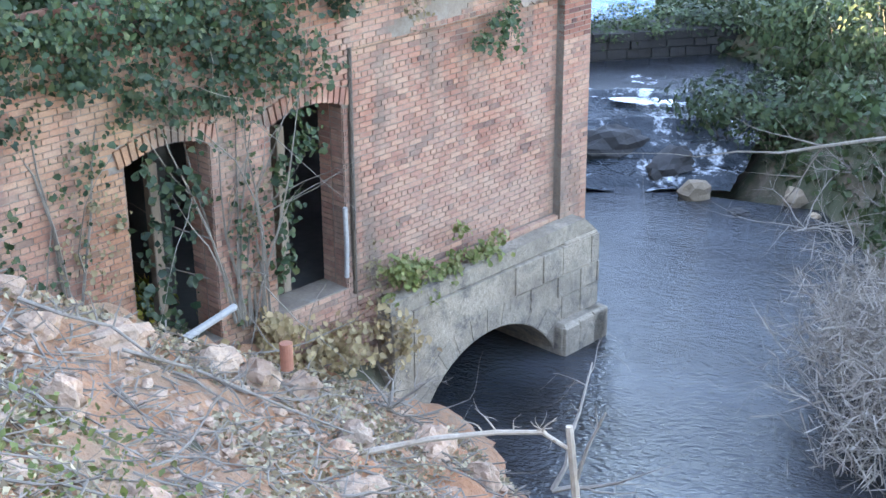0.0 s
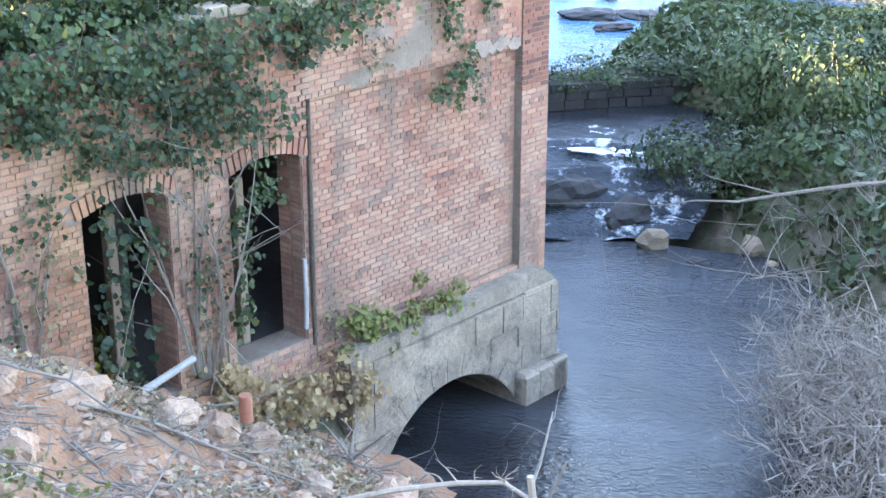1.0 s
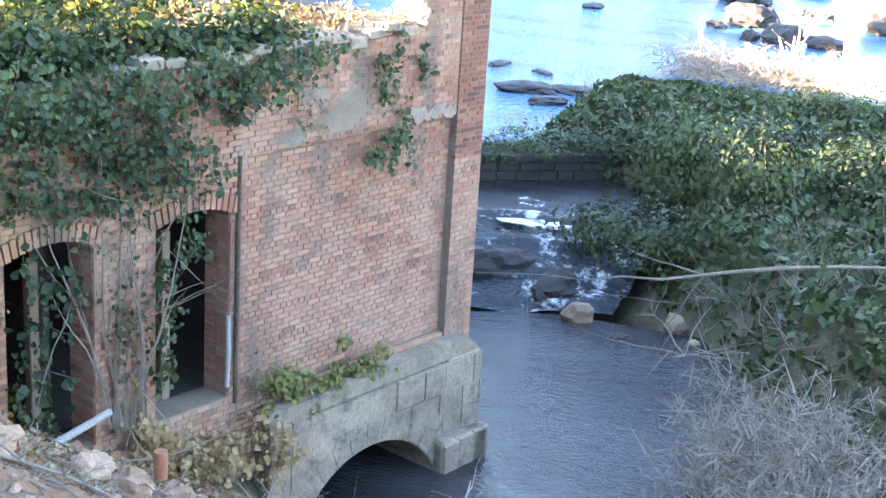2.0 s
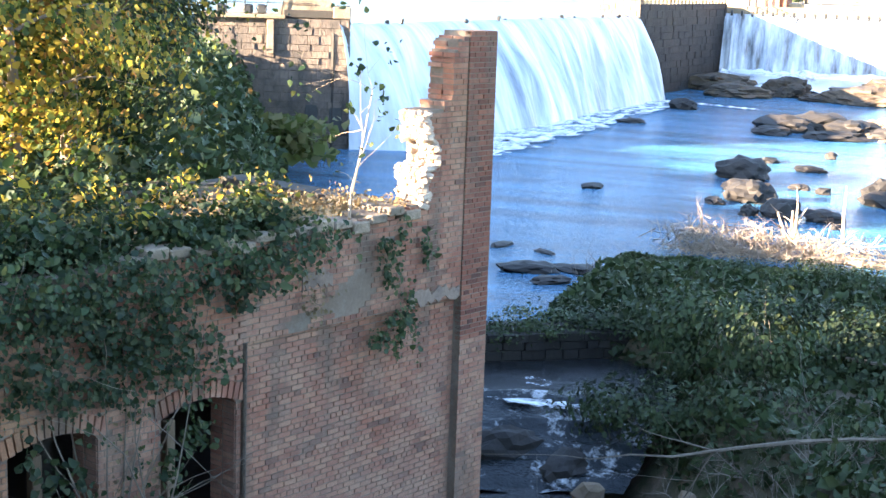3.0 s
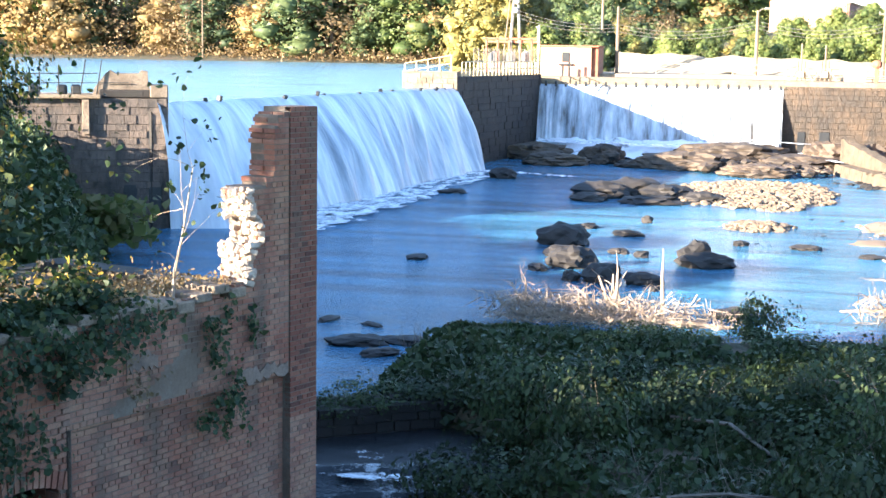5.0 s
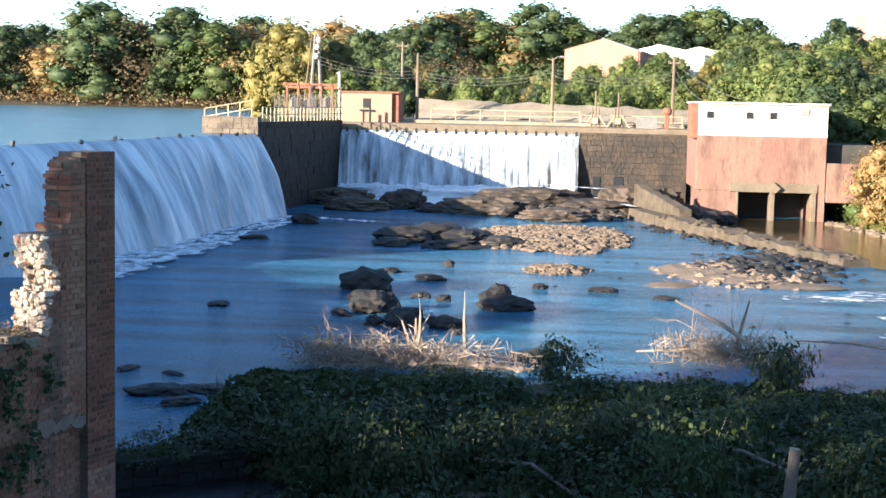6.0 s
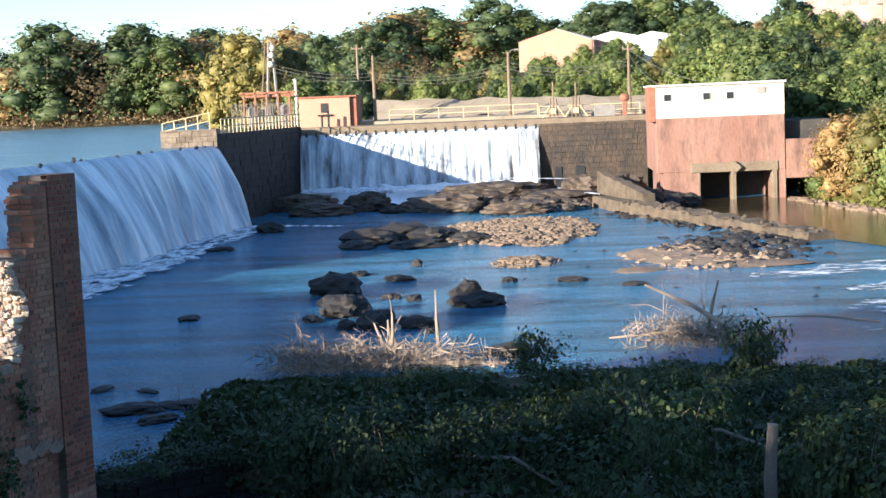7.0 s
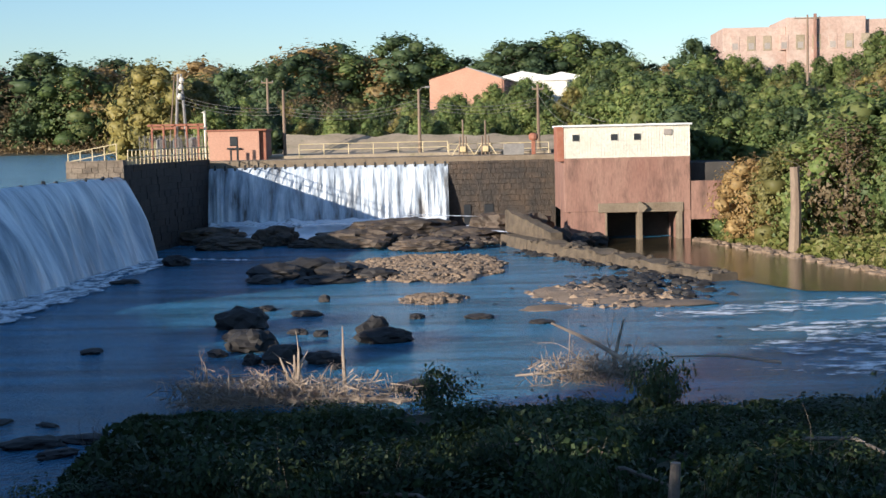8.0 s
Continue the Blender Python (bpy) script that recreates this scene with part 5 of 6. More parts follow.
def far_tree(label, tall, wide, seed, leaf_material, lumps, leaves, size):
    """A distant tree: trunk, inner masses of foliage and a coat of small single leaves."""
    rng = np.random.default_rng(seed)
    t = thing("tree", pose(-300 - 30 * (seed % 10), -200, 0), label, "tree", "trees of the far shore")
    s = Shape().tube([(0, 0, -0.6), (0.1, 0, tall * 0.3), (-0.1, 0.1, tall * 0.6), (0, 0, tall * 0.85)], [tall * 0.02, tall * 0.016, tall * 0.01, tall * 0.003], 5, False)
    for i in range(5):
        a = i * 2.4
        s.tube([(0, 0, tall * (0.25 + 0.09 * i)), (math.cos(a) * wide * 0.4, math.sin(a) * wide * 0.4, tall * (0.36 + 0.1 * i)), (math.cos(a) * wide * 0.8, math.sin(a) * wide * 0.8, tall * (0.42 + 0.1 * i))], [tall * 0.008, tall * 0.005, 0.02], 3, False)
    part("trunk", s, M_BARK, t)
    pts, ways, mass = [], [], Shape()
    ball = bmesh.new()
    bmesh.ops.create_icosphere(ball, subdivisions=1, radius=1.0)
    bv = [v.co.copy() for v in ball.verts]
    bf = [[w.index for w in f.verts] for f in ball.faces]
    ball.free()
    for k in range(lumps):
        h = (k + 0.5) / lumps
        reach = wide * math.sqrt(max(0.05, 1 - (1.75 * h - 0.72) ** 2)) * rng.uniform(0.35, 0.82)
        a = k * 2.4 + rng.uniform(-0.5, 0.5)
        c = Vector((math.cos(a) * reach, math.sin(a) * reach, tall * (0.08 + 0.8 * h)))
        r = wide * rng.uniform(0.26, 0.46) * (1.1 - 0.3 * h)
        off = Vector((seed, k * 3.1, 0))
        mass.add([c + Vector((v.x, v.y, v.z * 0.85)) * r * 0.66 * (1 + 0.5 * noise.noise(v * 1.7 + off)) for v in bv], bf)
        n = int(leaves / lumps)
        d = rng.normal(size=(n, 3))
        d /= np.linalg.norm(d, axis=1)[:, None]
        out = np.array([1 + 0.5 * noise.noise(Vector(q) * 1.7 + off) for q in d])[:, None]
        pts.append(np.array(c) + d * np.array([1, 1, 0.85]) * r * out * (0.62 + 0.65 * rng.random((n, 1)) ** 0.7))
        mid = np.array(c) - np.array([0, 0, tall * 0.4])
        ways.append(0.35 * d + 0.75 * mid / np.linalg.norm(mid) + np.array([0, 0, 0.15]))
    pts, ways = np.concatenate(pts), np.concatenate(ways)
    part("crown", leaf_mesh("crown", pts, size, leaf_material, seed, 0.1, 0.4, ways, single=True, mass=None if leaf_material is M_TAN else mass), leaf_material, t)
    return t


FAR = []
for i, (mat_, tall, wide, lab) in enumerate((
        (M_DEEP, 15, 5.6, "dark green broadleaf tree"), (M_GREEN, 14, 5.5, "green broadleaf tree"), (M_YELLOW, 13, 5.4, "yellow-green autumn tree"),
        (M_BROWN, 13, 5.4, "russet autumn tree"), (M_GREEN, 10, 5.2, "low bushy green tree"), (M_DEEP, 17, 5.2, "tall dark green tree"), (M_TAN, 11, 4.6, "thin half-bare tan tree"))):
    sparse = mat_ is M_TAN
    FAR.append((far_tree(lab + " on the far shore", tall, wide, 40 + i, mat_, 16 if sparse else 28, 2600 if sparse else 4200, 0.30 if sparse else 0.40), tall))


def plant(kind, x, y, z, scale, turn):
    t, tall = FAR[kind]
    ob = copy_thing(t, pose(x, y, z, 0, 0, turn))
    wide = scale * (1.4 if y > 240 else 1.0)
    ob.scale = (wide, wide, scale)


rng = random.Random(77)
# skyline: (azimuth in degrees, slope of the tree tops seen from the bank, slope that keeps buildings free)
SKYLINE = ((-45, 0.055, 0.05), (-30, 0.05, 0.05), (-26, 0.056, 0.05), (-22, 0.046, 0.05), (-20, 0.060, 0.05), (-16.7, 0.063, 0.05), (-12.6, 0.055, 0.05), (-10, 0.053, 0.04), (-8.3, 0.051, 0.035), (-6.1, 0.048, 0.03), (-4.4, 0.066, 0.03), (-3.1, 0.056, 0.028),
           (-1.75, 0.069, 0.026), (-0.4, 0.065, 0.026), (1.3, 0.051, 0.029), (2.4, 0.067, 0.033), (4, 0.075, 0.036), (6, 0.068, 0.043), (6.7, 0.06, 0.05), (7.7, 0.074, 0.058), (10.3, 0.0735, 0.058), (11, 0.073, 0.045), (15.5, 0.073, 0.044), (17, 0.073, 0.066), (40, 0.08, 0.07))


def skyline(x, y, low):
    az = math.degrees(math.atan2(x, y))
    for p, q in zip(SKYLINE, SKYLINE[1:]):
        if p[0] <= az <= q[0]:
            u = (az - p[0]) / (q[0] - p[0])
            k = 2 if low else 1
            return p[k] + (q[k] - p[k]) * u
    return 0.05


def plant_under(kind, x, y, low, share):
    """A tree whose top stays a share of the way up to the skyline."""
    ground_z = height(x, y) - 0.4
    top = 9.2 + math.hypot(x, y) * skyline(x, y, low) * share
    plant(kind, x, y, ground_z, max(0.16, min(1.75, (top - ground_z) / (FAR[kind][1] * 0.95))), rng.uniform(0, 360))


# far shore of the pond
for i in range(38):
    plant_under(rng.choice((0, 1, 2, 3, 6, 0, 6, 3, 3)), -215 + i * 5.6 + rng.uniform(-3, 3), 303 + rng.uniform(-3, 6), False, rng.choice((0.35, 0.55, 0.75, 0.9, 1.02)))
for i in range(34):
    plant_under(rng.choice((0, 5, 0, 1)), -225 + i * 6.3 + rng.uniform(-2, 2), 322 + rng.uniform(-5, 12), False, rng.uniform(0.62, 1.04))
# behind the warehouses and along the ridge
for i in range(36):
    x = -42 + i * 3.6 + rng.uniform(-1.5, 1.5)
    plant_under(rng.choice((0, 1, 3, 5, 0, 1)), x, 250 + rng.uniform(-4, 10), False, rng.uniform(0.72, 1.04) if not 32 < x < 75 else 0.6)
# slope in front of the buildings
for i in range(66):
    x = -22 + (i % 22) * 2.9 + rng.uniform(-1.2, 1.2)
    plant_under(rng.choice((4, 4, 1, 0, 2, 4)), x, 147 + (i // 22) * 13 + rng.uniform(-3, 3), True, rng.uniform(0.3, 0.6) + 0.18 * (i // 22))
for x, y, k, sc in ((-29.5, 150, 2, 0.85), (-25.5, 156, 2, 0.7), (-20, 152, 6, 0.5), (-33, 160, 6, 0.6), (-12, 168, 6, 0.6), (-16, 172, 6, 0.6), (-22, 200, 5, 0.75), (-30, 215, 0, 0.9), (-40, 250, 3, 1.0), (-50, 270, 0, 1.1)):
    plant(k, x, y, height(x, y) - 0.5, sc, x * 31)
# right shore
for i in range(64):
    y = 94 + (i % 20) * 4.0 + rng.uniform(-2, 2)
    x = 20 + max(0, (100 - y) * 0.2) + 6 + (i // 20) * 6 + rng.uniform(-2, 3) + (5.5 if y > 104 else 1.5)
    plant_under(rng.choice((0, 1, 2, 1, 4, 3, 6, 1)), x, y, True, rng.uniform(0.1, 0.6) + 0.1 * (i // 20))

for i in range(13):
    plant_under(rng.choice((0, 1, 4)), 31 + i * 2.6, 181 + rng.uniform(-2, 2), True, rng.uniform(0.92, 1.06))
for i in range(9):
    plant_under(rng.choice((4, 1, 4)), -6 + i * 3.4 + rng.uniform(-1, 1), 194 + rng.uniform(-6, 3), True, rng.uniform(0.85, 1.05))
for i in range(9):
    x, y = 22.6 + i * 1.1, 108 + (i % 3) * 2.2
    plant(4 if i % 2 else 1, x, y, height(x, y) - 0.6, rng.uniform(0.24, 0.36), i * 50)
for i in range(14):
    x, y = 19.0 + (i % 7) * 1.9 + rng.uniform(-0.5, 0.5), 117.0 + (i // 7) * 6
    plant_under(rng.choice((1, 4, 0)), x, y, True, rng.uniform(0.1, 0.35) + 0.3 * (i // 7))
for x, y, k, sc in ((21.4, 101, 3, 0.5), (23.2, 99, 2, 0.55), (24.6, 97, 1, 0.6), (26.2, 95, 6, 0.8), (22.6, 104, 4, 0.5), (21.0, 106.5, 4, 0.34), (20.6, 110, 0, 0.3)):
    plant(k, x, y, height(x, y) - 0.5, sc, x * 50)
# near wooded terrace behind the ruin
NEAR = []
for i, (x, y, tall, wide, mt, lab) in enumerate((
        (-13.4, 19.8, 6.8, 2.5, M_AUTUMN, "autumn tree with yellow and brown leaves"), (-14.8, 16.8, 7.5, 2.6, M_AUTUMN, "vine-covered autumn tree"), (-12.4, 17.0, 5.0, 1.9, M_AUTUMN, "young autumn tree"),
        (-16.5, 22.5, 8.5, 3.2, M_AUTUMN, "tall vine-covered tree"), (-15.6, 24.4, 4.6, 2.0, M_IVY, "ivy-covered tree"), (-10.6, 12.2, 1.6, 1.5, M_AUTUMN, "low leafy thicket"), (-18.5, 20.0, 8.0, 2.8, M_AUTUMN, "tall autumn tree"),
        # the last one stands out of view and is there to shade the island
        (-17.5, 23.0, 7.5, 2.4, M_GREEN, "broadleaf tree on the terrace"), (-23, 36, 3.2, 1.8, M_GREEN, "low broadleaf tree on the terrace"), (-27, 44, 3.2, 1.9, M_GREEN, "low broadleaf tree on the terrace"), (-21.5, 18, 10, 3.8, M_GREEN, "broadleaf tree on the terrace"))):
    tree("tree", lab + " above the ruin", pose(x, y, height(x, y) if i > 2 else 5.6), tall, wide, 300 + i, mt, 64, 150 if i < 7 else 80, 0.085 if i < 7 else 0.24, "trees above the ruin", 0.05)
# trees added out of view to shade the ruin's top and pillar
for i, (x, y, top, wide) in enumerate(((-17.2, 3.6, 11.4, 2.3), (-15.2, 6.4, 9.6, 1.6), (-20.8, 5.6, 15.0, 2.2), (-22.5, -1.5, 13.5, 2.8))):
    gz = height(x, y)
    tree("tree", "unseen broadleaf tree added to shade the ruin", pose(x, y, gz), top - gz, wide, 340 + i, M_GREEN, 46, 60, 0.2, "trees above the ruin", 0.55 if i == 2 else 0.2)
# low tree copies out of view, added to shade the near bank
for i in range(16):
    plant(rng.choice((0, 1, 5)), -27 - (i % 4) * 4 + rng.uniform(-1, 1), -14 + (i // 4) * 5 + rng.uniform(-1, 1), 7, rng.uniform(0.28, 0.34), i * 40)

# ---- bushes ----


def bush(name, label, x, y, z, rx, ry, tall, seed, leaf_material, size=0.12, clumps=40, leaves=60, group="bushes on the island", category="bush"):
    rng_ = np.random.default_rng(seed)
    t = thing(name, pose(x, y, z), label, category, group)
    s = Shape()
    for i in range(6):
        a = i * 1.05 + seed
        bough(s, (0.1 * math.cos(a), 0.1 * math.sin(a), -0.25), (math.cos(a) * rx, math.sin(a) * ry, tall), tall * 0.8 + 0.2, 0.022, rng_, 1, 3, 0.3, 2)
    part("stem", s, M_TWIG, t)
    pts = crown_points(seed, clumps, leaves, rx, ry, tall * 0.02, tall, 0.22, 0.35)
    part("leaves", leaf_mesh("leaves", pts, size, leaf_material, seed, 0.15, 0.35, outward(pts)), leaf_material, t)
    return t


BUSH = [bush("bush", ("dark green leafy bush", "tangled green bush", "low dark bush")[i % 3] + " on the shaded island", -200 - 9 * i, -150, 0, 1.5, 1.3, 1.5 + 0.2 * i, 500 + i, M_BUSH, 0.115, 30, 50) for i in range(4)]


def put_bush(k, x, y, z, sc, turn, zs=None, free=False):
    if not free and y > 26:
        zs = max(0.1, min(zs or sc, (9.2 - (0.187 - 0.05 * noise.noise(Vector((x * 0.5, y * 0.35, 6))) - rng.uniform(-0.008, 0.012)) * math.hypot(x, y) - z) / (1.15 * (1.5 + 0.2 * (k % 4)))))
    ob = copy_thing(BUSH[k % 4], pose(x, y, z, 0, 0, turn))
    ob.scale = (sc, sc, zs or sc)


# along the low wall and across the island
for i in range(26):
    u = i / 25
    x = -12 + 22 * u
    y = 29.6 + max(0.0, min(x, -4) + 9.3) * 0.675 + (x + 9.3 if x < -9.3 else 0) * 0.675 + 0.25 * max(0, x + 4) + rng.uniform(-0.2, 0.6)
    put_bush(i, x, y, 1.3, rng.uniform(0.5, 0.8), rng.uniform(0, 360), rng.uniform(0.35, 0.55))
for i in range(125):
    y = 19.5 + 21.5 * rng.random()
    lo = -1.5 if y < 24 else (-4.0 if y < 29 else -5.5)
    x = lo + (15 - lo) * rng.random()
    if y < 26 and x < 0:
        continue
    put_bush(i, x, y, height(x, y) - 0.1, rng.uniform(0.45, 0.95), rng.uniform(0, 360), rng.uniform(0.35, 0.7) if y > 33 else rng.choice((0.4, 0.5, 0.7, 1.0, 1.15)))
put_bush(1, -5.7, 26.6, 0.6, 0.75, 40, 0.8)
put_bush(3, -4.8, 26.4, 0.6, 0.7, 140, 0.65)
put_bush(1, -3.0, 26.6, 0.7, 0.9, 10, 1.0)
put_bush(0, -0.2, 40.6, 1.3, 0.62, 60, 0.95, True)
put_bush(1, 5.7, 39.8, 1.2, 0.7, 80, 1.25, True)
put_bush(2, 11.2, 34.5, 1.2, 0.9, 20, 1.15, True)
# low growth that covers the island
cover = []
r3 = np.random.default_rng(14)
for i in range(70000):
    y = r3.uniform(18.5, 42.6)
    x = r3.uniform(-11.5, 16 if i % 3 else 3)
    hz = height(x, y)
    lump = noise.noise(Vector((x * 0.7, y * 0.7, 3)))
    if hz > 0.05 and lump > -0.22 and (RUIN_BACK @ Vector((x, y, 0))).x > 2:
        cover.append((x, y, min(hz + abs(r3.normal()) * (0.15 + 0.5 * max(0, lump)), max(hz + 0.1, 9.15 - 0.19 * math.hypot(x, y)))))
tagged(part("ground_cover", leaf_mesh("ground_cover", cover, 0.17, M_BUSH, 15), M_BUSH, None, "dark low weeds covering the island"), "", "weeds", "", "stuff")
cover = []
for i in range(22000):
    y = r3.uniform(19.5, 58)
    x = -7.8 - (y - 20) * 0.487 - r3.uniform(-0.6, 7.5)
    hz = height(x, y)
    q = RUIN_BACK @ Vector((x, y, 0))
    if hz > RIVER - 0.2 and (q.y > 5.3 or q.x > 0.7):
        cover.append((x, y, hz + abs(r3.normal()) * 0.4))
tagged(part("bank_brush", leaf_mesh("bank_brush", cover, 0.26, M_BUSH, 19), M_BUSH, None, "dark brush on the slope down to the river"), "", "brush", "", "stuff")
# brush under the trees above the ruin
cover = []
for i in range(14000):
    x, y = r3.uniform(-21, -10.5), r3.uniform(12, 25)
    q = RUIN_BACK @ Vector((x, y, 0))
    if q.y > 0.8:
        base = max(height(x, y), 5.95 if q.y < 5.4 and -13 < q.x < -1 else -1)
        cover.append((x, y, base + abs(r3.normal()) * 0.35))
tagged(part("tree_brush", leaf_mesh("tree_brush", cover, 0.12, M_IVY, 29, lobed=True), M_IVY, None, "dark leafy brush under the trees above the ruin"), "", "brush", "", "stuff")
# brush along the pond's far shore
cover = []
for i in range(18000):
    x = r3.uniform(-230, 5)
    cover.append((x, 297 + r3.normal() * 3.0, 7.0 + abs(r3.normal()) * 1.3))
tagged(part("shore_brush", leaf_mesh("shore_brush", cover, 0.5, M_TAN, 16, single=True), M_TAN, None, "tan and green brush along the far pond shore"), "", "brush", "", "stuff")
# right shore grass and shrubs
pts = []
r2 = np.random.default_rng(3)
for i in range(9000):
    y = r2.uniform(66, 106)
    x = 20.0 + (100 - y) * 0.2 + abs(r2.normal()) * 4.0 + 0.4
    pts.append((x, y, height(x, y) + r2.uniform(0, 0.35)))
tagged(part("bank_grass", leaf_mesh("bank_grass", pts, 0.4, M_GRASS, 5), M_GRASS, None, "green and yellow grass on the far shore bank"), "", "grass", "", "stuff")

# ---- driftwood, twigs, creepers ----


def snag(name, label, base, ways, length, radius, seed, material, depth=2, kids=3, category="dead branch", bend=0.35):
    r = np.random.default_rng(seed)
    s = Shape()
    for w in ways:
        bough(s, (0, 0, 0), w, length * r.uniform(0.7, 1.2), radius, r, depth, 5, bend, kids)
    return tagged(part(name, s, material, None, label, False, Matrix.Translation(base)), "", category)


for i, (x, y) in enumerate(((-7.0, 43.2), (-6.2, 43.6), (-5.4, 43.2), (-4.7, 43.4), (-3.9, 43.1))):
    snag("driftwood", "bleached driftwood tangle at the river edge", (x, y, 1.35), [(math.cos(a), math.sin(a) * 0.4, 0.25 + 0.2 * (a % 1)) for a in (0.2, 1.5, 2.9, 4.4)], 1.4, 0.036, 600 + i, M_DRIFT, 2, 3, bend=0.7)
for i in range(24):
    x, y = -7.9 + 0.31 * i + 0.2 * math.sin(i * 3.0), 43.2 + 0.5 * math.sin(i * 1.7)
    snag("driftwood", "fine bleached brush piled at the river edge", (x, y, 1.3), [(math.cos(a + i), math.sin(a + i) * 0.5, 0.35 + 0.3 * (i % 2)) for a in (0.4, 1.7, 3.0, 4.3, 5.5)], 0.9 if i < 14 else 0.5, 0.019, 680 + i, M_DRIFT, 2, 3, bend=0.8)
for i in range(6):
    snag("driftwood", "fine bleached brush around a fallen tree", (3.6 + 0.5 * i, 46.0 + 0.2 * (i % 2), 1.35), [(math.cos(a + i), math.sin(a + i) * 0.5, 0.5) for a in (0.4, 1.7, 3.0, 4.3, 5.5)], 1.0, 0.016, 700 + i, M_DRIFT, 2, 3, bend=0.7)
for i, (x, y) in enumerate(((-9.2, 37.4), (-8.6, 37.9), (-8.0, 38.6), (-7.4, 39.4))):
    snag("bare_thicket", "dark bare shrub at the island tip", (x, y, 1.15), [(math.cos(a), math.sin(a), 0.8) for a in (0.5, 1.6, 2.8, 4.0, 5.2)], 1.0, 0.014, 710 + i, M_BARK, 2, 3, "thicket")
r8 = np.random.default_rng(88)
pts = np.concatenate([r8.normal(size=(190, 3)) * (0.5, 0.35, 0.24) + (x, y, 1.62) for x, y in ((-7.6, 43.3), (-7.0, 43.5), (-6.4, 43.2), (-5.8, 43.6), (-5.2, 43.3), (-4.4, 43.4), (-3.4, 43.2), (-2.4, 43.4), (3.6, 46.0), (4.4, 46.2), (5.1, 45.9), (5.8, 46.2))])
pts[:, 2] = np.maximum(pts[:, 2], 1.25)
tagged(part("driftwood_twigs", leaf_mesh("driftwood_twigs", pts, 0.62, M_DRIFT, 89, 0.6, single=True, narrow=0.028), M_DRIFT, None, "fine bleached twigs tangled in the driftwood"), "", "twigs", "", "stuff")
reeds = [(-25.4 + 0.9 * random.gauss(0, 1), 52.0 + 0.8 * random.gauss(0, 1), 1.8 + 1.6 * random.random()) for _ in range(900)]
tagged(part("reeds", leaf_mesh("reeds", reeds, 0.42, M_GRASS, 91, -0.2), M_GRASS, None, "bright green reeds below the abutment"), "", "reeds", "", "stuff")
snag("dead_stump", "bleached splintered stump at the river edge", (-4.6, 44.0, 1.3), [(0.0, 0, 1), (0.12, 0.05, 1), (-0.15, 0.05, 1)], 1.5, 0.10, 610, M_DRIFT, 1, 3, "stump", 0.12)
snag("dead_stump", "thin bleached dead trunk at the river edge", (-3.1, 44.3, 1.3), [(0.0, 0, 1)], 2.0, 0.08, 611, M_DRIFT, 0, 1, "stump", 0.1)
s = Shape().tube(((-7.2, 43.3, 1.35), (-6, 43.1, 1.42), (-5, 43.2, 1.38), (-3.4, 43.0, 1.4), (-2, 43.3, 1.32), (-0.8, 43.2, 1.3)), (0.05, 0.09, 0.1, 0.09, 0.08, 0.04), 8)
tagged(part("drift_log", s, M_DRIFT, None, "bleached log lying along the river edge"), "", "log")
for i, (x, y) in enumerate(((4.2, 46.0), (5.0, 45.8), (5.6, 46.3))):
    snag("driftwood", "bleached dead tree top at the river edge", (x, y, 1.3), [(math.cos(a), 0.2 * math.sin(a * 3), 0.5) for a in (0.4, 1.3, 2.2, 2.9)], 1.7, 0.035, 620 + i, M_DRIFT, 2, 3, bend=0.6)
for i, (a, b, r) in enumerate((((3.4, 46.4, 3.1), (6.2, 45.6, 1.6), 0.09), ((5.6, 45.5, 3.3), (5.3, 46.2, 1.5), 0.07), ((2.2, 46.0, 1.5), (6.0, 45.8, 1.55), 0.08), ((7.0, 45.4, 2.1), (10.4, 45.0, 1.9), 0.05))):
    a, b = Vector(a), Vector(b)
    s = Shape().tube((a, a.lerp(b, 0.5) + Vector((0, 0, 0.12)), b), (r * 0.4, r * 0.8, r), 7)
    tagged(part("drift_log", s, M_DRIFT, None, "bleached fallen trunk at the river edge"), "", "log", "drift logs")
snag("dead_branch", "long grey fallen bough over the stream edge", (-2.0, 22.9, 2.1), [(-1, -0.05, -0.22), (1, 0.2, 0.1)], 3.4, 0.038, 630, M_BARK, 2, 3, bend=0.18)
for i, (x, y, z) in enumerate(((-2.0, 17.8, 0.9), (-1.5, 17.2, 0.7), (-1.2, 18.2, 1.0), (-2.2, 18.6, 0.7), (-0.8, 16.6, 0.8), (-1.8, 16.5, 0.3), (-1.0, 19.4, 1.0), (-2.4, 20.6, 0.7), (-3.4, 22.4, 0.5), (-3.0, 24.6, 0.8), (-1.6, 22.0, 1.0), (-0.9, 17.6, 0.5), (-0.5, 18.4, 0.7), (-1.4, 18.0, 0.4), (-1.9, 17.2, 0.35), (-0.4, 17.0, 0.5), (-1.2, 16.2, 0.25), (-1.7, 19.0, 0.4), (-0.7, 19.0, 0.6), (-2.2, 17.9, 0.3), (-1.5, 17.7, 0.9), (-0.9, 16.2, 0.6))):
    snag("bare_thicket", "grey bare twiggy thicket over the stream", (x, y, z), [(math.cos(a), math.sin(a), 0.55) for a in (0.3, 1.4, 2.6, 3.5, 4.4, 5.5)], 1.15, 0.014, 640 + i, M_TWIG, 2, 4, "thicket")

r7 = np.random.default_rng(67)
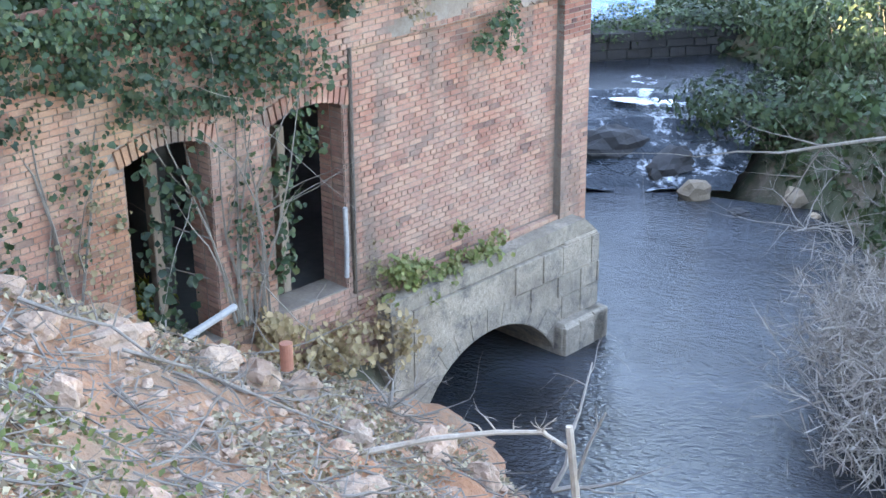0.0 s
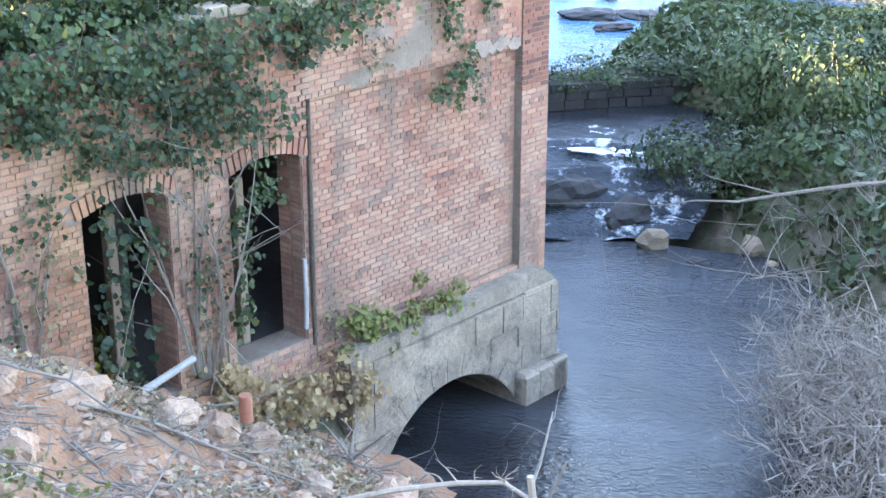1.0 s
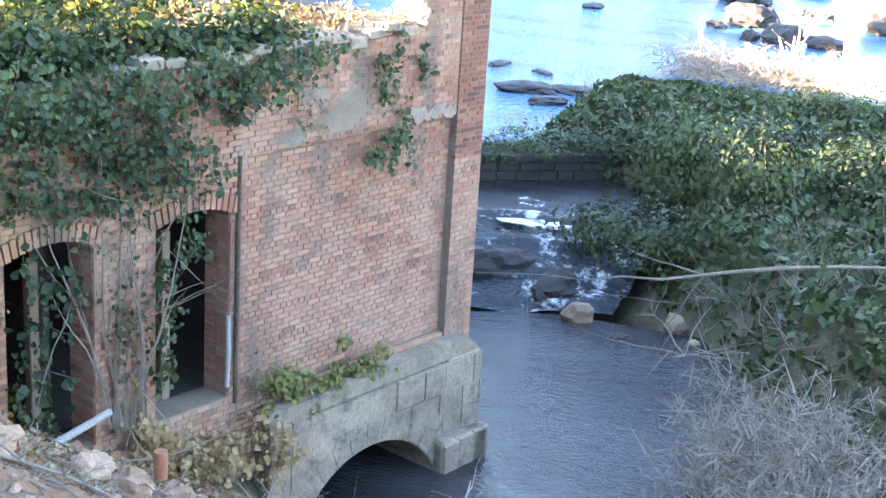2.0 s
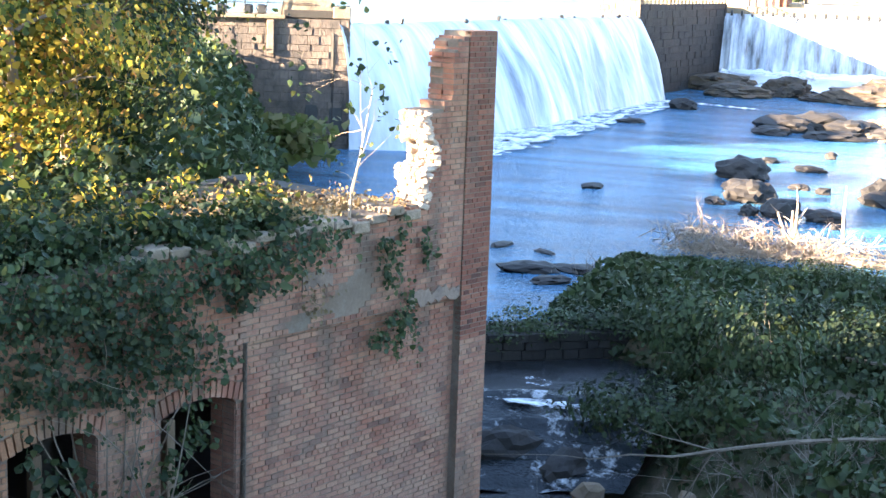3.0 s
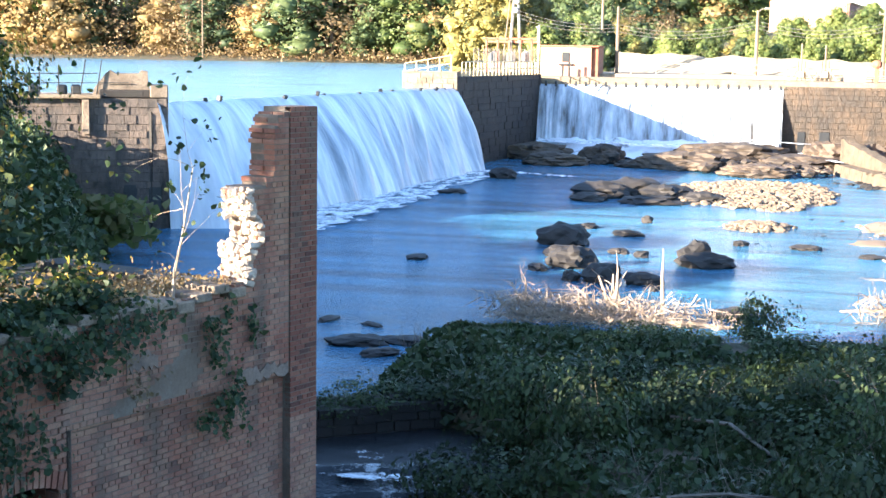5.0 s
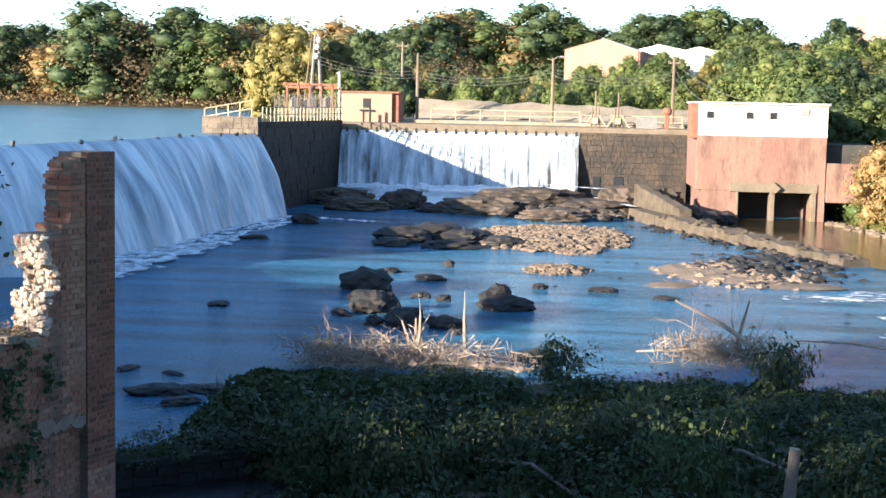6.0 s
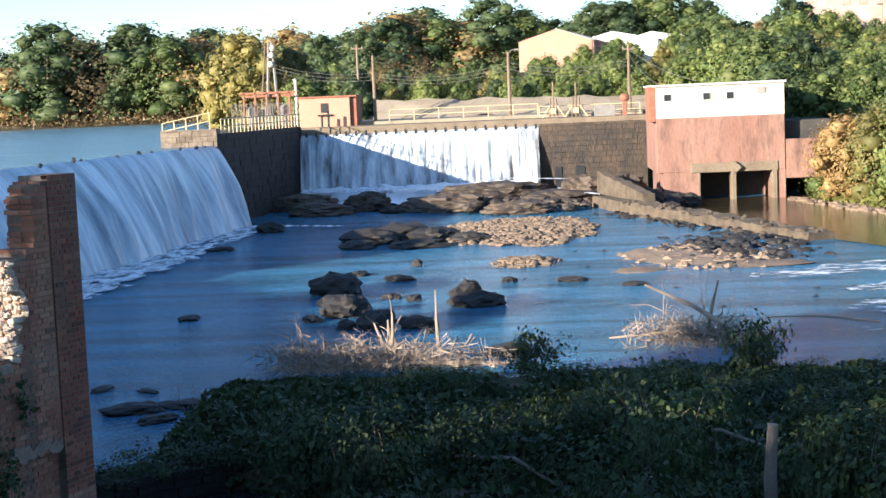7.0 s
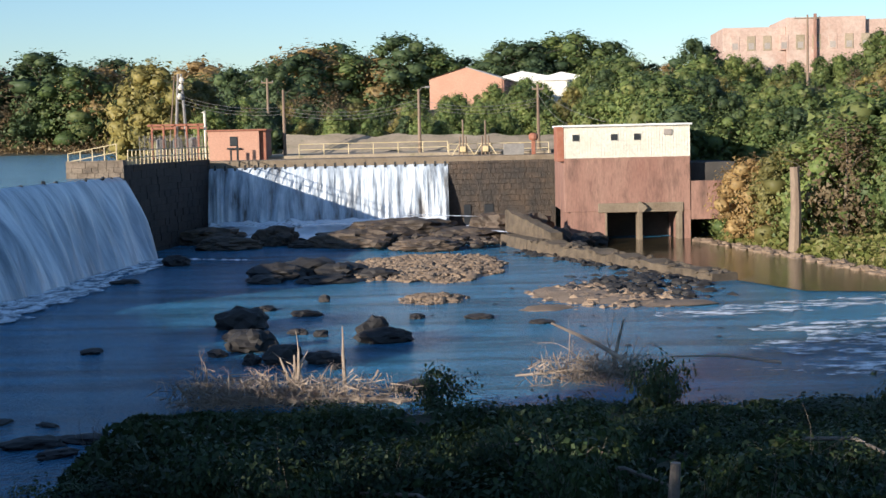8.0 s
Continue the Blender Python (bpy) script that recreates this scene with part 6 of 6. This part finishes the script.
pts = np.concatenate([r7.normal(size=(520, 3)) * (0.42, 0.5, 0.3) + (x, y, z) for x, y, z in ((-1.9, 17.6, 0.75), (-1.4, 18.3, 0.95), (-1.0, 17.2, 0.7), (-1.5, 16.6, 0.5), (-0.6, 18.0, 0.8), (-2.1, 18.8, 0.6), (-0.9, 19.2, 0.9), (-1.2, 16.0, 0.4), (-2.2, 20.2, 0.6), (-0.4, 16.8, 0.6))])
pts[:, 2] = np.maximum(pts[:, 2], 0.05)
tagged(part("twig_mass", leaf_mesh("twig_mass", pts, 0.42, M_TWIG, 68, 0.1, single=True, narrow=0.022), M_TWIG, None, "dense grey bare twigs of a thicket over the stream"), "", "twigs", "", "stuff")
r6 = random.Random(66)
for i in range(34):
    x, y = r6.uniform(-4.2, 1.5), r6.uniform(20.5, 27.0)
    if x < -1.0 - 2.6 * ease(20, 26, y):
        continue
    snag("bare_thicket", "grey bare twiggy thicket on the shaded island", (x, y, max(0.1, height(x, y)) - 0.05), [(math.cos(a), math.sin(a), 0.7) for a in (0.5, 2.0, 3.6, 5.2)], 0.9, 0.013, 660 + i, M_TWIG, 2, 3, "thicket")
for i, (xa, ya, xb, yb, z, r) in enumerate(((2.0, 30.0, 5.2, 28.6, 2.15, 0.05), (0.5, 33.0, 3.4, 31.0, 2.1, 0.05), (-1.8, 29.5, 0.6, 27.4, 1.9, 0.045), (7.5, 31.5, 9.8, 29.6, 2.4, 0.05))):
    s = Shape().tube(((xa, ya, z), ((xa + xb) / 2, (ya + yb) / 2 + 0.2, z + 0.15), (xb, yb, z - 0.35)), (r, r * 0.9, r * 0.6), 7)
    tagged(part("fallen_log", s, M_TWIG, None, "grey fallen log among the island bushes"), "", "log", "fallen logs")
s = Shape().tube(((3.87, 24.7, 0.9), (3.84, 24.72, 2.6), (3.9, 24.7, 3.5)), (0.12, 0.11, 0.09), 12)
tagged(part("barkless_snag", s, M_TWIG, None, "pale barkless dead trunk among bushes"), "", "dead trunk")
for i, (x, y, sc) in enumerate(((5.6, 26.2, 0.75), (6.6, 27.5, 0.8), (7.4, 25.4, 0.6), (1.8, 30.5, 0.5))):
    bush("bush", "yellow-green leafy bush on the island", x, y, height(x, y), 0.9 * sc, 0.9 * sc, 2.6 * sc, 560 + i, M_IVY, 0.12, 26, 50)
t = thing("dead_tree", pose(22.4, 93, 1.6), "tall tan bare trunk at the far shore", "tree trunk")
part("trunk", Shape().tube(((0, 0, -0.5), (0.1, 0, 2.5), (0.0, 0, 5.0)), (0.42, 0.34, 0.3), 9), M_POLE, t)

# ---- creepers on the ruin ----


def creeper(name, label, spots, seed, n, size, material, depth=0.12):
    """Leaves hanging on the front: spots of (x, z, half width, half height) in the ruin's own plane."""
    r = np.random.default_rng(seed)
    w = np.array([a * b for _, _, a, b in spots])
    pick = r.choice(len(spots), n, p=w / w.sum())
    sp = np.array(spots)[pick]
    clump = r.normal(size=(len(spots) * 14, 2)) * 0.5
    q = clump[pick * 14 + r.integers(0, 14, n)] + r.normal(size=(n, 2)) * 0.16
    x, z = sp[:, 0] + q[:, 0] * sp[:, 2], sp[:, 1] + q[:, 1] * sp[:, 3]
    y = -np.abs(r.normal(size=n)) * depth - 0.02
    ob = part(name, leaf_mesh(name, np.stack([x, y, z], 1), size, material, seed, 0.2, 0.4, (0, -1, 0.2), True), material, None, label, m=RUIN)
    return tagged(ob, "", "creeper", "", "stuff")


creeper("ivy", "green ivy hanging over the wall top", ((-7.6, 5.7, 1.0, 0.6), (-6.4, 5.5, 1.0, 0.7), (-5.4, 5.45, 0.8, 0.6), (-8.6, 5.6, 0.9, 0.7), (-4.7, 5.8, 0.6, 0.35), (-6.0, 5.0, 0.7, 0.35), (-7.2, 5.0, 0.5, 0.3)), 1, 3800, 0.058, M_IVY, 0.2)
creeper("ivy", "thin ivy trailing down the brick panel", ((-1.95, 5.8, 0.28, 0.5), (-1.75, 5.0, 0.2, 0.5), (-2.1, 4.7, 0.25, 0.22), (-1.5, 4.7, 0.12, 0.5), (-1.25, 5.7, 0.15, 0.25)), 2, 520, 0.055, M_IVY, 0.07)
creeper("ivy", "ivy hanging in the arched doorway", ((-7.1, 3.5, 0.28, 0.9), (-7.0, 2.6, 0.2, 0.6), (-6.7, 3.9, 0.4, 0.4)), 3, 300, 0.075, M_IVY, 0.1)
creeper("ivy", "ivy growing up the doorway edge", ((-5.42, 3.6, 0.16, 0.8), (-5.45, 2.8, 0.12, 0.6), (-5.1, 4.2, 0.3, 0.3)), 4, 260, 0.066, M_IVY, 0.1)
creeper("weeds", "pale green weeds on the plinth ledge", ((-3.6, 1.95, 0.35, 0.35), (-3.0, 1.85, 0.5, 0.2), (-2.2, 1.9, 0.5, 0.15), (-2.6, 2.35, 0.12, 0.12)), 5, 900, 0.06, M_GRASS, 0.12)
creeper("weeds", "dry brown weeds under the doorway", ((-4.9, 1.5, 0.6, 0.4), (-5.8, 1.8, 0.5, 0.4), (-4.0, 1.3, 0.3, 0.4)), 6, 1300, 0.07, M_TAN, 0.3)
creeper("ivy", "sparse ivy straggling over the bricks between the doorways", ((-5.9, 3.5, 0.3, 1.2), (-7.95, 4.2, 0.4, 0.9), (-5.0, 4.85, 0.6, 0.35), (-8.8, 3.7, 0.5, 1.0), (-6.2, 4.6, 0.8, 0.4)), 26, 620, 0.05, M_IVY, 0.05)
creeper("ivy", "withered creeper leaves on the bricks", ((-5.85, 3.2, 0.3, 1.2), (-7.9, 3.8, 0.4, 1.0), (-4.0, 2.3, 0.4, 0.5), (-3.4, 5.4, 0.5, 0.4)), 27, 420, 0.045, M_TAN, 0.05)
r = np.random.default_rng(9)
for i, (x, z) in enumerate(((-6.05, 2.1), (-5.9, 2.1), (-5.75, 2.0), (-6.15, 2.2), (-8.2, 2.8))):
    s = Shape()
    for k in range(3):
        bough(s, (x + 0.05 * k, -0.03, z), (0.12 * (k - 1), 0, 1), 2.9, 0.022, r, 1, 4, 0.22, 3)
    tagged(part("vine", s, M_BARK, None, "bare brown vine climbing the bricks", m=RUIN), "", "vine", "bare vines")
creeper("ivy", "ivy spilling over the wall edge", tuple((-3.3 - 0.45 * i, 6.1 - 0.1 * (i % 3), 0.35, 0.3) for i in range(14)), 16, 2600, 0.058, M_IVY, 0.3)
# growth on top of the ruin
pts = np.concatenate([crown_points(760 + i, 14, 60, 0.6, 0.45, 0, 0.6, 0.3, 0.2) + np.array([-3.4 - 0.6 * i, 0.45, 5.95]) for i in range(12)])
tagged(part("undergrowth", leaf_mesh("undergrowth", pts, 0.075, M_IVY, 70, lobed=True), M_IVY, None, "dark green undergrowth along the wall top", m=RUIN), "", "undergrowth", "", "stuff")
pts = np.concatenate([crown_points(700 + i, 13, 46, 0.6, 0.55, 0, 0.75, 0.28, 0.2) + np.array([-3.2 - 0.6 * i, 1.0 + 0.75 * (i % 4), 5.95]) for i in range(14)])
np.random.default_rng(75).shuffle(pts)
tagged(part("undergrowth", leaf_mesh("undergrowth", pts[: len(pts) // 3], 0.07, M_AUTUMN, 71, lobed=True), M_AUTUMN, None, "green and yellow undergrowth on the ruin top", m=RUIN), "", "undergrowth", "", "stuff")
tagged(part("undergrowth", leaf_mesh("undergrowth", pts[len(pts) // 3 :], 0.07, M_IVY, 74, lobed=True), M_IVY, None, "dark ivy undergrowth on the ruin top", m=RUIN), "", "undergrowth", "", "stuff")
pts = np.concatenate([crown_points(730 + i, 12, 40, 0.5, 0.5, 0, 0.5, 0.3, 0.2) + np.array([-1.9 - 0.4 * i, 0.5 + 0.4 * (i % 3), 6.0]) for i in range(6)])
tagged(part("undergrowth", leaf_mesh("undergrowth", pts, 0.05, M_TAN, 72), M_TAN, None, "dry tan weeds on the ruin top", m=RUIN), "", "undergrowth", "", "stuff")
sap = thing("sapling", RUIN @ pose(-2.35, 0.3, 6.1), "thin pale sapling with few leaves on the wall top", "sapling")
s = Shape()
tips = []
r = np.random.default_rng(4)
bough(s, (0, 0, 0), (0.12, 0, 1), 1.7, 0.022, r, 2, 5, 0.2, 4, tips)
part("trunk", s, M_DRIFT, sap)
pts = np.concatenate([np.array(t)[None] + r.normal(size=(4, 3)) * 0.06 for t in tips])
part("leaves", leaf_mesh("leaves", pts, 0.075, M_IVY, 8, lobed=True), M_IVY, sap)

# ---- debris bank in front of the ruin ----
bank = Shape()
n = 90
x0, x1, y0, y1 = -12.0, -2.0, 3.5, 15.5
vv = []
for j in range(n + 1):
    for i in range(n + 1):
        x, y = x0 + (x1 - x0) * i / n, y0 + (y1 - y0) * j / n
        q = Vector((x, y, 0))
        vv.append((x, y, height(x, y) + 0.1 + 0.16 * noise.noise(q * 1.3) + 0.10 * noise.noise(q * 3.1) + 0.04 * noise.noise(q * 9)))
keep = lambda a: (RUIN_BACK @ Vector((vv[a][0], vv[a][1], 0))).y < -0.02 and vv[a][2] > -0.6
ff = []
for j in range(n):
    for i in range(n):
        a = j * (n + 1) + i
        q = (a, a + 1, a + n + 2, a + n + 1)
        if all(keep(k) for k in q):
            ff.append(q)
bank.add(vv, ff)
structure("ground_bank", bank, M_CLAY, "red clay bank with rubble and dead sticks", "bank", True)


def on_bank(r):
    while True:
        x, y = r.uniform(-10.5, -3.4), r.uniform(6.0, 14.6)
        z = height(x, y)
        if (RUIN_BACK @ Vector((x, y, 0))).y < -0.3 and z > 0.1:
            return x, y, z + 0.12


rubble("bank_rubble", "broken clay lumps and stones on the bank", 1500, 12, lambda r: on_bank(r), 0.11, M_CLAYROCK)
rr = random.Random(31)
CLAY = [rock_shape(i + 60, 0.42, 0.62, 2).mesh("clay_stone", M_CLAYROCK) for i in range(4)]
for i in range(22):
    x, y, z = on_bank(rr)
    boulder(x, y, z - 0.12, rr.uniform(0.3, 0.7), rr.uniform(0.3, 0.5), rr.uniform(0.15, 0.34), i, "pale orange stone block on the debris bank", 1, rr.uniform(0, 360)).data = CLAY[i % 4]
for i in range(170):
    x, y, z = on_bank(rr)
    a = rr.uniform(-0.6, 0.9)
    snag("dead_stick", "grey dead stick on the debris bank", (x, y, z + 0.06), [(math.cos(a), -math.sin(a), -0.3 * math.cos(a) + 0.1)], rr.uniform(0.4, 1.5), rr.uniform(0.006, 0.02), 800 + i, M_TWIG, 1, 2)
r5 = np.random.default_rng(55)
pts = []
rr = random.Random(56)
for i in range(16000):
    x, y, z = on_bank(rr)
    if noise.noise(Vector((x * 0.6, y * 0.6, 2))) > -0.05:
        pts.append((x, y, z + rr.uniform(0, 0.1)))
tagged(part("leaf_litter", leaf_mesh("leaf_litter", pts, 0.06, M_STRAW, 57), M_STRAW, None, "dry tan leaves and straw on the bank"), "", "leaf litter", "", "stuff")
snag("dead_branch", "long forked dead branch at the water", (-4.6, 13.6, 0.35), [(0.9, 0.2, 0.1), (0.4, 0.5, 0.9)], 1.4, 0.035, 900, M_TWIG, 2, 3)
snag("root_tangle", "grey tangle of dead roots at the bank edge", (-6.6, 13.6, 1.0), [(math.cos(a), math.sin(a), 0.5) for a in (0, 1, 2, 3, 4, 5)], 0.7, 0.025, 901, M_TWIG, 2, 4)


def limb(name, label, pts, r0, r1, twigs, seed, material=M_TWIG):
    """A crooked dead limb along the given points, with small twigs on it."""
    r = np.random.default_rng(seed)
    s = Shape()
    n = len(pts)
    s.tube(pts, [r0 + (r1 - r0) * i / (n - 1) for i in range(n)], 7)
    for k in range(twigs):
        i = int(r.integers(0, n - 1))
        q = Vector(pts[i]).lerp(Vector(pts[i + 1]), r.random())
        bough(s, q, (r.normal() * 0.5, r.normal() * 0.3, 0.8), r.uniform(0.15, 0.4), 0.012, r, 1, 4, 0.4, 2)
    return tagged(part(name, s, material, None, label), "", "dead branch")


limb("dead_branch", "long pale dead branch reaching over the water", ((-6.6, 11.6, 1.35), (-5.99, 11.76, 1.53), (-5.41, 12.04, 1.66), (-4.77, 12.31, 1.74), (-4.34, 12.47, 1.75), (-4.05, 12.56, 1.55)), 0.04, 0.022, 9, 950, M_DRIFT)
limb("dead_branch", "broken upright dead branch at the bank edge", ((-3.98, 12.5, 0.3), (-3.99, 12.58, 1.0), (-4.08, 12.56, 1.83)), 0.05, 0.04, 2, 951, M_DRIFT)
limb("dead_branch", "thin leaning dead branch at the bank edge", ((-3.99, 12.58, 1.2), (-3.89, 12.61, 1.61), (-3.73, 12.66, 2.01)), 0.025, 0.012, 2, 952)
limb("dead_branch", "bent dead branch on the debris bank", ((-7.6, 10.0, 3.2), (-7.2, 10.5, 2.85), (-6.9, 10.6, 2.72), (-6.5, 11.1, 2.25), (-5.9, 11.3, 2.0)), 0.02, 0.01, 10, 953)
limb("dead_branch", "grey dead branch on the debris bank", ((-8.4, 9.6, 3.75), (-8.0, 9.7, 3.62), (-7.7, 10.0, 3.42), (-7.2, 9.95, 3.2)), 0.022, 0.012, 10, 954)
pipe_stub = Shape().tube(((-7.0, 11.95, 2.2), (-7.0, 11.95, 2.5)), (0.07, 0.07), 16)
tagged(part("iron_pipe", pipe_stub, M_RUST, None, "rusty upright pipe stub on the bank"), "", "pipe")
pts = [(x, y, z + rr.uniform(0, 0.25)) for x, y, z in (on_bank(rr) for _ in range(6000)) if (x + 6.6) ** 2 + (y - 7.6) ** 2 < 1.3 or (x + 5.3) ** 2 + (y - 8.6) ** 2 < 0.15]
tagged(part("grass_tuft", leaf_mesh("grass_tuft", pts, 0.06, M_GRASS, 58), M_GRASS, None, "fresh green grass tuft on the debris bank"), "", "grass", "", "stuff")

for i, (x, y, z, w, d, h, turn, lab) in enumerate((
        (-8.0, 10.3, 3.0, 1.0, 0.55, 0.4, 65, "long tan stone slab at the crest of the bank"), (-7.1, 8.5, 3.45, 0.42, 0.36, 0.42, 20, "orange block of broken masonry on the bank"),
        (-7.6, 11.5, 2.3, 0.6, 0.45, 0.36, 50, "orange broken brickwork lump on the bank"), (-7.3, 11.85, 2.0, 0.55, 0.45, 0.42, 10, "pink-tan stone at the bank edge"),
        (-7.05, 12.2, 1.7, 0.7, 0.5, 0.45, 70, "pale stone block at the bank edge"), (-6.2, 11.9, 1.5, 0.5, 0.4, 0.3, 30, "rounded orange clay boulder"),
        (-5.75, 12.9, 0.85, 0.45, 0.35, 0.28, 80, "orange clay lump by the water"), (-5.35, 13.0, 0.6, 0.4, 0.3, 0.22, 15, "orange clay lump by the water"),
        (-6.75, 9.45, 2.75, 0.35, 0.3, 0.2, 40, "small pale stone on the bank"), (-8.9, 9.9, 3.5, 0.7, 0.5, 0.4, 30, "tan stone at the foot of the wall"))):
    boulder(x, y, z - 0.06, w * 0.85, d * 0.8, h * 0.75, i, lab, 1, turn).data = CLAY[i % 4]

twigs = Shape()
rr = random.Random(91)
for i in range(1800):
    x, y, z = on_bank(rr)
    ln, a = rr.uniform(0.06, 0.28), rr.uniform(0, 6.3)
    m = Matrix.Translation((x, y, z + rr.uniform(0, 0.05))) @ Matrix.Rotation(a, 4, "Z") @ Matrix.Rotation(rr.uniform(-0.5, 0.5), 4, "Y")
    t = rr.uniform(0.003, 0.008)
    twigs.box(-ln, ln, -t, t, -t, t, 0, m)
tagged(part("twig_litter", twigs, M_TWIG, None, "broken dry twigs strewn over the bank"), "", "twigs", "", "stuff")
